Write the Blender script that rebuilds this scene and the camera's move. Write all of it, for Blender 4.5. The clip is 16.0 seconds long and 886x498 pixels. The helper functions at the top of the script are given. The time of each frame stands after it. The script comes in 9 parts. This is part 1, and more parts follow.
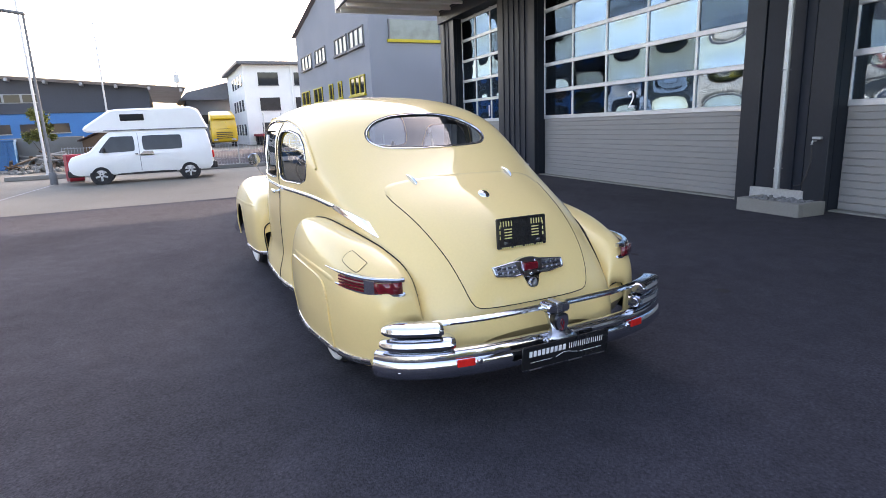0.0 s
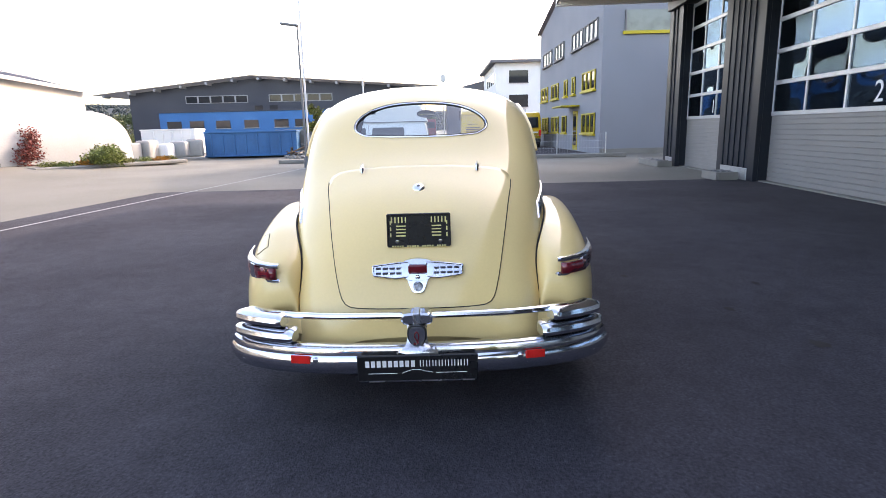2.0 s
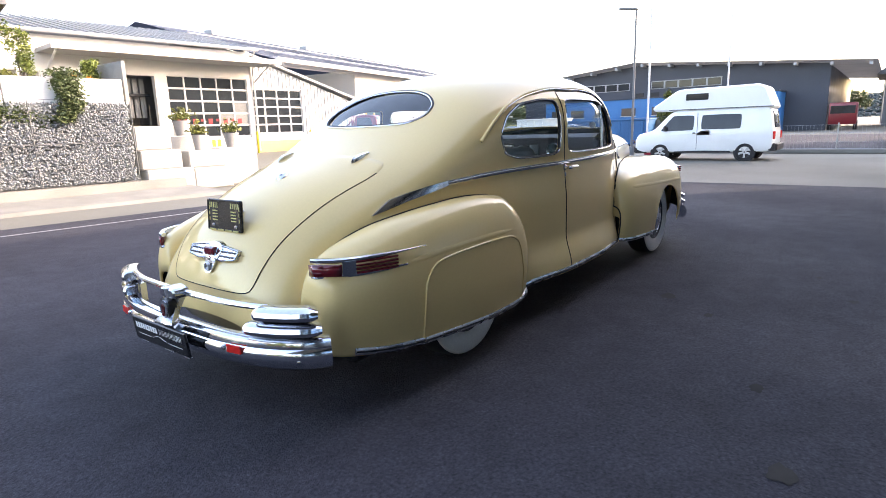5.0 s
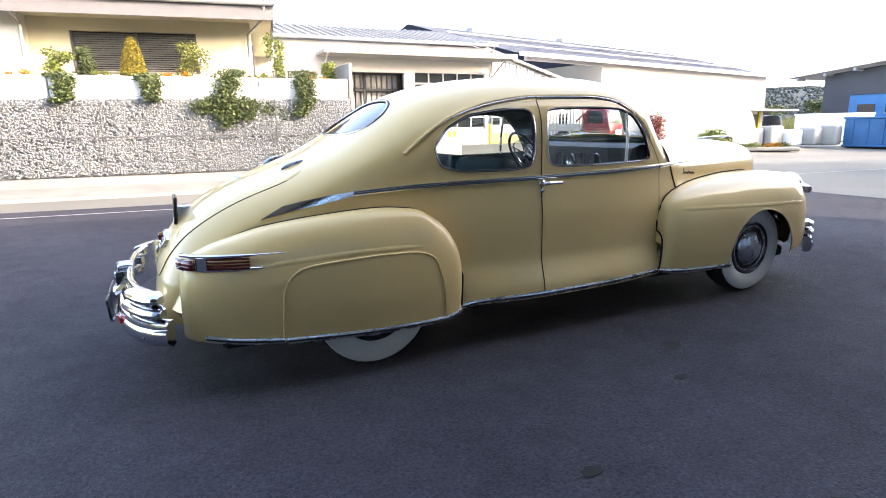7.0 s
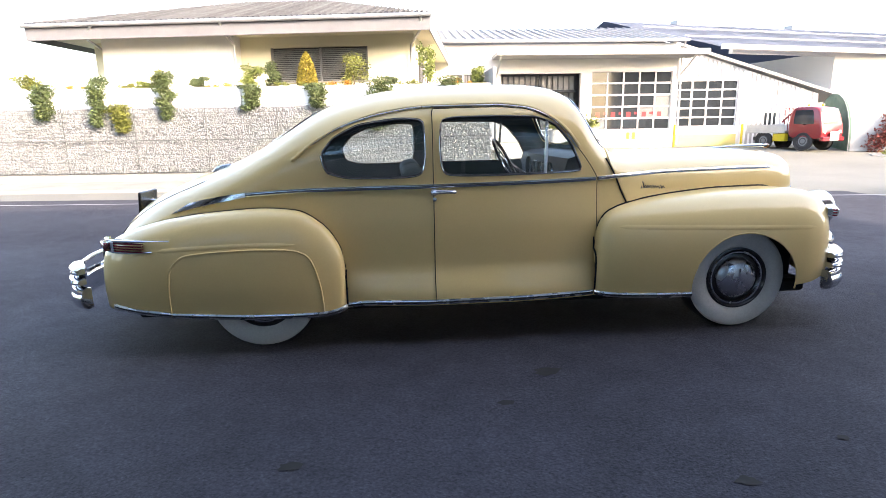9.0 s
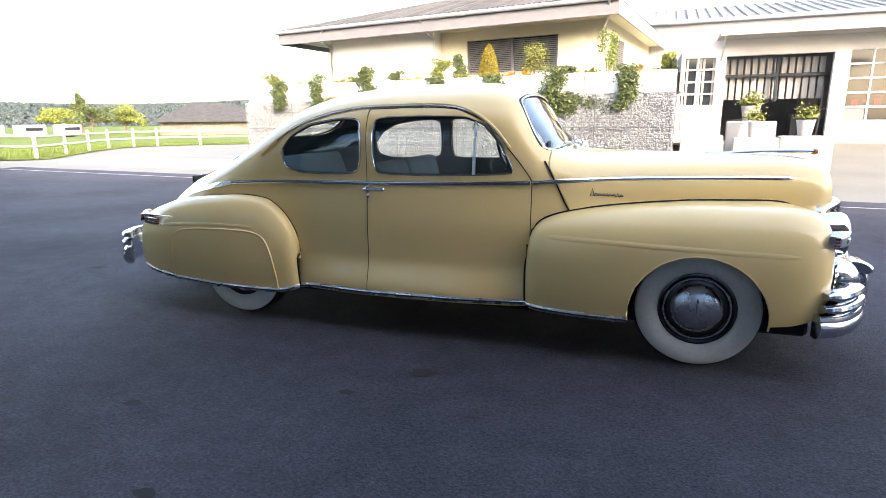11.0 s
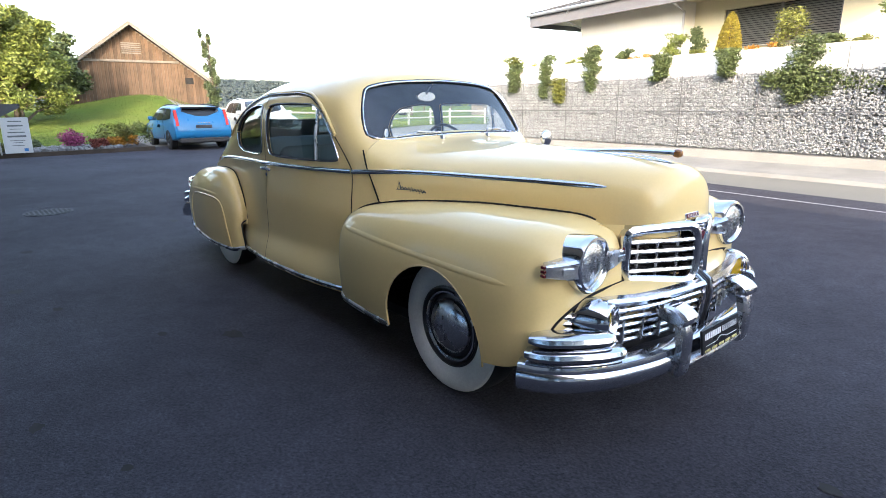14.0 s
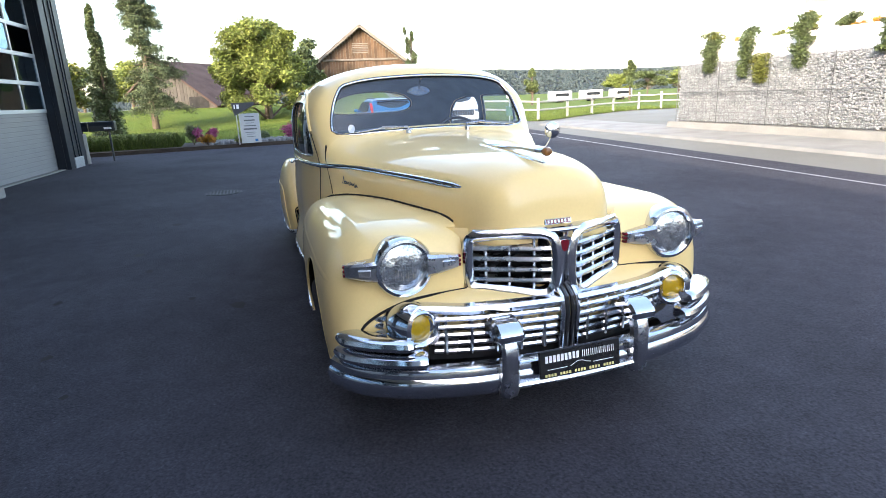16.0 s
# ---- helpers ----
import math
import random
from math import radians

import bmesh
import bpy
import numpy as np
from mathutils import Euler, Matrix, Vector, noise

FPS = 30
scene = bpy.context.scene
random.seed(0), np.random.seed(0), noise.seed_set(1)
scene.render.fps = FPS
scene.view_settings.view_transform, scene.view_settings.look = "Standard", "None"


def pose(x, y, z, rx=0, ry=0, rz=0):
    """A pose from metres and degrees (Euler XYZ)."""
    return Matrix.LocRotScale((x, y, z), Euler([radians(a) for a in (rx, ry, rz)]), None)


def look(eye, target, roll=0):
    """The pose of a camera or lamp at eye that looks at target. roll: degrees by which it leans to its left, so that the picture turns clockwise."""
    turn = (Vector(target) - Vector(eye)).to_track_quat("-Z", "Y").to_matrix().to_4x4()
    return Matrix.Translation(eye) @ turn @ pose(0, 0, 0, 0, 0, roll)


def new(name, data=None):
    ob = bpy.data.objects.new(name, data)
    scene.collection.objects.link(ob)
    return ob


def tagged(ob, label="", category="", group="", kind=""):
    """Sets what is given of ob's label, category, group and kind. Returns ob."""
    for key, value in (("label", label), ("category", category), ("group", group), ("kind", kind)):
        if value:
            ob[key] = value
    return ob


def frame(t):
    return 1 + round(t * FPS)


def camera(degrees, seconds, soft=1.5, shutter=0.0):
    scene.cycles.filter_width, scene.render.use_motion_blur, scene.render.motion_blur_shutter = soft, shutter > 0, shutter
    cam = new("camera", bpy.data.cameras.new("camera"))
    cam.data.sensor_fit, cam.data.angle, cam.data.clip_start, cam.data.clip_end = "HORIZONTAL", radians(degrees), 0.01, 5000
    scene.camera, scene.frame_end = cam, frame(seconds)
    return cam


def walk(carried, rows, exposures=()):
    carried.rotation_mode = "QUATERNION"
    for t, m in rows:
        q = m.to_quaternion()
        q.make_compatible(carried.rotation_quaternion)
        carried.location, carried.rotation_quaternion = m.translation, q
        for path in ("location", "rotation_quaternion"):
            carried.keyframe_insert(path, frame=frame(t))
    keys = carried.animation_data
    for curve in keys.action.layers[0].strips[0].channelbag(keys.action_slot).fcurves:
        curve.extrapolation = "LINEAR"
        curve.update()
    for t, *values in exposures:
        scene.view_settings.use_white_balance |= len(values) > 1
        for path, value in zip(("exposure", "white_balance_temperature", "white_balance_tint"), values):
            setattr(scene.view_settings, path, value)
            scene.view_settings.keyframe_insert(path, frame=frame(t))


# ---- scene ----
cam = camera(76.0, 16.0, 0.85)
SKY_STRENGTH, SUN_STRENGTH = 0.13, 0.85
EXPOSURES = [(0, 3.02, 7700, 23), (3, 3.07, 7600, 22), (7, 3.63, 7450, 18), (9, 3.70, 7400, 17), (12.5, 3.52, 7300, 16), (14.5, 3.20, 6950, 13), (16, 3.15, 6900, 13)]
PATH = [
    (0, (-4.973, 1.586, 1.443), (-3.206, 0.753, 1.011), -2.3),
    (0.5, (-5.079, 1.164, 1.421), (-3.239, 0.506, 0.995), -2.2),
    (1, (-5.154, 0.732, 1.387), (-3.249, 0.291, 0.97), -2.6),
    (1.5, (-5.177, 0.316, 1.356), (-3.23, 0.113, 0.943), -2.2),
    (2, (-5.136, -0.109, 1.338), (-3.18, -0.116, 0.925), -1.4),
    (2.5, (-5.034, -0.537, 1.31), (-3.089, -0.322, 0.897), -0.8),
    (3, (-4.911, -0.977, 1.284), (-3.007, -0.532, 0.865), -0.9),
    (3.2, (-4.843, -1.139, 1.275), (-2.958, -0.619, 0.855), -1.4),
    (5.5, (-3.771, -2.945, 1.267), (-2.384, -1.565, 0.851), -1.9),
    (6, (-3.398, -3.266, 1.27), (-2.182, -1.734, 0.852), -2.3),
    (6.5, (-2.999, -3.543, 1.301), (-1.974, -1.877, 0.884), -2.2),
    (7, (-2.579, -3.739, 1.336), (-1.726, -1.98, 0.915), -0.9),
    (7.5, (-2.122, -3.955, 1.338), (-1.452, -2.115, 0.93), -1.1),
    (8, (-1.645, -4.11, 1.332), (-1.156, -2.214, 0.927), -1.4),
    (8.5, (-1.197, -4.25, 1.355), (-0.845, -2.324, 0.947), -1.6),
    (9, (-0.737, -4.364, 1.36), (-0.57, -2.413, 0.951), -0.9),
    (9.5, (-0.269, -4.422, 1.373), (-0.312, -2.466, 0.959), -0.6),
    (10, (0.197, -4.415, 1.378), (-0.06, -2.476, 0.959), -0.5),
    (12.5, (2.581, -3.509, 1.466), (1.465, -1.919, 0.989), -1.1),
    (13, (2.93, -3.225, 1.455), (1.674, -1.746, 0.971), -1.0),
    (13.5, (3.27, -2.9, 1.454), (1.901, -1.527, 0.965), -0.2),
    (14, (3.578, -2.561, 1.432), (2.095, -1.312, 0.937), -0.4),
    (14.5, (3.833, -2.21, 1.415), (2.237, -1.115, 0.91), -0.8),
    (15, (4.057, -1.855, 1.423), (2.372, -0.906, 0.913), -1.5),
    (15.5, (4.269, -1.535, 1.434), (2.497, -0.764, 0.922), -2.0),
    (16, (4.365, -1.146, 1.441), (2.525, -0.56, 0.921), -2.5),
]
walk(cam, [(t, look(eye, target, roll)) for t, eye, target, roll in PATH], EXPOSURES)

# ---- light ----
SUN_DIR = Vector((0.70, -0.714, 0.0)).normalized()
SUN_ELEV = radians(22.5)
world = bpy.data.worlds.new("sky")
scene.world = world
world.use_nodes = True
wt = world.node_tree
sky = wt.nodes.new("ShaderNodeTexSky")
sky.sky_type = "NISHITA"
sky.sun_disc = False
sky.sun_elevation = SUN_ELEV
sky.sun_rotation = math.atan2(SUN_DIR.x, SUN_DIR.y)
sky.air_density, sky.dust_density, sky.ozone_density = 1.0, 2.5, 1.0
wt.links.new(sky.outputs[0], wt.nodes["Background"].inputs[0])
wt.nodes["Background"].inputs[1].default_value = SKY_STRENGTH
sun = new("sun", bpy.data.lights.new("sun", "SUN"))
sun.data.energy, sun.data.angle, sun.data.color = SUN_STRENGTH, radians(0.53), (1.0, 0.94, 0.84)
to_sun = SUN_DIR * math.cos(SUN_ELEV) + Vector((0, 0, math.sin(SUN_ELEV)))
sun.matrix_world = look(to_sun * 60, (0, 0, 0))

# ---- materials ----


def pbr(name, col, rough=0.5, metal=0.0, var=0.12, scale=3.0, fine=40.0, bump=0.0, bscale=60.0, coat=0.0,
        spec=0.5, rand=0.0, second=None, mixat=0.55, transmission=0.0, ior=1.45, rvar=0.1, alpha=1.0):
    """A surface with broad stains, fine grain and relief; second: a colour that shows in patches."""
    m = bpy.data.materials.new(name)
    m.use_nodes = True
    t = m.node_tree
    n, l = t.nodes, t.links
    b = n["Principled BSDF"]
    tc = n.new("ShaderNodeTexCoord")
    big = n.new("ShaderNodeTexNoise")
    big.inputs["Scale"].default_value, big.inputs["Detail"].default_value = scale, 5.0
    small = n.new("ShaderNodeTexNoise")
    small.inputs["Scale"].default_value, small.inputs["Detail"].default_value = fine, 3.0
    l.new(tc.outputs["Object"], big.inputs["Vector"])
    l.new(tc.outputs["Object"], small.inputs["Vector"])
    ramp = n.new("ShaderNodeMapRange")
    ramp.inputs[1].default_value, ramp.inputs[2].default_value = mixat - 0.13, mixat + 0.13
    l.new(big.outputs["Fac"], ramp.inputs[0])
    mix = n.new("ShaderNodeMix")
    mix.data_type = "RGBA"
    dark = second if second else tuple(c * (1 - var) for c in col)
    mix.inputs[6].default_value = (*col, 1)
    mix.inputs[7].default_value = (*dark, 1)
    l.new(ramp.outputs[0], mix.inputs[0])
    hsv = n.new("ShaderNodeHueSaturation")
    l.new(mix.outputs[2], hsv.inputs["Color"])
    val = n.new("ShaderNodeMapRange")
    val.inputs[1].default_value, val.inputs[2].default_value = 0.25, 0.75
    val.inputs[3].default_value, val.inputs[4].default_value = 1 - var, 1 + var
    l.new(small.outputs["Fac"], val.inputs[0])
    if rand:
        info = n.new("ShaderNodeObjectInfo")
        geo = n.new("ShaderNodeNewGeometry")
        add = n.new("ShaderNodeMath")
        add.operation = "ADD"
        l.new(info.outputs["Random"], add.inputs[0])
        l.new(geo.outputs["Random Per Island"], add.inputs[1])
        fr = n.new("ShaderNodeMath")
        fr.operation = "FRACT"
        l.new(add.outputs[0], fr.inputs[0])
        rr = n.new("ShaderNodeMapRange")
        rr.inputs[3].default_value, rr.inputs[4].default_value = 1 - rand, 1 + rand
        l.new(fr.outputs[0], rr.inputs[0])
        mul = n.new("ShaderNodeMath")
        mul.operation = "MULTIPLY"
        l.new(val.outputs[0], mul.inputs[0])
        l.new(rr.outputs[0], mul.inputs[1])
        l.new(mul.outputs[0], hsv.inputs["Value"])
    else:
        l.new(val.outputs[0], hsv.inputs["Value"])
    l.new(hsv.outputs[0], b.inputs["Base Color"])
    rg = n.new("ShaderNodeMapRange")
    rg.inputs[1].default_value, rg.inputs[2].default_value = 0.3, 0.7
    rg.inputs[3].default_value, rg.inputs[4].default_value = max(0.0, rough * (1 - rvar)), min(1.0, rough * (1 + rvar))
    l.new(big.outputs["Fac"], rg.inputs[0])
    l.new(rg.outputs[0], b.inputs["Roughness"])
    b.inputs["Metallic"].default_value = metal
    b.inputs["Coat Weight"].default_value = coat
    b.inputs["Coat Roughness"].default_value = 0.04
    b.inputs["Specular IOR Level"].default_value = spec
    b.inputs["Transmission Weight"].default_value = transmission
    b.inputs["IOR"].default_value = ior
    if bump:
        bt = n.new("ShaderNodeTexNoise")
        bt.inputs["Scale"].default_value, bt.inputs["Detail"].default_value = bscale, 4.0
        l.new(tc.outputs["Object"], bt.inputs["Vector"])
        bn = n.new("ShaderNodeBump")
        bn.inputs["Strength"].default_value, bn.inputs["Distance"].default_value = min(1.0, bump), 0.01
        l.new(bt.outputs["Fac"], bn.inputs["Height"])
        l.new(bn.outputs[0], b.inputs["Normal"])
    return m


def clear_glass(name, tint, mirror=0.12):
    """Thin clear pane: mostly see-through, with a mirror share that grows at grazing angles."""
    m = bpy.data.materials.new(name)
    m.use_nodes = True
    t = m.node_tree
    n, l = t.nodes, t.links
    out = n["Material Output"]
    tr = n.new("ShaderNodeBsdfTransparent")
    tr.inputs[0].default_value = (*tint, 1)
    gl = n.new("ShaderNodeBsdfGlossy")
    gl.inputs["Roughness"].default_value = 0.015
    fr = n.new("ShaderNodeLayerWeight")
    fr.inputs["Blend"].default_value = 0.5
    pw = n.new("ShaderNodeMath")
    pw.operation = "POWER"
    pw.inputs[1].default_value = 4.0
    l.new(fr.outputs["Facing"], pw.inputs[0])
    mul = n.new("ShaderNodeMath")
    mul.operation = "MULTIPLY_ADD"
    mul.inputs[1].default_value, mul.inputs[2].default_value = 0.6, mirror - 0.05
    mul.use_clamp = True
    l.new(pw.outputs[0], mul.inputs[0])
    mx = n.new("ShaderNodeMixShader")
    l.new(mul.outputs[0], mx.inputs[0])
    l.new(tr.outputs[0], mx.inputs[1])
    l.new(gl.outputs[0], mx.inputs[2])
    l.new(mx.outputs[0], out.inputs["Surface"])
    return m


M_PAINT = pbr("cream_paint", (0.726, 0.537, 0.240), 0.45, var=0.02, scale=1.2, fine=90, coat=0.78, spec=0.1, rvar=0.15)
M_CLOTH = pbr("grey_green_cloth", (0.052, 0.090, 0.096), 0.9, var=0.18, scale=6, fine=220, bump=0.25, bscale=300)
M_DARKIN = pbr("dark_interior_trim", (0.06, 0.07, 0.08), 0.6, var=0.2)
M_CHROME = pbr("chrome", (0.66, 0.68, 0.72), 0.13, 1.0, var=0.05, scale=5, fine=60, rvar=0.6)
M_OLDCHROME = pbr("worn_chrome", (0.62, 0.63, 0.66), 0.26, 1.0, var=0.15, scale=9, fine=120, rvar=0.5)
M_RUBBER = pbr("black_rubber", (0.018, 0.018, 0.02), 0.7, var=0.25, bump=0.1)
M_WHITEWALL = pbr("whitewall_rubber", (0.72, 0.71, 0.67), 0.6, var=0.07, scale=6, fine=80)
M_BLACK = pbr("black_paint", (0.012, 0.012, 0.014), 0.3, var=0.2, coat=0.6)
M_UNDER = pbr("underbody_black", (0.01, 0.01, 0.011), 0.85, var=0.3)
M_GAP = pbr("panel_gap_shadow_rubber", (0.012, 0.010, 0.008), 0.9, var=0.2)
M_RED = pbr("red_lens", (0.14, 0.006, 0.012), 0.12, var=0.1, coat=0.8)
M_REFL = pbr("red_reflector", (0.62, 0.02, 0.015), 0.25, var=0.08)
M_AMBER = pbr("amber_lens", (0.40, 0.25, 0.012), 0.12, var=0.15, fine=70, coat=0.9)
M_LENS = pbr("ribbed_headlight_glass", (0.52, 0.55, 0.58), 0.10, 0.8, var=0.5, scale=26, fine=110, bump=0.35, bscale=48, coat=1.0)
M_GLASS = clear_glass("car_glass", (0.86, 0.91, 0.92), 0.15)
M_WHITE = pbr("white_lettering", (0.75, 0.75, 0.75), 0.5, var=0.03)
M_GOLDTXT = pbr("pale_yellow_lettering", (0.62, 0.54, 0.22), 0.5, var=0.05)
M_PLATE = pbr("black_plastic_plate", (0.012, 0.012, 0.013), 0.28, var=0.2)
M_WOOD_A = pbr("amber_wood", (0.30, 0.12, 0.03), 0.3, var=0.3, coat=0.6)

# ---- mesh tools ----


def curve(*keys):
    """A smooth curve with no overshoot through the keys (x, value)."""
    xs = np.array([k[0] for k in keys], float)
    ys = np.array([k[1] for k in keys], float)
    h, d = np.diff(xs), np.diff(ys) / np.diff(xs)
    m = np.zeros(len(xs))
    m[0], m[-1] = d[0], d[-1]
    for i in range(1, len(xs) - 1):
        if d[i - 1] * d[i] > 0:
            w1, w2 = 2 * h[i] + h[i - 1], h[i] + 2 * h[i - 1]
            m[i] = (w1 + w2) / (w1 / d[i - 1] + w2 / d[i])

    def at(x):
        x = min(max(x, xs[0]), xs[-1])
        i = min(max(int(np.searchsorted(xs, x)) - 1, 0), len(xs) - 2)
        s = (x - xs[i]) / h[i]
        return float((1 + 2 * s) * (1 - s) ** 2 * ys[i] + s * (1 - s) ** 2 * h[i] * m[i]
                     + s * s * (3 - 2 * s) * ys[i + 1] + s * s * (s - 1) * h[i] * m[i + 1])
    return at


def smooth01(v):
    v = min(max(v, 0.0), 1.0)
    return v * v * (3 - 2 * v)


def part(name, bm, material, parent=None, label="", sharp=35, smooth=True):
    """Links a bmesh as one mesh object, under a thing or a part where one is given."""
    me = bpy.data.meshes.new(name)
    bm.normal_update()
    bm.to_mesh(me)
    bm.free()
    for mt in (material if isinstance(material, (list, tuple)) else [material]):
        me.materials.append(mt)
    if smooth:
        me.polygons.foreach_set("use_smooth", [True] * len(me.polygons))
        me.set_sharp_from_angle(angle=radians(sharp))
    ob = new(name, me)
    if parent:
        ob.parent = parent
    if label:
        ob["label"] = label
    return ob


def thing(name, label, category, m=None, group="", kind=""):
    ob = tagged(new(name), label, category, group, kind)
    if m is not None:
        ob.matrix_basis = m
    return ob


def solo(name, bm, material, label, category, group="", kind="", m=None, sharp=35, smooth=True):
    ob = tagged(part(name, bm, material, None, "", sharp, smooth), label, category, group, kind)
    if m is not None:
        ob.matrix_basis = m
    return ob


def add_box(bm, lo, hi, bevel=0.0, m=None, segs=1):
    lo, hi = Vector(lo), Vector(hi)
    r = bmesh.ops.create_cube(bm, size=1.0)
    vs = r["verts"]
    for v in vs:
        v.co = Vector((lo[i] + (v.co[i] + 0.5) * (hi[i] - lo[i]) for i in range(3)))
    if bevel:
        es = list({e for v in vs for e in v.link_edges})
        out = bmesh.ops.bevel(bm, geom=es, offset=bevel, segments=segs, profile=0.5, affect="EDGES")
        vs = list({v for f in out["faces"] for v in f.verts} | {v for v in vs if v.is_valid})
    if m is not None:
        for v in vs:
            v.co = m @ v.co
    return vs


def box(lo, hi, bevel=0.0, m=None, segs=1):
    bm = bmesh.new()
    add_box(bm, lo, hi, bevel, m, segs)
    return bm


def grid_faces(bm, rows, close_u=False, close_v=False):
    """Skins a grid of points (rows of equal length)."""
    vs = [[bm.verts.new(p) for p in r] for r in rows]
    nu, nv = len(vs), len(vs[0])
    for i in range(nu if close_u else nu - 1):
        for j in range(nv if close_v else nv - 1):
            a, b = vs[i][j], vs[i][(j + 1) % nv]
            c, d = vs[(i + 1) % nu][(j + 1) % nv], vs[(i + 1) % nu][j]
            if len({a, b, c, d}) == 4:
                bm.faces.new((a, b, c, d))
    return vs


def sweep(bm, pts, profile, side=None, closed=False, cap=True, scale=None):
    """Carries a closed profile of (along side, along up) offsets over pts. side: the outward way at each point, or one for all."""
    pts = [Vector(p) for p in pts]
    n = len(pts)
    rows = []
    for i, p in enumerate(pts):
        a = pts[(i - 1) % n] if (closed or i > 0) else p
        b = pts[(i + 1) % n] if (closed or i < n - 1) else p
        t = (b - a).normalized()
        s = side[i] if isinstance(side, (list, tuple)) and not isinstance(side, Vector) else side
        s = Vector(s) if s is not None else (Vector((0, 0, 1)) if abs(t.z) < 0.9 else Vector((1, 0, 0)))
        s = (s - t * s.dot(t)).normalized()
        u = t.cross(s)
        k = scale[i] if scale else 1.0
        rows.append([p + s * (q[0] * k) + u * (q[1] * k) for q in profile])
    vs = grid_faces(bm, rows, close_u=closed, close_v=True)
    if cap and not closed:
        for r, flip in ((vs[0], False), (vs[-1], True)):
            try:
                bm.faces.new(r if not flip else r[::-1])
            except ValueError:
                pass
    return vs


def ring_profile(r, n=8, ry=None):
    ry = ry or r
    return [(r * math.cos(2 * math.pi * i / n), ry * math.sin(2 * math.pi * i / n)) for i in range(n)]


def tube(pts, r, n=8, closed=False, side=None, scale=None):
    bm = bmesh.new()
    sweep(bm, pts, ring_profile(r, n), side=side, closed=closed, scale=scale)
    return bm


def add_tube(bm, pts, r, n=6, closed=False, scale=None):
    sweep(bm, pts, ring_profile(r, n), closed=closed, scale=scale)


def lathe(bm, profile, segs=40, m=None):
    """Turns (radius, along the axis) round the y axis."""
    m = m or Matrix()
    rows = []
    for i in range(segs):
        a = 2 * math.pi * i / segs
        rows.append([m @ Vector((r * math.cos(a), h, r * math.sin(a))) for r, h in profile])
    vs = grid_faces(bm, rows, close_u=True)
    bmesh.ops.remove_doubles(bm, verts=[v for r in vs for v in r], dist=1e-5)


def lathed(profile, segs=40, m=None):
    bm = bmesh.new()
    lathe(bm, profile, segs, m)
    bmesh.ops.recalc_face_normals(bm, faces=bm.faces)
    return bm


def rounded(outline, n=4, cut=0.3):
    """Rounds a closed 2D outline by cutting its corners n times (Chaikin)."""
    pts = [Vector((p[0], p[1])) for p in outline]
    for _ in range(n):
        out = []
        for i, p in enumerate(pts):
            q = pts[(i + 1) % len(pts)]
            out += [p.lerp(q, cut), p.lerp(q, 1 - cut)] if cut < 0.5 else [p.lerp(q, 0.5)]
        pts = out
        cut = 0.25
    return pts


def resample(pts, n, closed=True):
    pts = [Vector(p) for p in pts]
    loop = pts + [pts[0]] if closed else pts
    d = [0.0]
    for a, b in zip(loop, loop[1:]):
        d.append(d[-1] + (b - a).length)
    out = []
    for i in range(n):
        s = d[-1] * i / (n if closed else n - 1)
        k = 1
        while k < len(d) - 1 and d[k] < s:
            k += 1
        f = (s - d[k - 1]) / max(d[k] - d[k - 1], 1e-9)
        out.append(loop[k - 1].lerp(loop[k], min(max(f, 0), 1)))
    return out


def spline(pts, n):
    """n points on a smooth open curve through pts."""
    t = np.linspace(0, 1, len(pts))
    cs = [curve(*zip(t, [p[k] for p in pts])) for k in range(len(pts[0]))]
    return [Vector([c(s) for c in cs]) for s in np.linspace(0, 1, n)]


def patch(outline, proj, rings=7, thick=0.0, back=None):
    """A skin inside a closed 2D outline laid on a surface by proj(a, b); with thick, a rim and a back as well."""
    bm = bmesh.new()
    c = sum((Vector(p) for p in outline), Vector((0, 0))) / len(outline)

    def skin(offset):
        rows = []
        for k in range(rings):
            f = 1 - k / rings
            rows.append([proj(*(c + (Vector(p) - c) * f), offset) for p in outline])
        vs = grid_faces(bm, rows, close_v=True)
        mid = bm.verts.new(proj(c[0], c[1], offset))
        last = vs[-1]
        for j in range(len(last)):
            bm.faces.new((last[j], last[(j + 1) % len(last)], mid))
        return vs[0]
    a = skin(0.0)
    if thick:
        b = skin(-thick)
        for j in range(len(a)):
            k = (j + 1) % len(a)
            bm.faces.new((a[k], a[j], b[j], b[k]))
    bmesh.ops.recalc_face_normals(bm, faces=bm.faces)
    return bm


def carve(ob, cutters):
    """Cuts the closed cutter bmeshes out of a solid mesh object and keeps the result."""
    tmp = []
    for cbm in cutters:
        bmesh.ops.recalc_face_normals(cbm, faces=cbm.faces)
        me = bpy.data.meshes.new("cut")
        cbm.to_mesh(me)
        cbm.free()
        c = new("cut", me)
        c.parent = ob.parent
        tmp.append(c)
        md = ob.modifiers.new("cut", "BOOLEAN")
        md.operation, md.object, md.solver = "DIFFERENCE", c, "EXACT"
    bpy.context.view_layer.update()
    dg = bpy.context.evaluated_depsgraph_get()
    dg.update()
    me = bpy.data.meshes.new_from_object(ob.evaluated_get(dg))
    ob.modifiers.clear()
    old = ob.data
    ob.data = me
    me.name = old.name
    for c in tmp:
        bpy.data.objects.remove(c)
    me.polygons.foreach_set("use_smooth", [True] * len(me.polygons))
    me.set_sharp_from_angle(angle=radians(35))
    return ob


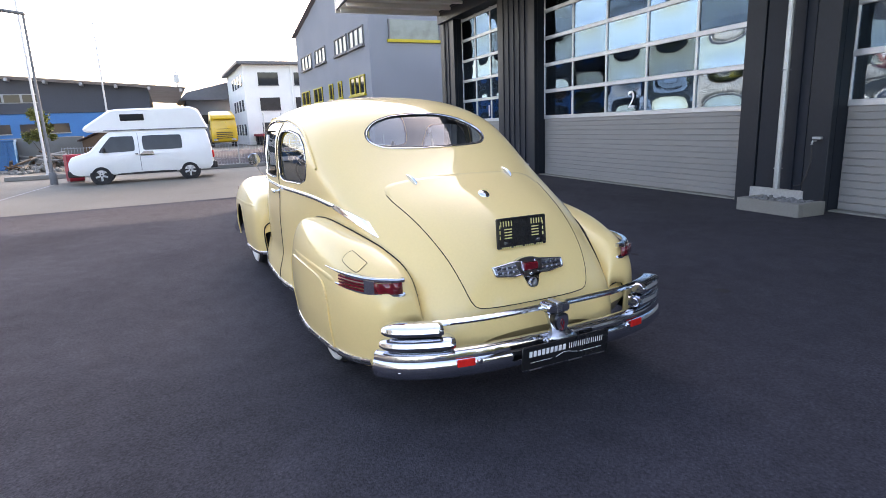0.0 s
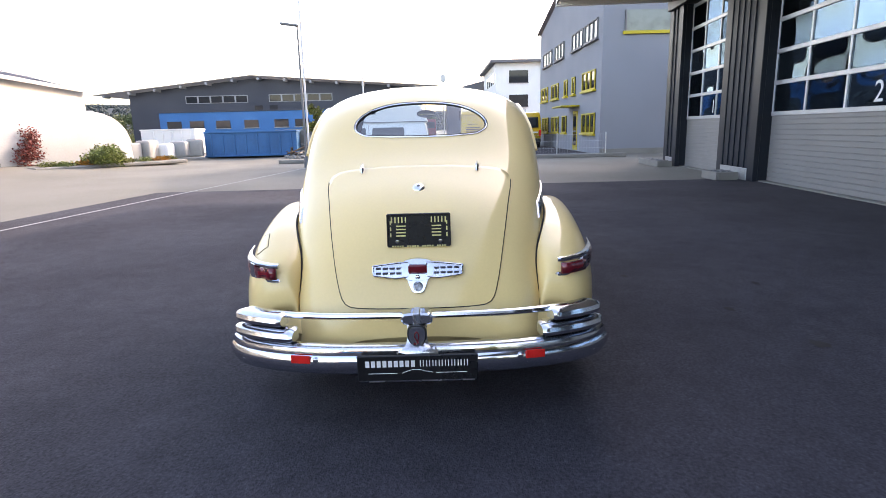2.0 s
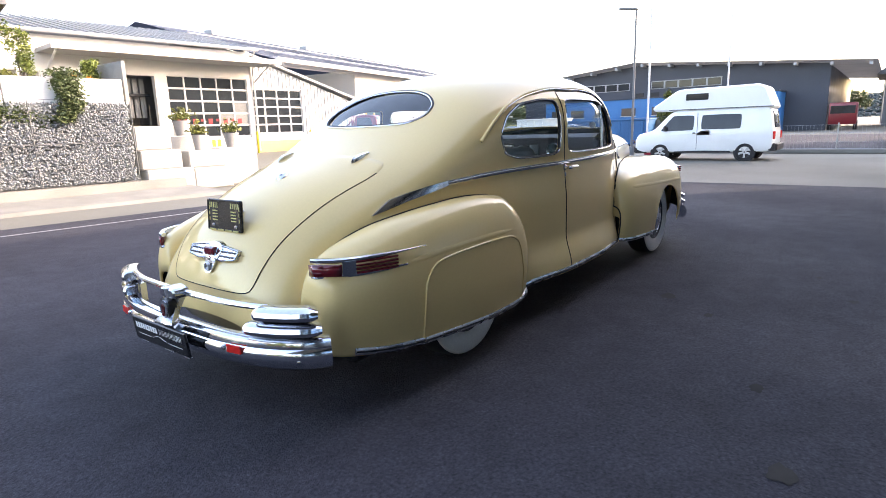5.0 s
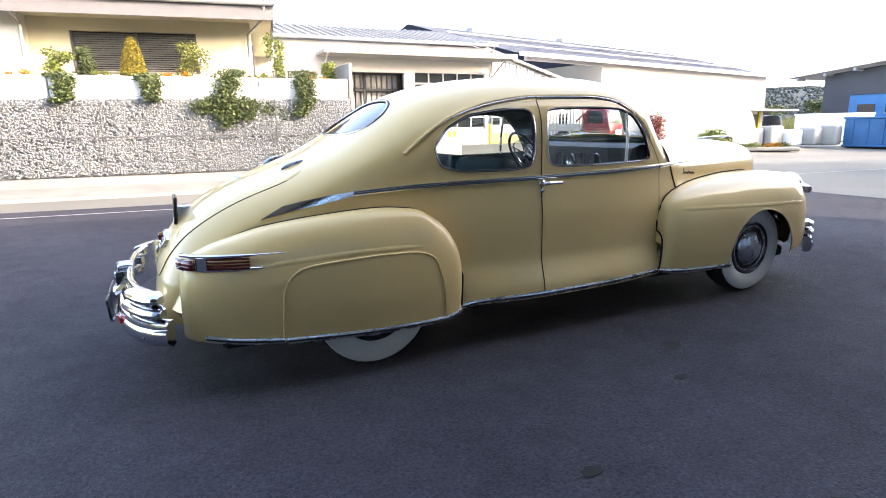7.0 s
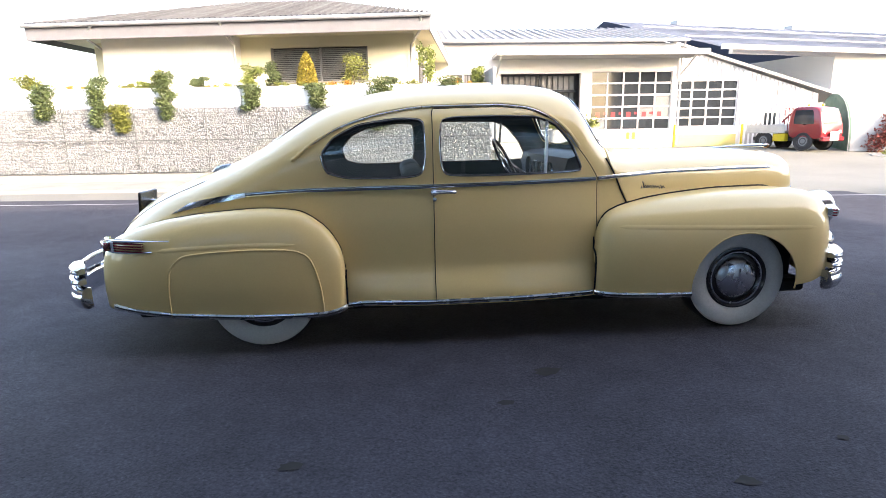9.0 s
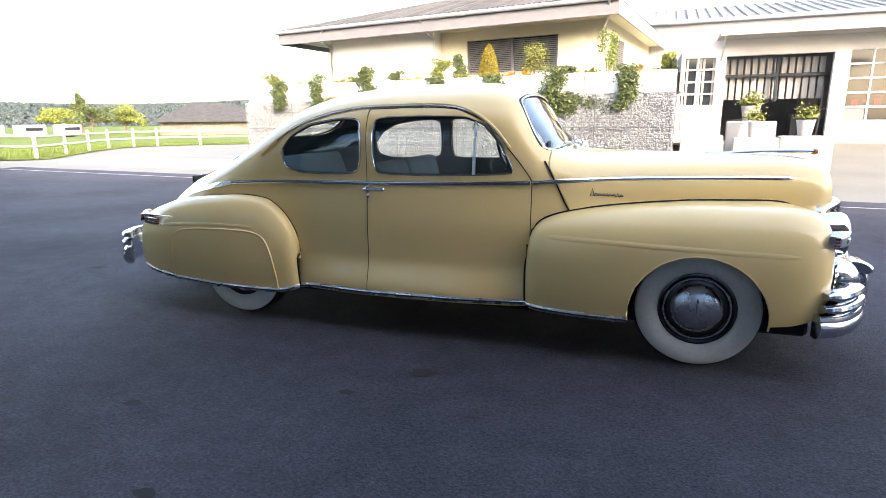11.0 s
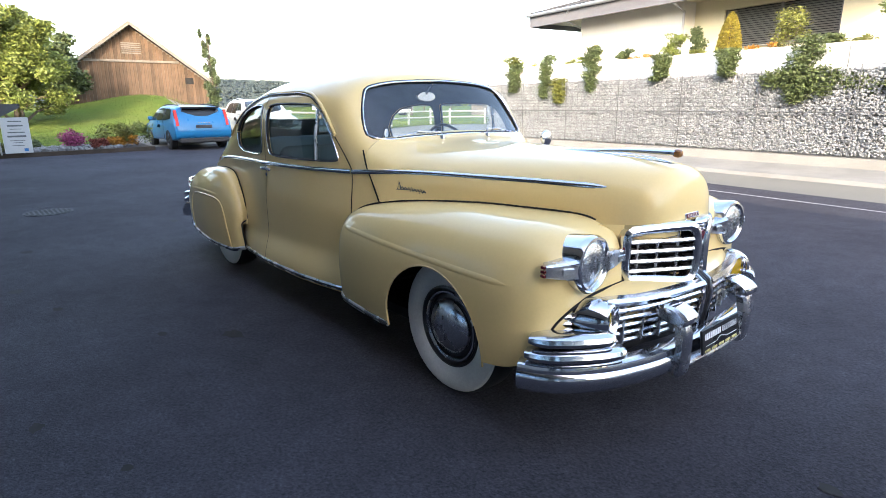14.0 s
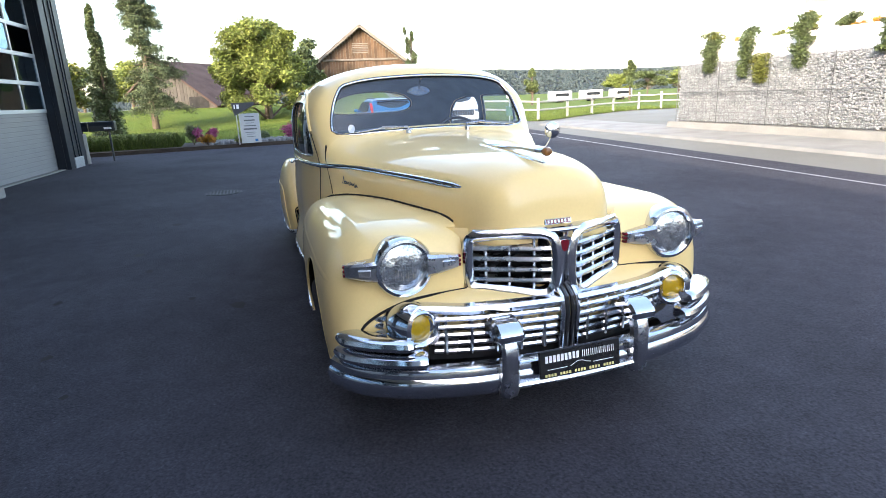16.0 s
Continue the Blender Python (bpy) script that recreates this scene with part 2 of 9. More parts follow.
def prism(outline, axis, lo, hi):
    """A closed prism of a 2D outline: axis y takes (x, z), axis x takes (y, z), axis z takes (x, y)."""
    bm = bmesh.new()

    def put(p, d):
        return {"y": (p[0], d, p[1]), "x": (d, p[0], p[1]), "z": (p[0], p[1], d)}[axis]
    a = [bm.verts.new(put(p, lo)) for p in outline]
    b = [bm.verts.new(put(p, hi)) for p in outline]
    bm.faces.new(a[::-1])
    bm.faces.new(b)
    for i in range(len(a)):
        j = (i + 1) % len(a)
        bm.faces.new((a[i], a[j], b[j], b[i]))
    bmesh.ops.recalc_face_normals(bm, faces=bm.faces)
    return bm


def joined(*bms):
    out = bmesh.new()
    for b in bms:
        me = bpy.data.meshes.new("join")
        b.to_mesh(me)
        b.free()
        out.from_mesh(me)
        bpy.data.meshes.remove(me)
    return out

# ---- the cream coupe: shape curves, metres from the middle of the wheelbase ----
ZT = curve((-2.70, .42), (-2.685, .52), (-2.66, .60), (-2.60, .735), (-2.5, .86), (-2.35, .965), (-2.2, 1.035), (-1.97, 1.12),
           (-1.75, 1.21), (-1.54, 1.325), (-1.37, 1.435), (-1.2, 1.53), (-1.0, 1.60), (-.7, 1.652), (-.3, 1.678), (.1, 1.68),
           (.3, 1.665), (.44, 1.62), (.6, 1.425), (.76, 1.235), (.9, 1.205), (1.5, 1.185), (2.0, 1.172), (2.17, 1.152),
           (2.25, 1.137), (2.295, 1.108), (2.322, 1.035), (2.335, .88))
W0 = curve((-2.70, .36), (-2.69, .45), (-2.66, .52), (-2.6, .56), (-2.5, .595), (-2.3, .64), (-2.0, .685), (-1.6, .735),
           (-1.2, .772), (-.9, .80), (-.45, .838), (0, .832), (.4, .79), (.72, .725), (1.02, .63), (1.5, .51), (2.0, .37),
           (2.14, .328), (2.25, .285), (2.31, .215), (2.335, .08))
Z0 = curve((-2.70, .35), (-2.5, .40), (-2.2, .62), (-1.9, .80), (-1.5, .95), (-1.1, 1.03), (.7, 1.03), (.95, .98), (1.5, .95),
           (2.1, .92), (2.3, .86), (2.335, .85))
QX = curve((-2.7, 3.0), (-2.4, 3.3), (-1.9, 3.6), (-1.3, 4.2), (-.5, 5.0), (.45, 5.0), (.65, 3.0), (.9, 2.6), (1.6, 2.8), (2.3, 3.4))
ZS = curve((-2.70, .34), (-2.2, .33), (-1.3, .27), (.6, .27), (.7, .5), (.9, .78), (2.0, .80), (2.335, .845))
FL = curve((-1.3, 0), (-1.05, .03), (-.9, .045), (.5, .045), (.7, .02), (.9, 0))
HB = curve((-2.7, .0), (-1.2, .01), (-.5, .02), (.7, .02), (1.0, .05), (2.0, .10), (2.2, .11), (2.335, .02))
PX = 2.2


def body_y(x, z):
    """Half width of the body at x and height z."""
    z0, zt, w = Z0(x), ZT(x), W0(x)
    if z >= z0:
        h = min((z - z0) / (zt - z0), 1.0)
        return w * max(1 - h ** QX(x), 0.0) ** (1 / PX)
    k = z0 - z
    return w + HB(x) * smooth01(k / 0.28) + FL(x) * smooth01((k - 0.50) / 0.22)


def body_section(x, n):
    """n points from the top middle to the sill, evenly spaced."""
    z0, zt, w, q, zs = Z0(x), ZT(x), W0(x), QX(x), ZS(x)
    pts = []
    for i in range(70):
        a = i / 69 * math.pi / 2
        pts.append(Vector((w * math.sin(a) ** (2 / PX), z0 + (zt - z0) * math.cos(a) ** (2 / q))))
    for i in range(1, 40):
        z = z0 + (zs - z0) * i / 39
        pts.append(Vector((body_y(x, z), z)))
    return resample(pts, n, closed=False)


def end_x(y, z, lo, hi):
    """Where the body's skin lies on the line through (y, z), between an x inside and an x outside."""
    y = abs(y)
    for _ in range(40):
        mid = (lo + hi) / 2
        inside = z < ZT(mid) and y < body_y(mid, z)
        lo, hi = (mid, hi) if inside else (lo, mid)
    return (lo + hi) / 2


def rear_proj(y, z, off=0.0):
    return Vector((end_x(y, z, -0.9, -2.72) - off, y, z))


def front_proj(y, z, off=0.0):
    return Vector((end_x(y, z, 0.1, 1.1) + off, y, z))


def side_proj(s, fn=body_y, lift=0.0):
    return lambda x, z, off=0.0: Vector((x, s * (fn(x, z) + off + lift), z))


# front fender: height, width, crest and inner edge along x
ZFF = curve((.57, .50), (.58, .68), (.61, .77), (.68, .83), (.85, .875), (1.2, .915), (1.6, .935), (1.95, .935), (2.06, .925),
            (2.12, .912), (2.165, .893), (2.195, .862), (2.217, .80), (2.231, .70), (2.235, .60))
WFF = curve((.57, .84), (.6, .885), (.66, .915), (.8, .935), (1.2, .955), (1.7, .955), (1.95, .945), (2.06, .925), (2.12, .90),
            (2.165, .868), (2.197, .825), (2.218, .77), (2.231, .70), (2.235, .62))
YFF = curve((.57, .75), (1.0, .66), (1.5, .62), (2.0, .61), (2.235, .58))
IFF = curve((.57, .72), (1.0, .52), (1.5, .38), (1.9, .32), (2.1, .365), (2.235, .38))
BFF = curve((.57, .285), (1.2, .275), (2.0, .33), (2.235, .42))
# rear fender
ZRF = curve((-2.575, .52), (-2.562, .63), (-2.53, .70), (-2.45, .752), (-2.31, .80), (-2.14, .845), (-1.8, .89), (-1.55, .905),
            (-1.35, .89), (-1.2, .81), (-1.11, .70), (-1.065, .58), (-1.055, .47))
WRF = curve((-2.575, .70), (-2.562, .745), (-2.52, .80), (-2.4, .862), (-2.25, .90), (-2.0, .93), (-1.6, .955), (-1.3, .94),
            (-1.15, .915), (-1.08, .89), (-1.055, .85))
SRF = curve((-2.575, .43), (-2.52, .57), (-2.44, .68), (-2.3, .775), (-2.14, .83), (-1.8, .878), (-1.55, .893), (-1.35, .878), (-1.2, .795),
            (-1.11, .685), (-1.065, .56), (-1.055, .45))
IRF = lambda x: body_y(x, SRF(x)) - .004
YRF = lambda x: IRF(x) + .30 * max(WRF(x) - IRF(x), .02)
BRF = curve((-2.575, .31), (-2.2, .27), (-1.3, .235), (-1.055, .26))
P_F, Q_F, P_R, Q_R = 3.1, 2.8, 2.7, 2.5


def fender_y(zf, wf, yf, p, q):
    def at(x, z):
        zl, w, yi = 0.46, wf(x), yf(x)
        if z <= zl:
            return w - 0.02 * smooth01((zl - z) / 0.25)
        h = min((z - zl) / max(zf(x) - zl, 1e-3), 1.0)
        return yi + (w - yi) * max(1 - h ** p, 0) ** (1 / q)
    return at


front_y = fender_y(ZFF, WFF, YFF, P_F, Q_F)
rear_y = fender_y(ZRF, WRF, YRF, P_R, Q_R)


def nose_x(y, z):
    """Where the front fender's nose lies on the line through (y, z)."""
    lo, hi = 1.9, 2.235
    for _ in range(30):
        mid = (lo + hi) / 2
        lo, hi = (mid, hi) if z < ZFF(mid) and front_y(mid, z) >= y else (lo, mid)
    return lo


def fender_section(x, front, n):
    """From the inner edge over the crest and down the outside."""
    zf, wf, yf, inner, bf, p, q = (ZFF, WFF, YFF, IFF, BFF, P_F, Q_F) if front else (ZRF, WRF, YRF, IRF, BRF, P_R, Q_R)
    zl, w, yc, yi, top = 0.46, wf(x), yf(x), inner(x), zf(x)
    low = top - .02 if front else min(SRF(x), top - .004)
    pts = []
    for i in range(20):
        a = i / 20 * math.pi / 2
        pts.append(Vector((yi + (yc - yi) * (1 - math.cos(a)), low + (top - low) * math.sin(a))))
    for i in range(60):
        a = i / 59 * math.pi / 2
        pts.append(Vector((yc + (w - yc) * math.sin(a) ** (2 / q), zl + (top - zl) * math.cos(a) ** (2 / p))))
    for i in range(1, 16):
        z = zl + (bf(x) - zl) * i / 15
        pts.append(Vector((w - 0.02 * smooth01((zl - z) / 0.25), z)))
    return resample(pts, n, closed=False)


def eased(a, b, n, k=0.75):
    """Stations from a to b, closer together at both ends."""
    return [a + (b - a) * ((1 - k) * s + k * (1 - math.cos(math.pi * s)) / 2) for s in np.linspace(0, 1, n)]


coupe = thing("coupe_car", "cream yellow 1940s two-door coupe with whitewall tyres on asphalt", "car")

# windows, as outlines
QUARTER = resample(rounded([(-.535, 1.075), (-.535, 1.43), (-.70, 1.435), (-.95, 1.40), (-1.10, 1.325), (-1.185, 1.22),
                            (-1.15, 1.11), (-1.02, 1.075)], 3, .13), 90)
DOORWIN = resample(rounded([(-.445, 1.075), (-.445, 1.44), (-.1, 1.445), (.17, 1.44), (.29, 1.395), (.40, 1.27), (.485, 1.095),
                            (.30, 1.085)], 3, 0.10), 100)
REARWIN = resample(rounded([(-.29, 1.295), (.29, 1.295), (.40, 1.32), (.43, 1.375), (.375, 1.44), (.26, 1.492), (.1, 1.513), (-.1, 1.513),
                            (-.26, 1.492), (-.375, 1.44), (-.43, 1.375), (-.40, 1.32)], 3), 80)
SHIELD = resample(rounded([(-.30, 1.245), (.30, 1.245), (.655, 1.215), (.67, 1.30), (.60, 1.50), (.52, 1.555), (.2, 1.585), (-.2, 1.585),
                           (-.52, 1.555), (-.60, 1.50), (-.67, 1.30), (-.655, 1.215)], 3), 96)

# body shell
N_SEC = 44
stations = [float(v) for v in eased(-2.70, -2.2, 16, 0.9)[:-1]] + [float(v) for v in np.linspace(-2.2, 2.1, 118)] + [float(v) for v in eased(2.1, 2.325, 12, 0.9)[1:]]
bm = bmesh.new()
rows = []
for x in stations:
    half = body_section(x, N_SEC)
    rows.append([Vector((x, -p[0], p[1])) for p in half[::-1]] + [Vector((x, p[0], p[1])) for p in half[1:]])
grid_faces(bm, rows)
bmesh.ops.recalc_face_normals(bm, faces=bm.faces)
up = max(bm.faces, key=lambda f: f.calc_center_median().z)
if up.normal.z < 0:
    bmesh.ops.reverse_faces(bm, faces=bm.faces)
body = part("body", bm, [M_PAINT, M_CLOTH], coupe)
sol = body.modifiers.new("thick", "SOLIDIFY")
sol.thickness, sol.offset, sol.material_offset = 0.022, -1, 1
cuts = [prism(QUARTER, "y", -1.2, -.3), prism(QUARTER, "y", .3, 1.2), prism(DOORWIN, "y", -1.2, -.3), prism(DOORWIN, "y", .3, 1.2),
        prism(REARWIN, "x", -2.0, -1.0), prism(SHIELD, "x", .25, 1.0)]
carve(body, cuts)


def strip_on(path, proj, width, thick, material, name, parent=coupe, label="", taper=None, n=60):
    """A flat bead laid along a path on a surface."""
    pts2 = spline(path, n)
    pts = [proj(p[0], p[1], 0.0) for p in pts2]
    eps = 0.004
    sides = []
    for p in pts2:
        q = proj(p[0], p[1], 0.0)
        du = proj(p[0] + eps, p[1], 0.0) - q
        dv = proj(p[0], p[1] + eps, 0.0) - q
        nrm = du.cross(dv)
        if nrm.dot(proj(p[0], p[1], 0.01) - q) < 0:
            nrm = -nrm
        sides.append(nrm.normalized())
    w = width / 2
    prof = [(-0.004, -w), (thick * 0.6, -w), (thick, -w * 0.45), (thick, w * 0.45), (thick * 0.6, w), (-0.004, w)]
    b = bmesh.new()
    sc = [taper(i / (n - 1)) for i in range(n)] if taper else None
    sweep(b, pts, prof, side=sides, scale=sc)
    bmesh.ops.recalc_face_normals(b, faces=b.faces)
    return part(name, b, material, parent, label)


def loop_on(outline, proj, r, material, name, parent, lift=0.0, n=6, label=""):
    pts = [proj(p[0], p[1], lift) for p in outline]
    return part(name, tube(pts, r, n, closed=True), material, parent, label)


# hood panel, a skin just proud of the body
bm = bmesh.new()
rows = []
for s in [0.0, 0.004, 0.02, *np.linspace(0.05, 0.93, 40), *eased(0.94, 0.999, 12, 0.9)]:
    xb = 0.722 + s * (2.335 - 0.722)
    row = []
    for sg, half in ((-1, body_section(xb, 34)[::-1]), (1, body_section(xb, 34)[1:])):
        for p in half:
            xx = xb + 0.53 * min(max(1.05 - p[1], -0.09), 0.2) * (1 - s) ** 10
            zz = min(p[1], ZT(xx) - 1e-4) if p[1] > Z0(xx) else p[1]
            yy = p[0] + (body_y(xx, zz) - body_y(xb, zz)) * (1 if p[1] < ZT(xb) - .02 else 0)
            nrm = Vector((0.25 * s ** 6, p[0] * 1.2, max(p[1] - Z0(xb) + .02, 0) * 2 + .02)).normalized()
            lift = 0.004 if s > 0 else -0.006
            row.append(Vector((xx + nrm.x * lift, sg * (yy + nrm.y * lift), p[1] + nrm.z * lift)))
    rows.append(row)
grid_faces(bm, rows)
bmesh.ops.recalc_face_normals(bm, faces=bm.faces)
hood = part("hood", bm, M_PAINT, coupe)
hood.modifiers.new("thick", "SOLIDIFY").thickness = -0.004

# trunk lid
LID = resample(rounded([(-.30, .548), (.30, .548), (.345, .575), (.37, .66), (.405, .80), (.46, .96), (.515, 1.06), (.48, 1.115), (.2, 1.145), (-.2, 1.145),
                        (-.48, 1.115), (-.515, 1.06), (-.46, .96), (-.405, .80), (-.37, .66), (-.345, .575)], 3, 0.22), 96)
lid_proj = lambda y, z, off=0.0: rear_proj(y, z, off + 0.003)
lid = part("trunk_lid", patch(LID, lid_proj, 22, 0.01), M_PAINT, coupe, sharp=60)
lid_top = next(i for i, p in enumerate(LID) if p[1] > 1.06)
lid_end = max(i for i, p in enumerate(LID) if p[1] > 1.06) + 1
part("lid_gap", tube([rear_proj(p[0], p[1], 0.0015) for p in [*LID[lid_end:], *LID[:lid_top]]], 0.0026, 6), M_GAP, coupe)

for s in (-1, 1):
    pr = side_proj(s)
    # doors
    dz = curve((-.488, 1.492), (-.1, 1.498), (.1, 1.485), (.2, 1.45), (.30, 1.40), (.42, 1.27), (.585, 1.05), (.59, 1.04))
    outline = [(-.488, .30), (.585, .305)] + [(x, dz(x)) for x in np.linspace(.585, -.488, 40)]
    DOOR = resample(outline, 160)
    xs = np.linspace(-.488, .585, 56)
    b = bmesh.new()
    rws = []
    for x in xs:
        top = dz(x)
        rws.append([pr(x, .30 + (top - .30) * k / 60, 0.003) for k in range(61)])
    grid_faces(b, rws)
    bmesh.ops.recalc_face_normals(b, faces=b.faces)
    if sum(f.normal.y for f in b.faces) * s < 0:
        bmesh.ops.reverse_faces(b, faces=b.faces)
    door = part("door", b, [M_PAINT, M_CLOTH], coupe)
    md = door.modifiers.new("thick", "SOLIDIFY")
    md.thickness, md.offset, md.material_offset = 0.02, -1, 0
    carve(door, [prism(DOORWIN, "y", -1.2, -.3), prism(DOORWIN, "y", .3, 1.2)])
    part("door_gap", tube([pr(p[0], p[1], 0.001) for p in DOOR], 0.0035, 5, closed=True), M_GAP, door)
    # handle
    hx, hz = -.465, .985
    hy = body_y(hx, hz)
    hb = lathed([(0, 0), (.022, 0), (.022, .006), (.012, .012), (.010, .04), (0, .042)], 20, Matrix.Translation((hx - .02, s * hy, hz)) @ Matrix.Scale(s, 4, (0, 1, 0)))
    hb2 = tube(spline([(hx - .035, s * (hy + .036), hz - .002), (hx + .02, s * (hy + .042), hz + .003), (hx + .10, s * (hy + .038), hz + .001), (hx + .115, s * (hy + .03), hz - .004)], 14), .011, 10,
               scale=[.7, 1.2, 1.25, 1.2, 1.1, 1.05, 1, 1, 1, 1, 1, .95, .85, .5])
    hb3 = lathed([(0, 0), (.013, 0), (.013, .008), (0, .01)], 16, Matrix.Translation((hx - .018, s * hy, hz - .045)) @ Matrix.Scale(s, 4, (0, 1, 0)))
    part("door_handle", joined(hb, hb2, hb3), M_CHROME, door, "chrome door handle with lock")
    # side glass
    inner = side_proj(s, lift=-0.016)
    for nm, ol in (("quarter_window", QUARTER), ("door_window", DOORWIN)):
        owner = coupe if nm == "quarter_window" else door
        big = [Vector(p) + (Vector(p) - Vector((sum(q[0] for q in ol) / len(ol), sum(q[1] for q in ol) / len(ol)))) * .012 for p in ol]
        g = part(nm, patch(big, inner, 4), M_GLASS, owner, "clear side window glass")
        g.visible_shadow = False
        loop_on(ol, side_proj(s, lift=0.002), .0042, M_CHROME, "window_frame", owner, n=8)
        loop_on([Vector(p) * 1 for p in ol], side_proj(s, lift=-0.008), .010, M_RUBBER, "window_seal", owner, n=6)
    post = [pr(.228 + .012 * k, 1.085 + .345 * k, -0.008) for k in (0, .5, 1)]
    part("vent_post", tube(post, .011, 8), M_OLDCHROME, door)
    # drip rails
    strip_on([(-1.36, 1.19), (-1.20, 1.31), (-1.0, 1.415), (-.75, 1.482), (-.49, 1.512), (-.1, 1.518), (.1, 1.502), (.24, 1.45), (.36, 1.36), (.45, 1.25)],
             side_proj(s), .020, .014, M_PAINT, "drip_rail")
    strip_on([(-1.36, 1.186), (-1.20, 1.302), (-1.0, 1.405), (-.75, 1.470), (-.49, 1.502), (-.1, 1.506), (.1, 1.490), (.24, 1.438), (.35, 1.35), (.44, 1.24)],
             side_proj(s), .006, .012, M_OLDCHROME, "drip_trim")
    # belt trim
    strip_on([(-1.66, .985), (-1.25, 1.008), (-.49, 1.022), (.1, 1.032), (.575, 1.04)], side_proj(s), .026, .010, M_CHROME, "belt_trim")
    strip_on([(-1.66, .985), (-1.25, 1.008), (-.49, 1.022), (.1, 1.032), (.575, 1.04)], side_proj(s, lift=.007), .007, .006, M_BLACK, "belt_trim_line")
    BLADE = resample([(-2.15, .866), (-2.03, .934), (-1.93, .957), (-1.80, .980), (-1.655, .998), (-1.655, .972), (-1.80, .944), (-1.95, .915), (-2.06, .888)], 90)
    part("belt_trim_blade", patch(BLADE, lambda a, b_, o=0.0, pr=pr: pr(a, b_, o + .009), 4, .012), M_CHROME, coupe, "tapering chrome blade at the end of the belt trim", sharp=30)
    strip_on([(.59, 1.04), (.72, 1.048), (1.2, 1.06), (1.7, 1.062), (2.12, 1.058)], side_proj(s, lift=.004), .026, .011, M_CHROME, "hood_trim", taper=lambda k: 1 - .75 * smooth01((k - .93) / .07))
    strip_on([(.60, 1.04), (.72, 1.048), (1.2, 1.06), (1.7, 1.062), (2.05, 1.059)], side_proj(s, lift=.011), .007, .007, M_BLACK, "hood_trim_line")
    # hood rear seam and door pillar seam
    strip_on([(.655, 1.17), (.683, 1.12), (.728, 1.035), (.771, .943), (.828, .84)], side_proj(s, lift=.0045), .008, .003, M_GAP, "hood_gap")
    # script badge, unreadable strokes
    b = bmesh.new()
    for k in range(9):
        x0 = .935 + .021 * k
        zc = .972 + (.012 if k == 0 else 0) - .0016 * k
        hgt = .042 if k == 0 else (.014 if k not in (4, 7) else .026)
        sweep(b, [pr(x0 - .006, zc - hgt * .5, .008), pr(x0 + .004, zc + hgt * .5, .008), pr(x0 + .010, zc, .008), pr(x0 + .014, zc - hgt * .5, .008)], ring_profile(.0032, 6))
    sweep(b, [pr(.92, .960, .008), pr(1.03, .962, .008), pr(1.12, .955, .008)], ring_profile(.002, 5))
    part("script_badge", b, M_DARKIN, coupe, "small dark script badge")

    # fenders
    for nm, zf, wf, yf, bf, fy, xa, xb in (("front_fender", ZFF, WFF, YFF, BFF, front_y, .57, 2.235), ("rear_fender", ZRF, WRF, YRF, BRF, rear_y, -2.575, -1.055)):
        front = nm == "front_fender"
        b = bmesh.new()
        rws = [[Vector((x, s * p[0], p[1])) for p in fender_section(x, front, 44)] for x in eased(xa, xb, 74, 0.8)]
        grid_faces(b, rws)
        bmesh.ops.recalc_face_normals(b, faces=b.faces)
        if sum(f.normal.y * f.calc_area() for f in b.faces) * s < 0:
            bmesh.ops.reverse_faces(b, faces=b.faces)
        fd = part(nm, b, [M_PAINT, M_UNDER], coupe)
        md = fd.modifiers.new("thick", "SOLIDIFY")
        md.thickness, md.offset, md.material_offset = 0.012, -1, 1
        if nm == "front_fender":
            ring = [(1.545 + .365 * math.cos(a), .335 + .345 * math.sin(a)) for a in np.linspace(0, 2 * math.pi, 64, endpoint=False)]
            carve(fd, [prism(ring, "y", s * .3, s * 1.2)])
            lip = [(1.545 + .365 * math.cos(a), .335 + .345 * math.sin(a)) for a in np.linspace(-.12, math.pi + .14, 50)]
            part("wheel_arch_lip", tube([Vector((p[0], s * (front_y(p[0], p[1]) - .004), p[1])) for p in lip], .0055, 8), M_PAINT, fd)
        # seam between fender and body
        seam = []
        for x in np.linspace(xa + .004, xb - (.17 if front else .004), 60):
            x = float(x)
            if not front:
                sec = fender_section(x, False, 160)
                k = next(i for i, p in enumerate(sec) if (p - sec[0]).length > .012)
                seam.append(Vector((x, s * sec[k][0], sec[k][1])))
                continue
            for p in fender_section(x, True, 140):
                if p[0] > body_y(x, p[1]) + 0.001:
                    seam.append(Vector((x, s * (p[0] + .003), p[1] + .004)))
                    break
        if len(seam) > 4:
            part("fender_welt", tube(seam, .0055, 6), M_GAP, fd)
    # edge of the fenders against the body, front edge of the rear one and rear edge of the front one
    strip = [Vector((-1.0525, s * (max(body_y(-1.052, z), rear_y(-1.057, z)) + .001), z)) for z in np.linspace(.26, .50, 20)]
    part("fender_welt", tube(strip, .006, 6), M_GAP, coupe)
    strip = [Vector((.5695, s * (max(body_y(.5695, z), min(front_y(.574, z), .86)) + .001), z)) for z in np.linspace(.295, .66, 30)]
    part("fender_welt", tube(strip, .006, 6), M_GAP, coupe)
    # crease along the front fender and along the rear fender
    strip_on([(.64, .738), (.9, .733), (1.4, .718), (1.9, .706), (2.10, .70)], side_proj(s, front_y, -.0038), .030, .0060, M_PAINT, "fender_crease", taper=lambda k: min(k / .12, (1 - k) / .2, 1) * .9 + .1)
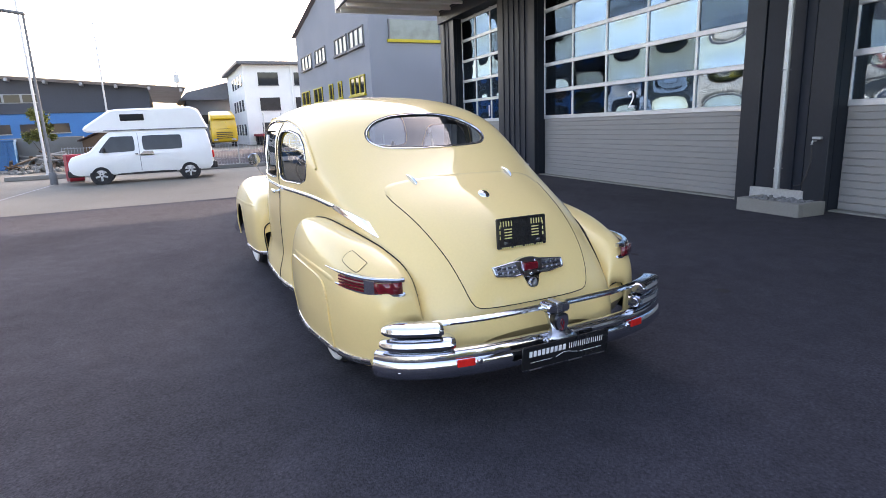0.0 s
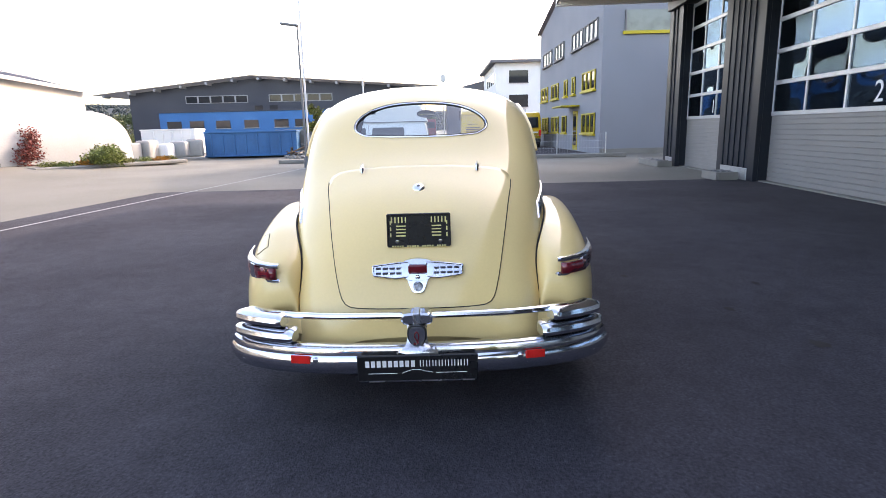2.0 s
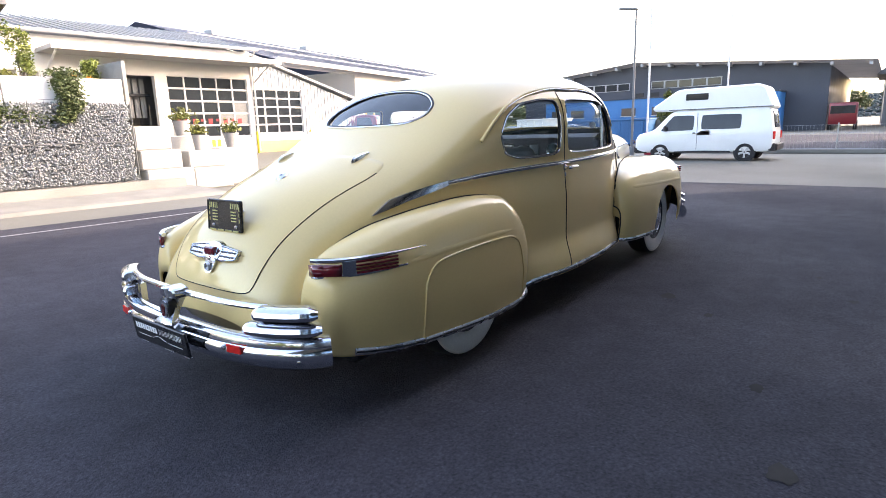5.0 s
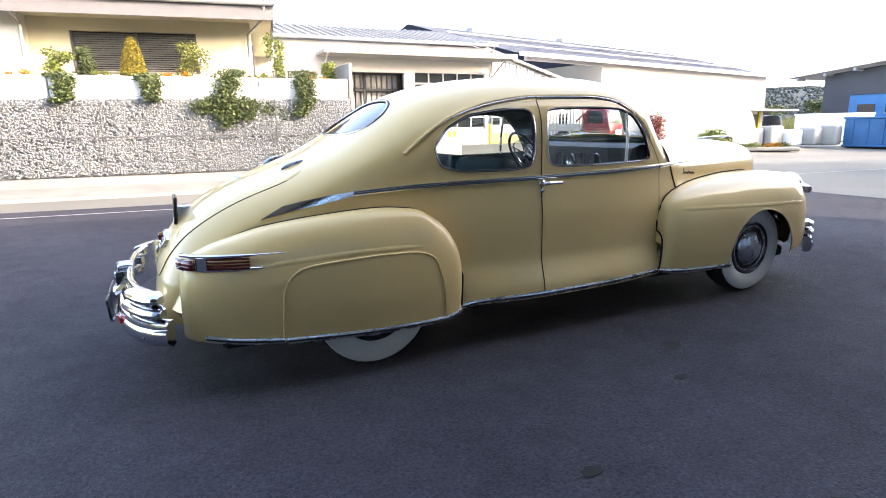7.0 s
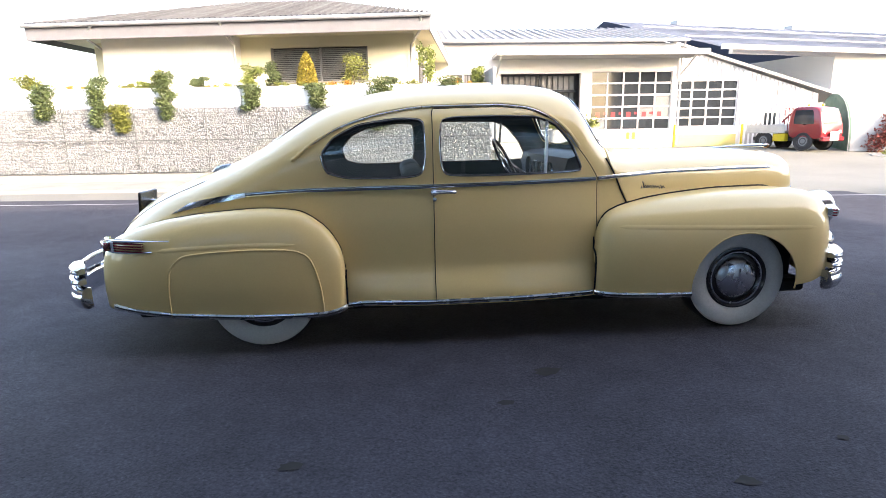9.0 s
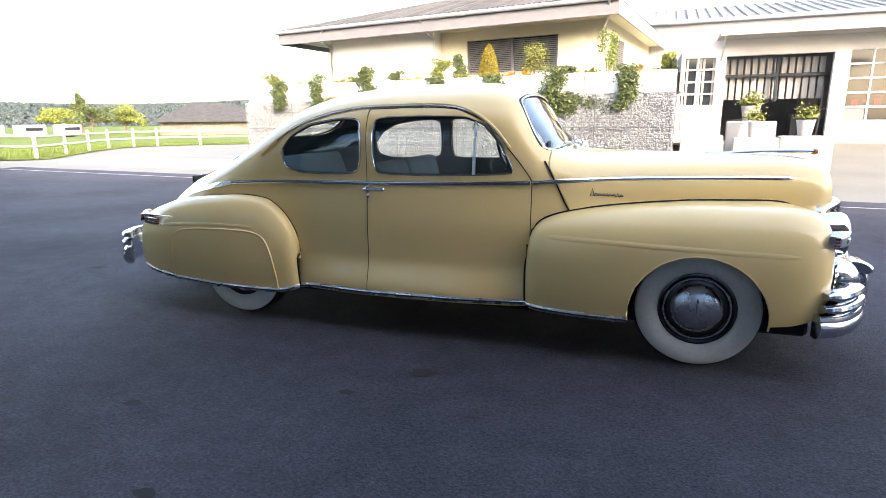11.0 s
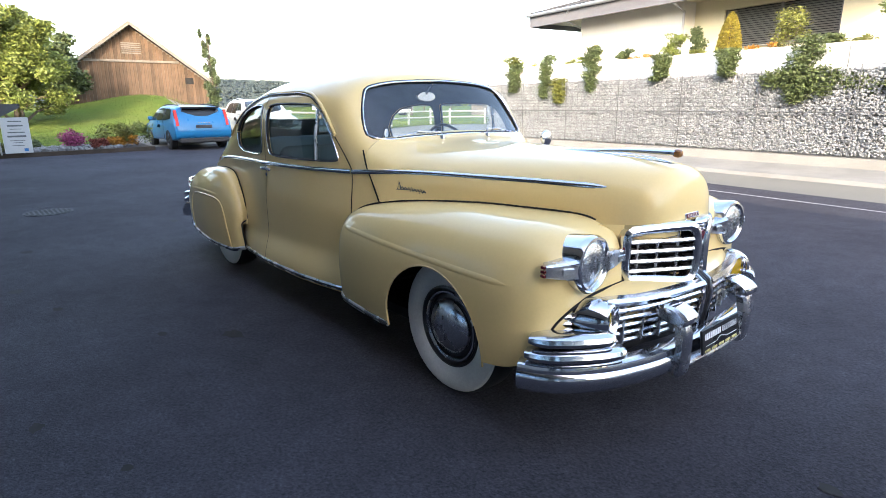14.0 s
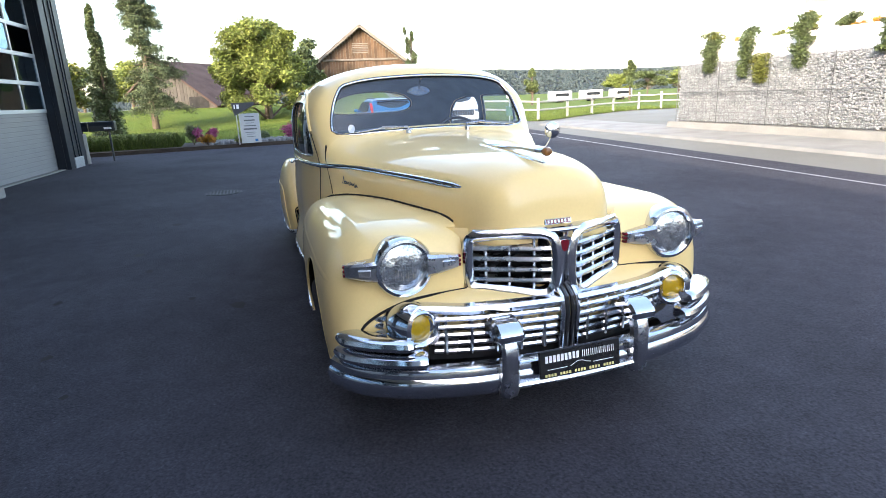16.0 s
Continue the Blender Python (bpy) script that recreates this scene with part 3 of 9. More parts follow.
    strip_on([(-2.22, .668), (-1.95, .688), (-1.6, .70), (-1.2, .690)], side_proj(s, rear_y, -.0038), .028, .0060, M_PAINT, "fender_crease", taper=lambda k: min(k / .12, (1 - k) / .2, 1) * .9 + .1)
    # rear skirt
    arc_ = rounded([(-2.117, .27), (-2.117, .27), (-2.112, .45), (-2.095, .57), (-2.02, .645), (-1.85, .664), (-1.6, .675), (-1.36, .666), (-1.265, .625), (-1.225, .52), (-1.20, .40), (-1.193, .245), (-1.193, .245)], 3, .2)
    SKIRT = resample([p for p in arc_ if p[1] > .262 - .02 * (p[0] + 2.1)], 110)
    part("wheel_skirt", patch(SKIRT, side_proj(s, rear_y, .004), 8, .008), M_PAINT, coupe, sharp=60)
    part("skirt_edge", tube([side_proj(s, rear_y, .004)(p[0], p[1]) for p in SKIRT], .0062, 6, closed=True), M_PAINT, coupe)
    # lower chrome edge, in three lengths
    for pth, fy in (([(-2.48, .322), (-2.3, .295), (-2.115, .275)], rear_y), ([(-2.11, .272), (-1.6, .252), (-1.2, .244), (-1.06, .268)], rear_y),
                    ([(-1.05, .272), (-.9, .29), (-.49, .292), (.1, .295), (.56, .296)], body_y), ([(.575, .296), (.9, .286), (1.185, .285)], front_y)):
        strip_on(pth, side_proj(s, fy), .032, .012, M_OLDCHROME, "sill_trim", n=24)
        strip_on(pth, side_proj(s, fy, .009), .010, .006, M_RUBBER, "sill_trim_line", n=24)

    # tail lamps
    tl = side_proj(s, rear_y)

    def wrap(k, dz_):
        """Along the lamp: from the inner rear face round the corner to the tip on the side."""
        xk = [(-2.548, .655), (-2.548, .70)] + [(x, rear_y(x, .69) + .007) for x in (-2.53, -2.51, -2.48, -2.44, -2.38, -2.3, -2.2, -2.08)]
        p = resample([Vector(q) for q in xk], 21, closed=False)[int(k * 20)]
        return Vector((p[0], s * p[1], dz_))
    for dz_, kend, z_end in ((.727, 1.0, .738), (.657, .82, .672)):
        ks = np.linspace(0, kend, 18)
        pts = [wrap(k, dz_ + (z_end - dz_) * k) for k in ks]
        b = bmesh.new()
        sweep(b, pts, [(-.016, -.010), (.006, -.011), (.012, -.005), (.012, .005), (.006, .011), (-.016, .010)], side=[Vector((p.x + 2.1, p.y * 1.2, 0)).normalized() for p in pts],
              scale=[1 - .8 * smooth01((k - .45) / .55) for k in ks])
        bmesh.ops.recalc_face_normals(b, faces=b.faces)
        part("tail_lamp_trim", b, M_CHROME, coupe, "chrome blade round the tail lamp")
    b = bmesh.new()
    grid_faces(b, [[wrap(k, z) + Vector((-.012 * (1 - k), s * .012, 0)) for z in (.667, .692, .717)] for k in np.linspace(.03, .28, 8)])
    part("tail_lamp_lens", b, M_RED, coupe, "dark red tail lamp lens").modifiers.new("thick", "SOLIDIFY").thickness = .02
    b = bmesh.new()
    for z in (.672, .688, .704, .720):
        sweep(b, [wrap(k, z) + Vector((0, s * .006, 0)) for k in np.linspace(.36, .70, 8)], [(-.01, -.0045), (.008, -.0045), (.008, .0045), (-.01, .0045)], side=Vector((0, s, 0)))
    part("tail_lamp_louvre", b, M_RED, coupe, "red louvred strip beside the tail lamp")
    b = bmesh.new()
    sweep(b, [wrap(k, .695) + Vector((0, s * .004, 0)) for k in np.linspace(.29, .35, 4)], [(-.01, -.032), (.012, -.032), (.012, .032), (-.01, .032)], side=Vector((0, s, 0)))
    part("tail_lamp_divider", b, M_CHROME, coupe)

    # trunk hinge
    b = bmesh.new()
    hp = [rear_proj(s * (.318 + .01 * k), 1.105 + .05 * k, .006 + .01 * math.sin(math.pi * k)) for k in np.linspace(0, 1, 9)]
    sweep(b, hp, [(-.008, -.011), (.012, -.009), (.020, 0), (.012, .009), (-.008, .011)], side=Vector((-.6, 0, .8)), scale=[.35, .8, 1, 1.05, 1, .9, .7, .5, .25])
    bmesh.ops.recalc_face_normals(b, faces=b.faces)
    part("trunk_hinge", b, M_CHROME, coupe, "chrome trunk hinge")

    # headlamp
    hc = Vector((2.246, s * .640, .786))
    M_h = Matrix.Translation(hc) @ Matrix.Rotation(radians(-90 - s * 4), 4, "Z")
    head = part("headlamp_rim", lathed([(.108, -.16), (.116, -.09), (.124, -.012), (.124, .008), (.117, .020), (.106, .022), (.097, .013), (.094, .006), (.094, -.01)], 48, M_h), M_CHROME, coupe, "round chrome headlamp rim")
    part("headlamp_lens", lathed([(0, .026), (.04, .0245), (.07, .020), (.096, .009)], 40, M_h), M_LENS, head, "clear ribbed glass")
    for k in range(-8, 9):
        yr = k * .0102
        hr = math.sqrt(.088 ** 2 - yr * yr)
        rib = [M_h @ Vector((yr, .0275 - 2.0 * (yr * yr + z * z), z)) for z in np.linspace(-hr, hr, 9)]
        part("lens_rib", tube(rib, .0013, 5), M_LENS, head)
    for side_, y0, y1 in ((-1, .41, .545), (1, .735, .862)):
        b = bmesh.new()
        xo = curve((.38, 2.228), (.45, 2.242), (.53, 2.250), (.73, 2.248), (.80, 2.226), (.87, 2.182))
        pts = [Vector((xo(y) + .004, s * y, .785)) for y in np.linspace(y0, y1, 8)]
        sweep(b, pts, [(-.07, -.042), (.010, -.042), (.022, -.030), (.022, .030), (.010, .042), (-.07, .042)], side=[Vector((1, s * .25 * (y > .7), 0)).normalized() for y in np.linspace(y0, y1, 8)],
              scale=list(np.linspace(.62, 1.1, 8)) if side_ < 0 else list(np.linspace(1.1, .62, 8)))
        bmesh.ops.recalc_face_normals(b, faces=b.faces)
        wing = part("headlamp_wing", b, M_OLDCHROME, head, "chrome wing beside the headlamp")
        yl = .455 if side_ < 0 else .80
        part("parking_lens", box((-.004, -.026, -.014), (.006, .026, .014), .003, Matrix.Translation((xo(yl) + .028, s * yl, .785)) @ Matrix.Rotation(s * (.0 if side_ < 0 else .38), 4, "Z")), M_OLDCHROME, head)
        b = bmesh.new()
        for k in (-1, 0, 1):
            ye = y0 - .006 if side_ < 0 else y1 + .004
            add_box(b, (xo(ye) - .01, s * ye - .010, .785 + k * .018 - .006), (xo(ye) + .012, s * ye + .010, .785 + k * .018 + .006), .002)
        part("wing_lens", b, M_RED, head, "red ribbed tip")

    # fog lamp
    M_f = Matrix.Translation((2.318, s * .607, .548)) @ Matrix.Rotation(radians(-90 - s * 12), 4, "Z")
    fog = part("fog_lamp_rim", lathed([(.082, -.08), (.083, 0), (.079, .020), (.070, .028), (.060, .022), (.053, .008), (.051, -.02)], 40, M_f), M_CHROME, coupe, "chrome fog lamp rim")
    M_p = Matrix.Translation((2.300, s * .607, .548)) @ Matrix.Rotation(radians(-90 - s * 38), 4, "Z")
    part("fog_lamp_pod", lathed([(.074, .02), (.092, .012), (.098, -.02), (.092, -.07), (.070, -.13), (.035, -.18), (0, -.195)], 36, M_p), M_CHROME, fog, "teardrop chrome pod round the fog lamp")
    part("fog_lamp_lens", lathed([(0, .016), (.03, .013), (.052, .004)], 32, M_f), M_AMBER, fog, "yellow fog lamp lens")

    # door mirror on the driver's side, round
    if s > 0:
        mm = Matrix.Translation((.75, .845, 1.18)) @ Matrix.Rotation(radians(90), 4, "Z")
        mir = part("door_mirror", lathed([(0, -.03), (.03, -.028), (.055, -.012), (.058, 0), (.052, .006), (0, .006)], 28, mm), M_CHROME, coupe, "small round chrome door mirror")
        part("mirror_arm", tube([(.72, .78, 1.03), (.74, .82, 1.09), (.76, .84, 1.16)], .006, 6), M_CHROME, mir)

# windshield, rear window
for nm, ol, pj in (("windshield", SHIELD, front_proj), ("rear_window", REARWIN, rear_proj)):
    g = part(nm, patch(ol, lambda a, b_, o=0.0, pj=pj: pj(a, b_, o - .012), 6), M_GLASS, coupe, "clear curved glass")
    g.visible_shadow = False
    loop_on(ol, pj, .0055, M_CHROME, "window_frame", coupe, .002, 8)
    loop_on(ol, pj, .011, M_RUBBER, "window_seal", coupe, -.008, 6)

# wipers and inside mirror
for yb, ye in ((-.20, -.52), (.20, .50)):
    xb = front_proj(yb, 1.25)[0]
    b = tube([(xb + .05, yb, 1.235), (xb + .035, yb, 1.262), (front_proj((yb * .5 + ye * .5), 1.262, .02)[0], (yb + ye) / 2, 1.268)], .006, 6)
    b2 = tube([front_proj(yb * .9 + ye * .1, 1.257, .012), front_proj((yb + ye) / 2, 1.26, .012), front_proj(ye, 1.24, .012)], .005, 5)
    part("wiper", joined(b, b2, lathed([(0, 0), (.018, 0), (.016, .02), (0, .026)], 16, Matrix.Translation((xb + .05, yb, 1.222)) @ Matrix.Rotation(radians(90), 4, "X"))), M_OLDCHROME, coupe, "wiper arm and blade")
b = lathed([(0, -.012), (.05, -.012), (.058, 0), (.05, .012), (0, .016)], 28, Matrix.Translation((.36, 0, 1.485)) @ Matrix.Rotation(radians(90), 4, "Z") @ Matrix.Diagonal((1.5, 1, .62, 1)))
part("inside_mirror", joined(b, tube([(.37, 0, 1.50), (.40, 0, 1.545), (.44, 0, 1.565)], .006, 6)), M_CHROME, coupe, "oval chrome rear-view mirror")
M_s = Matrix.Translation(front_proj(-.545, 1.262, -.016)) @ Matrix.Rotation(radians(-60), 4, "Z")
part("window_sticker", lathed([(0, 0), (.028, 0), (.028, .001), (0, .001)], 24, M_s), M_WHITE, coupe, "round pale sticker inside the windshield")

# lower front: apron, grilles
AP = curve((0, 2.43), (.3, 2.385), (.55, 2.31), (.72, 2.235), (.80, 2.165))


def bow(y):
    return AP(abs(y))


b = bmesh.new()
rws = []
for y in np.linspace(-.80, .80, 49):
    t = bow(y)
    up_ = curve((0, 2.28), (.35, 2.17), (.8, 2.05))(abs(y))
    rws.append([Vector((up_, y, .665)), Vector((up_ + (t - up_) * .5, y, .655)), Vector((t - .03, y, .628)), Vector((t - .008, y, .60)), Vector((t - .02, y, .56)), Vector((t - .09, y, .36)), Vector((t - .14, y, .34))])
grid_faces(b, rws)
bmesh.ops.recalc_face_normals(b, faces=b.faces)
part("front_apron", b, M_PAINT, coupe)
for s in (-1, 1):
    pts = [Vector((nose_x(y, z) + .003, s * y, z)) for y, z in ((.37, .655), (.49, .651), (.60, .643), (.70, .618), (.765, .585), (.815, .54), (.84, .48), (.85, .42))]
    part("apron_welt", tube(spline(pts, 30), .006, 6), M_GAP, coupe)

# upper grille: two flanks that meet in a prow
UG = curve((0, 2.385), (.06, 2.37), (.2, 2.30), (.35, 2.215))
for s in (-1, 1):
    fr = [(.032, .896), (.20, .890), (.338, .878), (.358, .852), (.356, .675), (.334, .653), (.20, .645), (.032, .622)]
    ol = resample(rounded(fr, 2, .2), 60)
    b = bmesh.new()
    sweep(b, [Vector((UG(p[0]) + .012, s * p[0], p[1])) for p in ol], [(-.045, -.022), (.010, -.023), (.022, -.012), (.026, 0), (.022, .012), (.010, .023), (-.045, .022)], side=Vector((1, s * .4, 0)), closed=True)
    bmesh.ops.recalc_face_normals(b, faces=b.faces)
    gr = part("upper_grille", b, M_CHROME, coupe, "chrome upper grille half with horizontal bars")
    for k in range(4):
        z = .695 + .045 * k
        b = bmesh.new()
        sweep(b, [Vector((UG(y) + .008, s * y, z)) for y in np.linspace(.04, .345, 12)], [(-.02, -.012), (.008, -.013), (.017, -.005), (.014, .008), (-.02, .013)], side=Vector((1, s * .4, 0)))
        bmesh.ops.recalc_face_normals(b, faces=b.faces)
        part("grille_bar", b, M_OLDCHROME, gr)
    for y in (.11, .20, .285):
        part("grille_upright", box((-.012, -.006, .65), (.0, .006, .872), .002, Matrix.Translation((UG(y) - .004, s * y, 0))), M_OLDCHROME, gr)
    # Near-black sheet stands in for the shade behind the bars.
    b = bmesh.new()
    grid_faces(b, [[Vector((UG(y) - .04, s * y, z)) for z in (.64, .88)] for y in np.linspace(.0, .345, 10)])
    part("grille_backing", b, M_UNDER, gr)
    b = bmesh.new()
    grid_faces(b, [[Vector((UG(min(y, .35)) - .012 - 1.1 * max(y - .35, 0), s * y, z)) for z in (.60, .70, .80, .905)] for y in np.linspace(.345, .47, 6)])
    bmesh.ops.recalc_face_normals(b, faces=b.faces)
    part("grille_surround", b, M_PAINT, coupe)
for y in (-.024, 0, .024):
    part("prow_strip", box((2.345, y - .006, .62), (2.388 - abs(y) * .5, y + .006, .87), .003), M_CHROME if y == 0 else M_BLACK, coupe)
crest = resample(rounded([(-.026, .872), (.026, .872), (.030, .835), (0, .785), (-.030, .835)], 2, .2), 30)
part("grille_crest", prism(crest, "x", 2.37, 2.395), M_CHROME, coupe, "shield-shaped crest")
part("crest_field", prism([(p[0] * .66, .838 + (p[1] - .838) * .66) for p in crest], "x", 2.394, 2.399), M_RED, coupe)
nx = end_x(0, .92, 2.0, 2.34)
b = box((-.004, -.062, -.012), (.008, .062, .012), .004, Matrix.Translation((nx + .004, 0, .925)) @ Matrix.Rotation(radians(-14), 4, "Y"))
nb = part("nose_badge", b, M_CHROME, coupe, "narrow chrome badge with unreadable letters")
b = bmesh.new()
for k in range(7):
    add_box(b, (.0075, -.05 + k * .0155, -.006), (.010, -.042 + k * .0155, .006), 0, Matrix.Translation((nx + .004, 0, .925)) @ Matrix.Rotation(radians(-14), 4, "Y"))
part("badge_bars", b, M_OLDCHROME, nb)
part("badge_field", box((.0062, -.056, -.009), (.0082, .056, .009), 0, Matrix.Translation((nx + .004, 0, .925)) @ Matrix.Rotation(radians(-14), 4, "Y")), M_RED, nb)
# chrome lip under the hood
b = tube([Vector((UG(abs(y)) + .018, y, .904 - .03 * abs(y))) for y in np.linspace(-.34, .34, 30)], .010, 8)
part("hood_lip", b, M_CHROME, coupe)

# lower grille
for s in (-1, 1):
    top = [Vector((bow(y) + .012, s * y, .622 + .012 * smooth01((y - .4) / .2) - .02 * y - .35 * max(y - .62, 0))) for y in np.linspace(.03, .76, 24)]
    b = bmesh.new()
    sweep(b, top, [(-.03, -.016), (.012, -.018), (.022, 0), (.010, .016), (-.03, .018)], side=Vector((1, s * .3, 0)), scale=[1] * 20 + [.9, .75, .5, .25])
    bmesh.ops.recalc_face_normals(b, faces=b.faces)
    lg = part("lower_grille", b, M_CHROME, coupe, "chrome lower grille half, a lattice of bars")
    for k in range(5):
        z = .582 - .038 * k
        b = bmesh.new()
        sweep(b, [Vector((bow(y) + .006 - .02 * k * .4, s * y, z - .012 * y)) for y in np.linspace(.035, .54, 16)], [(-.016, -.010), (.010, -.010), (.015, 0), (.010, .010), (-.016, .010)], side=Vector((1, s * .3, 0)))
        bmesh.ops.recalc_face_normals(b, faces=b.faces)
        part("grille_bar", b, M_OLDCHROME, lg)
    for k in range(5):
        y = .10 + .10 * k
        part("grille_upright", box((-.040, -.006, .418), (.006, .006, .605), .002, Matrix.Translation((bow(y) + .002, s * y, 0)) @ Matrix.Rotation(0, 4, "Z")), M_OLDCHROME, lg)
    # Shade behind the lattice, put in as a near-black sheet.
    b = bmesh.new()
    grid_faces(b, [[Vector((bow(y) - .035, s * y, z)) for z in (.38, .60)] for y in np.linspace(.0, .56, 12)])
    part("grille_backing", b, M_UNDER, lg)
    # chrome panel that carries the fog lamp
    FP = resample(rounded([(.525, .45), (.65, .462), (.725, .50), (.765, .545), (.75, .585), (.66, .622), (.525, .632)], 2, .2), 40)
    part("fog_lamp_panel", patch(FP, lambda y, z, o=0.0, s=s: Vector((bow(y) + .010 + o - .25 * max(.52 - z, 0), s * y, z)), 5, .03), M_OLDCHROME, lg, "chrome panel round the fog lamp")
    # ribbed chrome cheek outside the fog lamp
    for k in range(3):
        z = .575 - .03 * k
        b = bmesh.new()
        sweep(b, [Vector((bow(y) + .004, s * y, z)) for y in np.linspace(.66, .765, 6)], [(-.02, -.011), (.010, -.011), (.016, 0), (.010, .011), (-.02, .011)], side=Vector((1, s * .4, 0)))
        bmesh.ops.recalc_face_normals(b, faces=b.faces)
        part("grille_cheek", b, M_OLDCHROME, lg)
for y, mt in ((-.034, M_CHROME), (-.012, M_BLACK), (.012, M_BLACK), (.034, M_CHROME)):
    b = bmesh.new()
    add_tube(b, [(2.385, y, .67), (2.44, y, .63), (2.452, y, .57), (2.435, y, .41)], .010, 8)
    part("prow_strip", b, mt, coupe)

# front bumper
FB = curve((0, 2.475), (.35, 2.455), (.62, 2.395), (.80, 2.30), (.885, 2.22), (.935, 2.12))


def bumper_pts(fn, y0, y1, z, n=40, off=0.0):
    pts, sd = [], []
    for y in np.linspace(y0, y1, n):
        y = float(y)
        e = .01
        d = (fn(abs(y) + e) - fn(max(abs(y) - e, 0))) / (abs(y) + e - max(abs(y) - e, 0))
        nrm = Vector((1, -d * (1 if y > 0 else -1), 0)).normalized()
        pts.append(Vector((fn(abs(y)), y, z)) + nrm * off)
        sd.append(nrm)
    return pts, sd


BAR = [(-.035, -.062), (-.005, -.070), (.020, -.060), (.034, -.036), (.040, -.010), (.034, .014), (.026, .024), (.026, .030), (.020, .050), (.0, .062), (-.035, .060)]


def bar(name, fn, y0, y1, z, prof, flip=False, n=40, parent=coupe, mat=M_CHROME, label="", off=0.0, scale=None):
    pts, sd = bumper_pts(fn, y0, y1, z, n, off)
    if flip:
        pts = [Vector((-p.x, p.y, p.z)) for p in pts]
        sd = [Vector((-d.x, d.y, 0)) for d in sd]
    # the sweep's up must be world up: turn the way of travel as needed
    t = (pts[-1] - pts[0]).normalized()
    if t.cross(sd[len(sd) // 2]).z < 0:
        pts, sd = pts[::-1], sd[::-1]
        if scale:
            scale = scale[::-1]
    b = bmesh.new()
    sweep(b, pts, prof, side=sd, scale=scale)
    bmesh.ops.recalc_face_normals(b, faces=b.faces)
    return part(name, b, mat, parent, label)


def tiered(fn, flip, z0, prefix, ys):
    for s in (-1, 1):
        for k, (ya, yb, zz, sc) in enumerate(zip((ys[0], ys[0] + .05), (ys[1], ys[1] - .006), (z0 + .088, z0 + .152), (1.0, 1.0))):
            n = 22
            scl = [.75, .95] + [1.0] * (n - 5) + [.95, .85, .6]
            prof = [(-.05, -.026), (.010, -.028), (.028, -.018), (.034, -.002), (.028, .016), (.012, .027), (-.012, .031), (-.05, .031)]
            bar(prefix + "_tier", fn, s * ya, s * yb, zz, prof, flip, n, off=.0 - .006 * k, scale=[x * sc for x in scl], label="stepped chrome bumper end")


bumper = bar("front_bumper", FB, -.932, .932, .347, BAR, n=60, label="chrome front bumper blade")
tiered(FB, False, .350, "front_bumper", (.60, .921))
for s in (-1, 1):
    b = bmesh.new()
    pts = [(2.47, s * .30, .53), (2.500, s * .30, .50), (2.512, s * .30, .44), (2.512, s * .30, .36), (2.505, s * .30, .30), (2.475, s * .30, .275)]
    sweep(b, spline(pts, 22), [(-.03, -.040), (.008, -.044), (.024, -.030), (.029, 0), (.024, .030), (.008, .044), (-.03, .040)], side=Vector((1, 0, .3)), scale=[.9] * 4 + [.84] * 12 + [.86, .9, .92, .9, .8, .6])
    bmesh.ops.recalc_face_normals(b, faces=b.faces)
    guard = part("bumper_guard", b, M_OLDCHROME, coupe, "upright chrome bumper guard")
    cap = prism(resample(rounded([(2.385, .535), (2.385, .565), (2.42, .592), (2.475, .590), (2.525, .565), (2.545, .535), (2.530, .512), (2.49, .505), (2.43, .515)], 2, .22), 30), "y", s * .30 - .058, s * .30 + .058)
    part("guard_cap", cap, M_CHROME, guard, "wide chrome cap of the guard").modifiers.new("soft", "BEVEL").width = .012
    part("bumper_bolt", lathed([(0, .012), (.010, .009), (.014, 0)], 16, Matrix.Translation((FB(.72) + .028, s * .72, .345)) @ Matrix.Rotation(radians(-90 - s * 25), 4, "Z")), M_CHROME, bumper)
bar("guard_rail", FB, -.30, .30, .318, ring_profile(.016, 8), n=14, off=.045, mat=M_OLDCHROME)


def number_plate(m, w, h, parent, extra):
    """Black dealer plate: lettering as plain bars, with a thin outline of a car between two lines."""
    pl = part("plate", box((-.006, -w / 2, -h / 2), (.006, w / 2, h / 2), .004, m), M_PLATE, parent, "black plate with white lettering drawn as bars")
    b = bmesh.new()
    for k in range(9):
        add_box(b, (.0062, -.43 * w + k * .047 * w, .06 * h), (.0075, -.43 * w + k * .047 * w + .032 * w, .30 * h), 0, m)
    for k in range(8):
        x0 = .02 * w + k * .052 * w
        add_box(b, (.0062, x0, .06 * h), (.0072, x0 + .008 * w, .30 * h), 0, m)
        add_box(b, (.0062, x0 + .024 * w, .06 * h), (.0072, x0 + .032 * w, .30 * h), 0, m)
    for a, c in ((-.41, -.17), (.15, .41)):
        add_box(b, (.0062, a * w, -.20 * h), (.0072, c * w, -.18 * h), 0, m)
    sweep(b, [m @ Vector((.0068, q[0] * w, q[1] * h)) for q in ((-.13, -.19), (-.09, -.12), (-.04, -.05), (.02, -.06), (.07, -.13), (.12, -.16), (.12, -.19))], ring_profile(.0012, 4))
    part("lettering_bars", b, M_WHITE, pl)
    b = bmesh.new()
    for k in range(24):
        if k % 5 != 4:
            add_box(b, (.0062, -.44 * w + k * .036 * w, -.44 * h), (.0072, -.44 * w + k * .036 * w + .024 * w, -.34 * h), 0, m)
    if extra:
        part("small_lettering_bars", b, M_GOLDTXT, pl)
    else:
        b.free()
    return pl


turn = Matrix.Rotation(radians(0), 4, "Z")
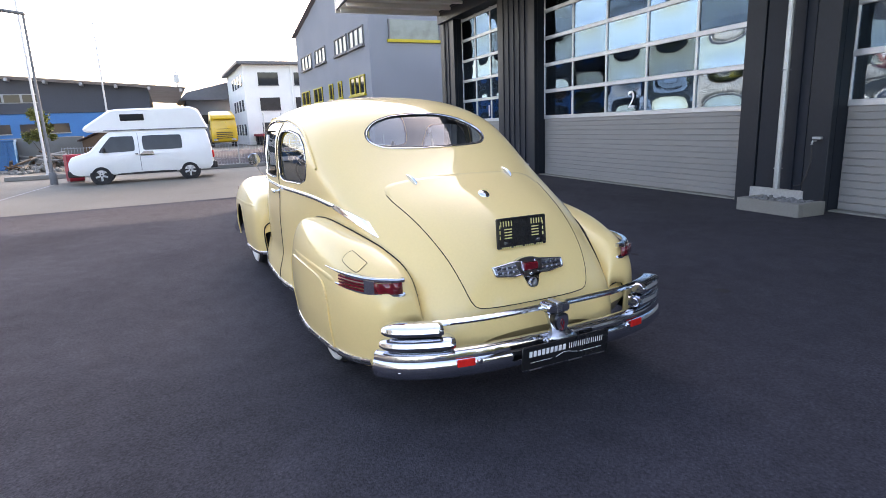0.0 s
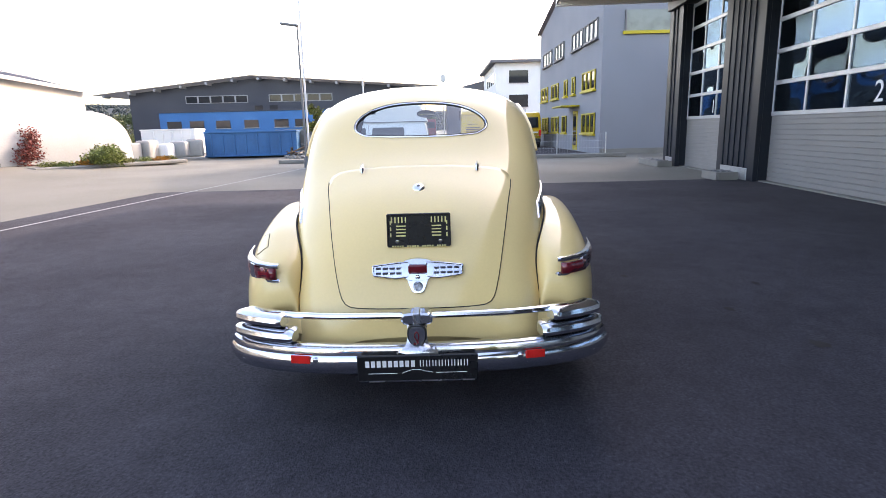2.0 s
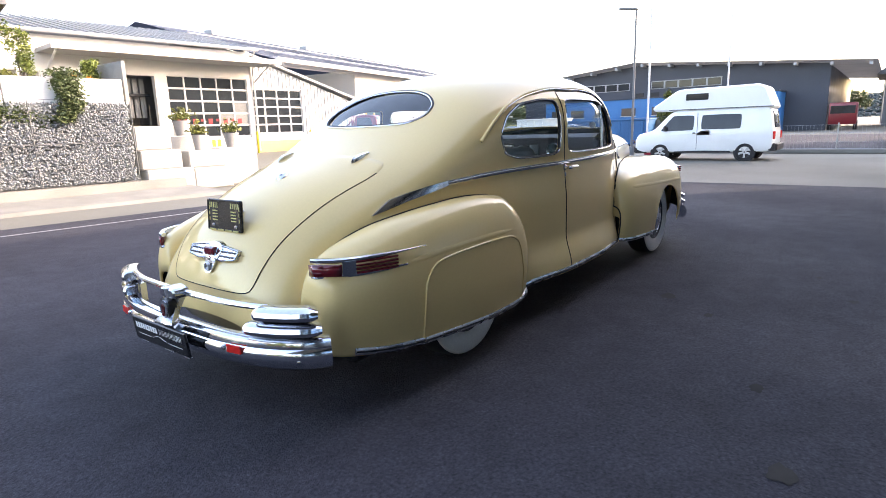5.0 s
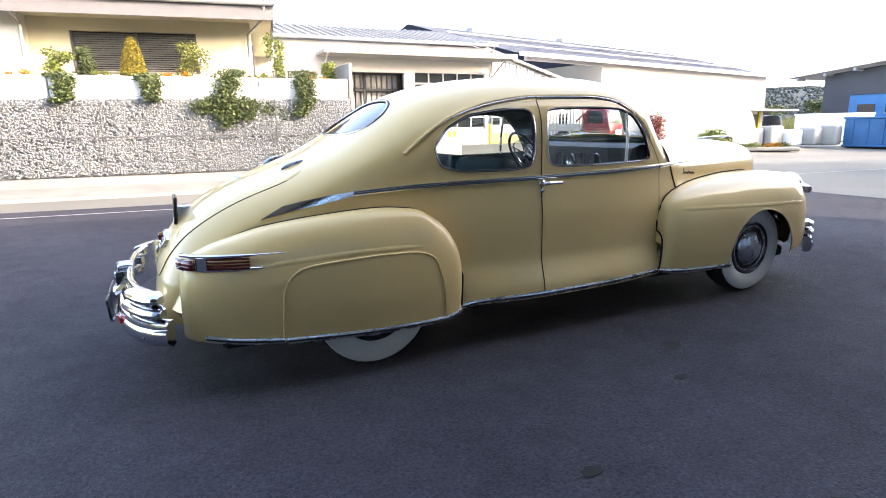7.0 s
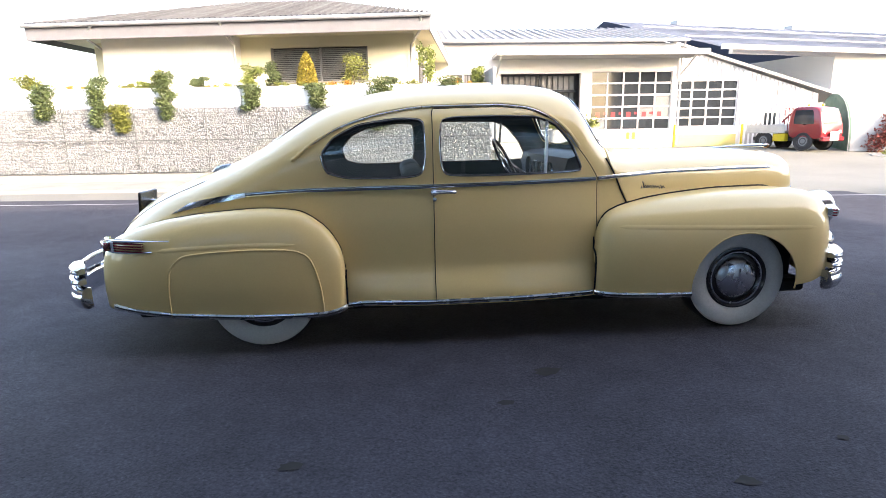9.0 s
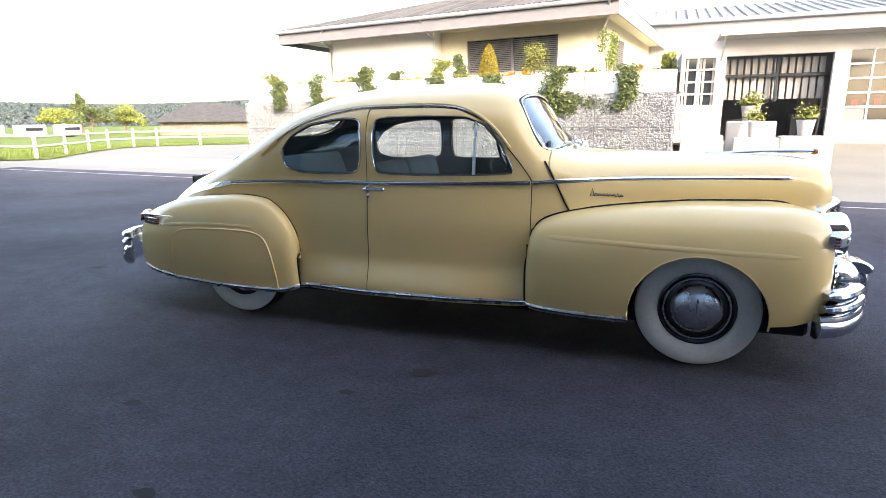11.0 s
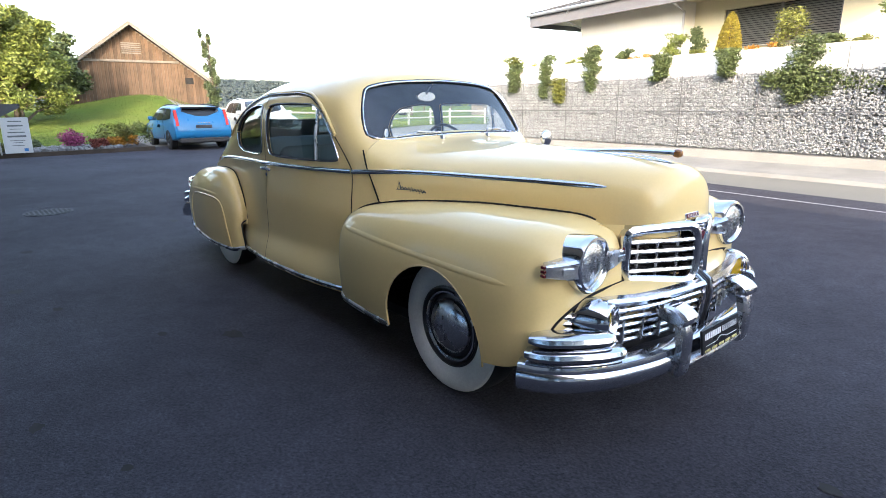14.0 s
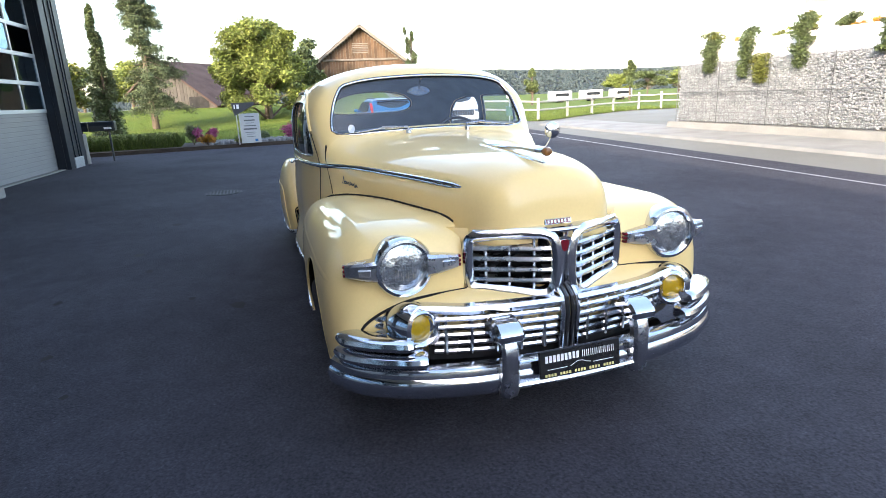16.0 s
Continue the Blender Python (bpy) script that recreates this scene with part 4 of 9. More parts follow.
number_plate(Matrix.Translation((2.530, 0, .395)) @ Matrix.Rotation(radians(-8), 4, "Y"), .37, .115, coupe, True)

# hood ornament
b = bmesh.new()
zc = lambda x: ZT(x)
pts = [Vector((x, 0, z)) for x, z in ((1.52, ZT(1.52) + .002), (1.75, ZT(1.75) + .012), (2.0, ZT(2.0) + .032), (2.15, ZT(2.15) + .05), (2.235, ZT(2.17) + .052))]
sweep(b, spline(pts, 24), ring_profile(.015, 10, .030), side=Vector((0, 0, 1)), scale=list(np.linspace(.15, 1.0, 18)) + [1.02, 1.04, 1.04, 1.0, .92, .8])
bmesh.ops.recalc_face_normals(b, faces=b.faces)
orn = part("hood_ornament", b, M_CHROME, coupe, "long chrome hood ornament with amber tip")
part("ornament_tip", lathed([(0, .028), (.014, .022), (.020, .008), (.018, -.012), (0, -.02)], 18, Matrix.Translation((2.24, 0, ZT(2.17) + .05)) @ Matrix.Rotation(radians(-90), 4, "Z")), M_WOOD_A, orn, "amber tip")
b = bmesh.new()
for s in (-1, 1):
    sweep(b, [(x, s * y, ZT(x) + .004) for x, y in ((1.60, .035), (1.9, .05), (2.1, .042), (2.225, .004))], ring_profile(.008, 6), side=Vector((0, 0, 1)))
part("ornament_base", b, M_CHROME, orn)

# rear bumper
RB = curve((0, 2.865), (.35, 2.85), (.55, 2.815), (.70, 2.76), (.80, 2.69), (.84, 2.63))
rbump = bar("rear_bumper", RB, -.838, .838, .385, BAR, True, 60, label="chrome rear bumper blade")
tiered(RB, True, .392, "rear_bumper", (.53, .822))
bar("bumper_top_rail", RB, -.62, .62, .562, ring_profile(.017, 10, .015), True, 40, off=-.045, label="slim chrome upper rail")
b = prism(resample(rounded([(-.052, .590), (.052, .590), (.066, .578), (.066, .548), (.048, .538), (-.048, .538), (-.066, .548), (-.066, .578)], 1, .2), 40), "x", -2.882, -2.80)
cg = part("bumper_center", b, M_CHROME, coupe, "chrome centre bracket clamped round the upper rail")
cg.modifiers.new("soft", "BEVEL").width = .010
part("bracket_band", box((-2.887, -.016, .540), (-2.80, .016, .593), .005), M_OLDCHROME, cg)
b = bmesh.new()
sweep(b, spline([(-2.835, 0, .545), (-2.862, 0, .50), (-2.885, 0, .455), (-2.905, 0, .432), (-2.89, 0, .405)], 16), [(-.03, -.044), (.004, -.050), (.012, -.030), (.014, .030), (.004, .050), (-.03, .044)], side=Vector((-1, 0, .2)),
      scale=[.85, .84, .83, .82, .82, .83, .86, .92, 1.02, 1.15, 1.3, 1.5, 1.68, 1.75, 1.75, 1.7])
bmesh.ops.recalc_face_normals(b, faces=b.faces)
part("bracket_foot", b, M_OLDCHROME, cg)
sh = resample(rounded([(-.032, .535), (.032, .535), (.036, .488), (0, .432), (-.036, .488)], 2, .2), 24)
part("shield_edge", prism([(p[0] * 1.2, .490 + (p[1] - .490) * 1.16) for p in sh], "x", -2.897, -2.86), M_BLACK, cg)
part("shield", prism(sh, "x", -2.905, -2.87), M_CHROME, cg)
part("shield_line", tube(spline([(-2.906, -.006, .468), (-2.906, .010, .500), (-2.906, .002, .518), (-2.906, -.008, .500), (-2.906, .004, .462), (-2.906, .014, .470)], 16), .0032, 5), M_RED, cg)
for s in (-1, 1):
    nrm_a = radians(90 + s * 12)
    m = Matrix.Translation((-RB(.50) - .043, s * .50, .395)) @ Matrix.Rotation(-s * radians(9), 4, "Z")
    part("reflector", box((-.003, -.042, -.018), (.004, .042, .018), .002, m), M_REFL, rbump, "red rectangular reflector")
    for yy, zz in ((.435, .392), (.775, .36)):
        part("bumper_bolt", lathed([(0, .016), (.010, .012), (.014, 0)], 16, Matrix.Translation((-RB(yy) - .032, s * yy, zz)) @ Matrix.Rotation(radians(90 + s * (10 if yy < .6 else 38)), 4, "Z")), M_CHROME, rbump)
number_plate(Matrix.Translation((-2.935, 0, .375)) @ Matrix.Rotation(radians(180), 4, "Z") @ Matrix.Rotation(radians(6), 4, "Y"), .50, .118, coupe, False)
part("plate_holder", box((-2.93, -.245, .308), (-2.915, .245, .318), .003), M_OLDCHROME, coupe)
# body valance under the trunk
b = bmesh.new()
grid_faces(b, [[Vector((-2.66 + .35 * abs(y) ** 2.5, y, .50)), Vector((-2.70 + .35 * abs(y) ** 2.5, y, .42)), Vector((-2.62 + .35 * abs(y) ** 2.5, y, .32)), Vector((-2.3, y, .30))] for y in np.linspace(-.72, .72, 25)])
bmesh.ops.recalc_face_normals(b, faces=b.faces)
part("rear_valance", b, M_PAINT, coupe)

# plate frame on the trunk lid
m = Matrix.Translation((-2.545, -.008, .884)) @ Matrix.Rotation(radians(180), 4, "Z") @ Matrix.Rotation(radians(-4), 4, "Y")
fr_ = part("plate_frame", joined(box((-.008, -.148, -.078), (.006, .148, .078), .006, m), *[tube([m @ Vector((.006, y0, z0)), m @ Vector((.006, y1, z1))], .005, 6) for y0, z0, y1, z1 in
           ((-.143, -.073, .143, -.073), (-.143, .073, .143, .073), (-.143, -.073, -.143, .073), (.143, -.073, .143, .073))]), M_PLATE, coupe, "empty black plastic number plate holder")
for s in (-1, 1):
    for k in range(5):
        part("frame_slot", box((.0062, s * (.060 + .016 * k) - .003, .035), (.0075, s * (.060 + .016 * k) + .003, .062), 0, m), M_GOLDTXT, fr_)
    for k in range(4):
        part("frame_slot", box((.0062, s * .082 - .022, -.028 + .015 * k), (.0075, s * .082 + .022, -.022 + .015 * k), 0, m), M_GOLDTXT, fr_)
    for k in range(3):
        part("frame_slot", box((.0062, s * .130 - .003, -.03 + .028 * k), (.0075, s * .130 + .003, -.012 + .028 * k), 0, m), M_GOLDTXT, fr_)
for k in range(22):
    if k % 6 != 5:
        part("lettering_bar", box((.0068, -.125 + k * .0115, -.0765), (.0125, -.125 + k * .0115 + .008, -.0695), 0, m), M_GOLDTXT, fr_)
for s in (-1, 1):
    part("plate_screw", lathed([(0, .006), (.009, .005), (.011, 0)], 16, m @ Matrix.Translation((.006, s * .10, -.052)) @ Matrix.Rotation(radians(-90), 4, "Z")), M_CHROME, fr_)
part("plate_bracket", box((-2.54, -.05, .84), (-2.46, .05, .90), .004), M_OLDCHROME, coupe)

# trunk ornament with lamp and lock
zb = .722
WING = [(.205, .732), (.200, .694), (.10, .682), (.040, .688), (.040, .748), (.10, .744)]
CROWN = resample(rounded([(-.085, .740), (-.05, .758), (0, .764), (.05, .758), (.085, .740), (.07, .700), (.045, .672), (-.045, .672), (-.07, .700)], 2, .2), 60)
badge_proj = lambda y, z, off=0.0: rear_proj(y, z, off + .022)
orn2 = part("trunk_badge", patch(CROWN, lambda y, z, o=0.0: badge_proj(y, z, o + .004), 5, .024), M_CHROME, coupe, "winged chrome trunk badge with engraved wings")
for s in (-1, 1):
    wing_ = part("badge_wing", patch(resample([(s * y, z) for y, z in WING], 60), badge_proj, 5, .020), M_OLDCHROME, orn2)
    part("badge_edge", tube([badge_proj(p[0], p[1], .001) for p in resample([(s * y, z) for y, z in WING], 60)], .0045, 6, closed=True), M_CHROME, wing_)
    for j in range(2):
        for k in range(4):
            p = badge_proj(s * (.085 + .031 * k), .704 + .020 * j, .002)
            part("engraving", box((p.x - .003, p.y - .0125, p.z - .0065), (p.x + .004, p.y + .0125, p.z + .0065), .002), M_CHROME, wing_)
p = rear_proj(0, zb, .034)
part("badge_lens", box((p.x - .012, -.042, zb - .020), (p.x + .02, .042, zb + .020), .006), M_RED, orn2, "small red lens")
LOCK = resample(rounded([(-.052, .690), (.052, .690), (.040, .655), (.024, .618), (-.024, .618), (-.040, .655)], 2, .22), 50)
lk = part("trunk_lock", patch(LOCK, lambda y, z, o=0.0: rear_proj(y, z, o + .018), 4, .022), M_CHROME, orn2, "chrome lock plate below the badge")
part("lock_ring", lathed([(0, .006), (.010, .006), (.013, .012), (.020, .012), (.024, 0)], 24, Matrix.Translation(rear_proj(0, .645, .018)) @ Matrix.Rotation(radians(90), 4, "Z")), M_OLDCHROME, lk)
part("lock_knob", lathed([(0, .014), (.010, .010), (.013, 0)], 18, Matrix.Translation(rear_proj(0, .684, .018)) @ Matrix.Rotation(radians(90), 4, "Z")), M_CHROME, lk)
p = rear_proj(0, 1.045, .006)
em = part("trunk_emblem", lathed([(0, .012), (.022, .010), (.030, .004), (.032, 0)], 28, Matrix.Translation(p) @ Matrix.Rotation(radians(90), 4, "Z") @ Matrix.Rotation(radians(62), 4, "X") @ Matrix.Diagonal((1.0, 1, 1.15, 1))), M_CHROME, coupe, "round chrome emblem")
part("emblem_field", lathed([(0, .014), (.008, .013), (.010, .010)], 20, Matrix.Translation(p) @ Matrix.Rotation(radians(90), 4, "Z") @ Matrix.Rotation(radians(62), 4, "X") @ Matrix.Diagonal((1.0, 1, 1.15, 1))), M_BLACK, em)

# fuel filler door on the left rear fender
FUEL = resample(rounded([(-2.34, .735), (-2.18, .775), (-2.18, .83), (-2.34, .785)], 2, .15), 40)
part("fuel_door", patch([(p[0], min(p[1], ZRF(p[0]) - .012)) for p in FUEL], side_proj(1, rear_y, .003), 5, .006), M_PAINT, coupe)
part("fuel_door_gap", tube([side_proj(1, rear_y, .0015)(p[0], min(p[1], ZRF(p[0]) - .012)) for p in FUEL], .0018, 5, closed=True), M_GAP, coupe)

# wheels
for s in (-1, 1):
    for ax in (1.56, -1.5875):
        y = s * (.738 if ax > 0 else .705)
        mw = Matrix.Translation((ax, y, .352)) @ Matrix.Scale(s, 4, (0, 1, 0))
        wheel = part("wheel", lathed([(.20, -.09), (.30, -.095), (.338, -.085), (.352, -.05), (.352, .05), (.340, .082), (.322, .096), (.322, .090), (.20, .05)], 56, mw), M_RUBBER, coupe, "black tyre")
        part("whitewall", lathed([(.337, .084), (.328, .097), (.30, .106), (.25, .104), (.222, .095), (.205, .08)], 56, mw), M_WHITEWALL, wheel, "white tyre sidewall")
        part("rim", lathed([(.212, .075), (.210, .092), (.200, .095), (.190, .080), (.168, .062), (.15, .07), (.10, .07), (0, .07)], 48, mw), M_BLACK, wheel, "black wheel rim")
        part("rim_ring", lathed([(.186, .080), (.182, .088), (.174, .088), (.170, .078)], 48, mw), M_OLDCHROME, wheel)
        part("hubcap", lathed([(.142, .068), (.140, .085), (.128, .098), (.10, .112), (.06, .122), (.02, .126), (0, .126)], 48, mw), M_OLDCHROME, wheel, "domed chrome hubcap")
        part("hub_bar", box((-.006, .1255, -.07), (.006, .1295, .07), .002, mw), M_OLDCHROME, wheel)

# underside and inner wheel wells
part("underbody", box((-2.40, -.72, .205), (2.15, .72, .30), .02), M_UNDER, coupe)
for s in (-1, 1):
    part("wheel_well", box((1.12, s * .60 - .005, .30), (2.10, s * .60 + .005, .86), .004), M_UNDER, coupe)
    part("wheel_well", box((.66, min(s * .60, s * .80), .30), (.68, max(s * .60, s * .80), .70), .004), M_UNDER, coupe)
part("engine_bay", box((1.0, -.26, .32), (2.12, .26, .84), .02), M_UNDER, coupe)
b = lathed([(.10, -.3), (.11, -.28), (.11, .28), (.10, .3), (0, .3)], 20, Matrix.Translation((.35, -.55, .235)) @ Matrix.Rotation(radians(90), 4, "Z") @ Matrix.Diagonal((1.3, 1, .5, 1)))
part("exhaust_silencer", b, M_OLDCHROME, coupe)

# interior
part("cabin_floor", box((-1.5, -.74, .33), (.75, .74, .36), .01), M_DARKIN, coupe)
part("firewall", box((.74, -.66, .36), (.78, .66, 1.0), .02), M_DARKIN, coupe)
b = bmesh.new()
grid_faces(b, [[Vector((x_, y, z_)) for x_, z_ in ((front_proj(y, 1.215)[0] - .03, 1.195), (.50, 1.19), (.42, 1.165), (.40, 1.10), (.43, .95), (.46, .90))] for y in np.linspace(-.66, .66, 25)])
bmesh.ops.recalc_face_normals(b, faces=b.faces)
dash = part("dashboard", b, M_DARKIN, coupe, "dark dashboard")
for y, r in ((.36, .075), (.0, .05), (-.30, .06)):
    part("gauge", lathed([(0, .008), (r * .8, .008), (r, .012), (r * 1.08, 0)], 28, Matrix.Translation((.402, y, 1.06)) @ Matrix.Rotation(radians(90), 4, "Z")), M_CHROME, dash, "chrome-ringed gauge")
for y in (-.12, .14):
    part("dash_trim", box((.392, y - .05, .98), (.41, y + .05, 1.12), .01), M_CHROME, dash)
swm = Matrix.Translation((.20, .36, 1.10)) @ Matrix.Rotation(radians(-28), 4, "Y") @ Matrix.Rotation(radians(90), 4, "Z")
ring = [swm @ Vector((.20 * math.cos(a), 0, .20 * math.sin(a))) for a in np.linspace(0, 2 * math.pi, 40, endpoint=False)]
sw = part("steering_wheel", tube(ring, .012, 8, closed=True), M_BLACK, coupe, "dark thin-rimmed steering wheel")
part("horn_ring", tube([swm @ Vector((.13 * math.cos(a), .01, .13 * math.sin(a))) for a in np.linspace(0, 2 * math.pi, 32, endpoint=False)], .006, 6, closed=True), M_CHROME, sw)
for a in (.4, 2.74, 4.71):
    part("spoke", tube([swm @ Vector((0, .0, 0)), swm @ Vector((.195 * math.cos(a), 0, .195 * math.sin(a)))], .007, 6), M_CHROME, sw)
part("column", tube([swm @ Vector((0, 0, 0)), (.55, .36, .86)], .022, 10), M_BLACK, sw)


def cushion(lo, hi, tilt=0.0, at=(0, 0, 0)):
    return box(lo, hi, .06, Matrix.Translation(at) @ Matrix.Rotation(radians(tilt), 4, "Y"), 4)


part("front_seat", cushion((-.42, -.66, -.10), (.12, .66, .10), -4, (-.05, 0, .62)), M_CLOTH, coupe, "grey-green cloth bench seat")
for s in (-1, 1):
    part("seat_back", cushion((-.09, s * .335 - .325, -.05), (.07, s * .335 + .325, .52), -14, (-.48, 0, .62)), M_CLOTH, coupe, "grey-green cloth seat back")
part("rear_seat", cushion((-.25, -.60, -.12), (.25, .60, .10), -5, (-1.12, 0, .62)), M_CLOTH, coupe, "grey-green cloth rear bench")
part("rear_seat_back", cushion((-.09, -.64, 0), (.08, .64, .56), -22, (-1.36, 0, .62)), M_CLOTH, coupe, "grey-green cloth rear seat back")
part("parcel_shelf", box((-1.92, -.58, 1.03), (-1.45, .58, 1.055), .01), M_CLOTH, coupe)

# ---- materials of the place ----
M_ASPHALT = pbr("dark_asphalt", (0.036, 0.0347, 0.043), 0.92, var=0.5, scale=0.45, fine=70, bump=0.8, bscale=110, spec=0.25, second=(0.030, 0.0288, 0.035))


def grit(m, scale, amount, patchy):
    """Pale stone chips and worn patches over a material's base colour."""
    t = m.node_tree
    n, l = t.nodes, t.links
    b = n["Principled BSDF"]
    src = b.inputs["Base Color"].links[0].from_socket
    tc = n.new("ShaderNodeTexCoord")
    vo = n.new("ShaderNodeTexVoronoi")
    vo.inputs["Scale"].default_value = scale
    l.new(tc.outputs["Object"], vo.inputs["Vector"])
    chips = n.new("ShaderNodeMapRange")
    chips.inputs[1].default_value, chips.inputs[2].default_value = 0.10, 0.30
    chips.inputs[3].default_value, chips.inputs[4].default_value = 1.0 + amount, 1.0
    l.new(vo.outputs["Distance"], chips.inputs[0])
    pn = n.new("ShaderNodeTexNoise")
    pn.inputs["Scale"].default_value, pn.inputs["Detail"].default_value = 5.0, 6.0
    l.new(tc.outputs["Object"], pn.inputs["Vector"])
    pr_ = n.new("ShaderNodeMapRange")
    pr_.inputs[1].default_value, pr_.inputs[2].default_value = 0.3, 0.7
    pr_.inputs[3].default_value, pr_.inputs[4].default_value = 1 - patchy, 1 + patchy
    l.new(pn.outputs["Fac"], pr_.inputs[0])
    mu = n.new("ShaderNodeMath")
    mu.operation = "MULTIPLY"
    l.new(chips.outputs[0], mu.inputs[0])
    l.new(pr_.outputs[0], mu.inputs[1])
    hs = n.new("ShaderNodeHueSaturation")
    l.new(src, hs.inputs["Color"])
    l.new(mu.outputs[0], hs.inputs["Value"])
    l.new(hs.outputs[0], b.inputs["Base Color"])


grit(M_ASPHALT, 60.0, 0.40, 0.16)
# Worn street tone; past the yard's end it also paints sunlit asphalt.
M_ROAD = pbr("worn_grey_asphalt", (0.132, 0.127, 0.105), 0.85, var=0.16, scale=0.25, fine=120, bump=0.3, bscale=200, second=(0.112, 0.108, 0.090))
M_CONC = pbr("pale_concrete", (0.19, 0.185, 0.168), 0.85, var=0.15, scale=1.3, fine=60, bump=0.25, bscale=90)
M_CONC2 = pbr("light_concrete_blocks", (0.34, 0.335, 0.315), 0.85, var=0.14, scale=1.0, fine=50, bump=0.25, bscale=60, rand=0.08)
M_LINE = pbr("white_road_paint", (0.26, 0.26, 0.255), 0.7, var=0.15, scale=3, fine=60)
M_STONE = pbr("gabion_limestone", (0.255, 0.272, 0.285), 0.85, var=0.15, scale=4, fine=40, bump=0.4, bscale=40, rand=0.22)
M_WIRE = pbr("galvanised_wire", (0.12, 0.125, 0.13), 0.5, 0.4, var=0.1)
M_RENDERW = pbr("white_render", (0.70, 0.70, 0.68), 0.85, var=0.05, scale=0.8, fine=60, bump=0.1)
M_CREAMW = pbr("cream_render", (0.66, 0.63, 0.48), 0.85, var=0.05, scale=0.8, fine=60, bump=0.1)
M_TILE = pbr("grey_brown_roof_tiles", (0.058, 0.060, 0.063), 0.9, spec=0.05, var=0.2, scale=2, fine=30, rand=0.2)
M_GREYFASC = pbr("grey_fascia", (0.12, 0.12, 0.13), 0.6, var=0.08)
M_GUTTER = pbr("zinc_gutter", (0.42, 0.43, 0.44), 0.4, 0.7, var=0.1)
M_BLIND = pbr("dark_blind_slats", (0.10, 0.10, 0.10), 0.5, var=0.1)
M_DARKGLASS = pbr("dark_window_glass", (0.02, 0.024, 0.028), 0.06, var=0.2, spec=0.45)
M_SIDING = pbr("white_metal_siding", (0.48, 0.485, 0.49), 0.5, var=0.05, scale=0.5, fine=30)
M_SOLAR = pbr("solar_roof", (0.15, 0.175, 0.225), 0.9, var=0.12, scale=0.4, fine=20, spec=0.0)
M_ROOFW = pbr("pale_metal_roof", (0.32, 0.325, 0.33), 0.9, var=0.08, scale=0.6, spec=0.0)
M_TENT = pbr("pale_grey_tarpaulin", (0.27, 0.275, 0.275), 0.7, spec=0.1, var=0.08, scale=0.8, fine=20)
M_TENTG = pbr("green_tarpaulin", (0.06, 0.12, 0.08), 0.7, var=0.2)
M_NAVY = pbr("dark_blue_cladding", (0.028, 0.034, 0.050), 0.5, var=0.1, scale=0.3, fine=8)
M_BLUE = pbr("bright_blue_panels", (0.010, 0.13, 0.34), 0.5, var=0.12, scale=0.6, fine=10)
M_BLUEC = pbr("blue_container_steel", (0.010, 0.105, 0.26), 0.45, var=0.2, scale=1.2, fine=25)
M_GREYB = pbr("grey_blue_facade", (0.20, 0.215, 0.245), 0.8, var=0.05, scale=0.4, fine=30)
M_YELLOW = pbr("yellow_frames", (0.42, 0.33, 0.012), 0.45, var=0.08)
M_VAN = pbr("white_van_paint", (0.80, 0.80, 0.78), 0.35, var=0.03, coat=0.5)
M_YPAINT = pbr("yellow_vehicle_paint", (0.50, 0.31, 0.008), 0.3, var=0.05, coat=0.6)
M_WPAINT = pbr("white_vehicle_paint", (0.52, 0.525, 0.53), 0.35, var=0.04, coat=0.4)
M_BPAINT = pbr("bright_blue_car_paint", (0.006, 0.14, 0.33), 0.3, var=0.05, coat=0.3)
M_RPAINT = pbr("red_vehicle_paint", (0.17, 0.006, 0.011), 0.35, var=0.1, coat=0.5)
M_BOX = pbr("dark_red_steel", (0.30, 0.015, 0.03), 0.5, var=0.15)
M_PLASTIC = pbr("black_plastic", (0.02, 0.02, 0.022), 0.55, var=0.15)
M_ALLOY = pbr("alloy_rim", (0.55, 0.56, 0.58), 0.3, 0.8, var=0.1)
M_STEEL = pbr("galvanised_steel", (0.40, 0.42, 0.43), 0.45, 0.6, var=0.12, fine=30)
# Darker than the steel: the backlit tone of the street lamp is in this colour.
M_POLE = pbr("dull_grey_pole", (0.13, 0.135, 0.14), 0.6, var=0.12, fine=30)
M_CLAD = pbr("anthracite_cladding", (0.011, 0.015, 0.022), 0.45, spec=0.3, var=0.12, scale=0.8, fine=20)
M_CLADS = pbr("dark_pier_sheet", (0.012, 0.016, 0.024), 0.5, spec=0.25, var=0.12, scale=0.8, fine=20)
M_CLADB = pbr("anthracite_sheet", (0.034, 0.039, 0.047), 0.35, 0.4, var=0.1, scale=0.5, fine=20)
M_GATE = pbr("grey_gate_panel", (0.21, 0.206, 0.204), 0.45, var=0.06, scale=1.0, fine=60)
M_GATEF = pbr("aluminium_gate_frame", (0.50, 0.51, 0.53), 0.4, 0.5, var=0.06)
M_PANE = pbr("gate_pane", (0.012, 0.015, 0.018), 0.03, var=0.3, spec=1.0, ior=2.5, bump=0.06, bscale=2.2)
# Blue specular tint paints the look of reflected blue sky into the panes.
M_PANE.node_tree.nodes["Principled BSDF"].inputs["Specular Tint"].default_value = (0.50, 0.75, 1.0, 1)
M_SOFFIT = pbr("pale_soffit", (0.74, 0.70, 0.64), 0.7, var=0.06)
M_BARNW = pbr("weathered_barn_boards", (0.100, 0.062, 0.038), 0.9, var=0.25, scale=1.5, fine=30, bump=0.3, bscale=25, rand=0.3, second=(0.075, 0.049, 0.031))
M_BARNG = pbr("grey_old_boards", (0.14, 0.127, 0.11), 0.9, var=0.25, scale=1.5, fine=30, bump=0.3, rand=0.25)
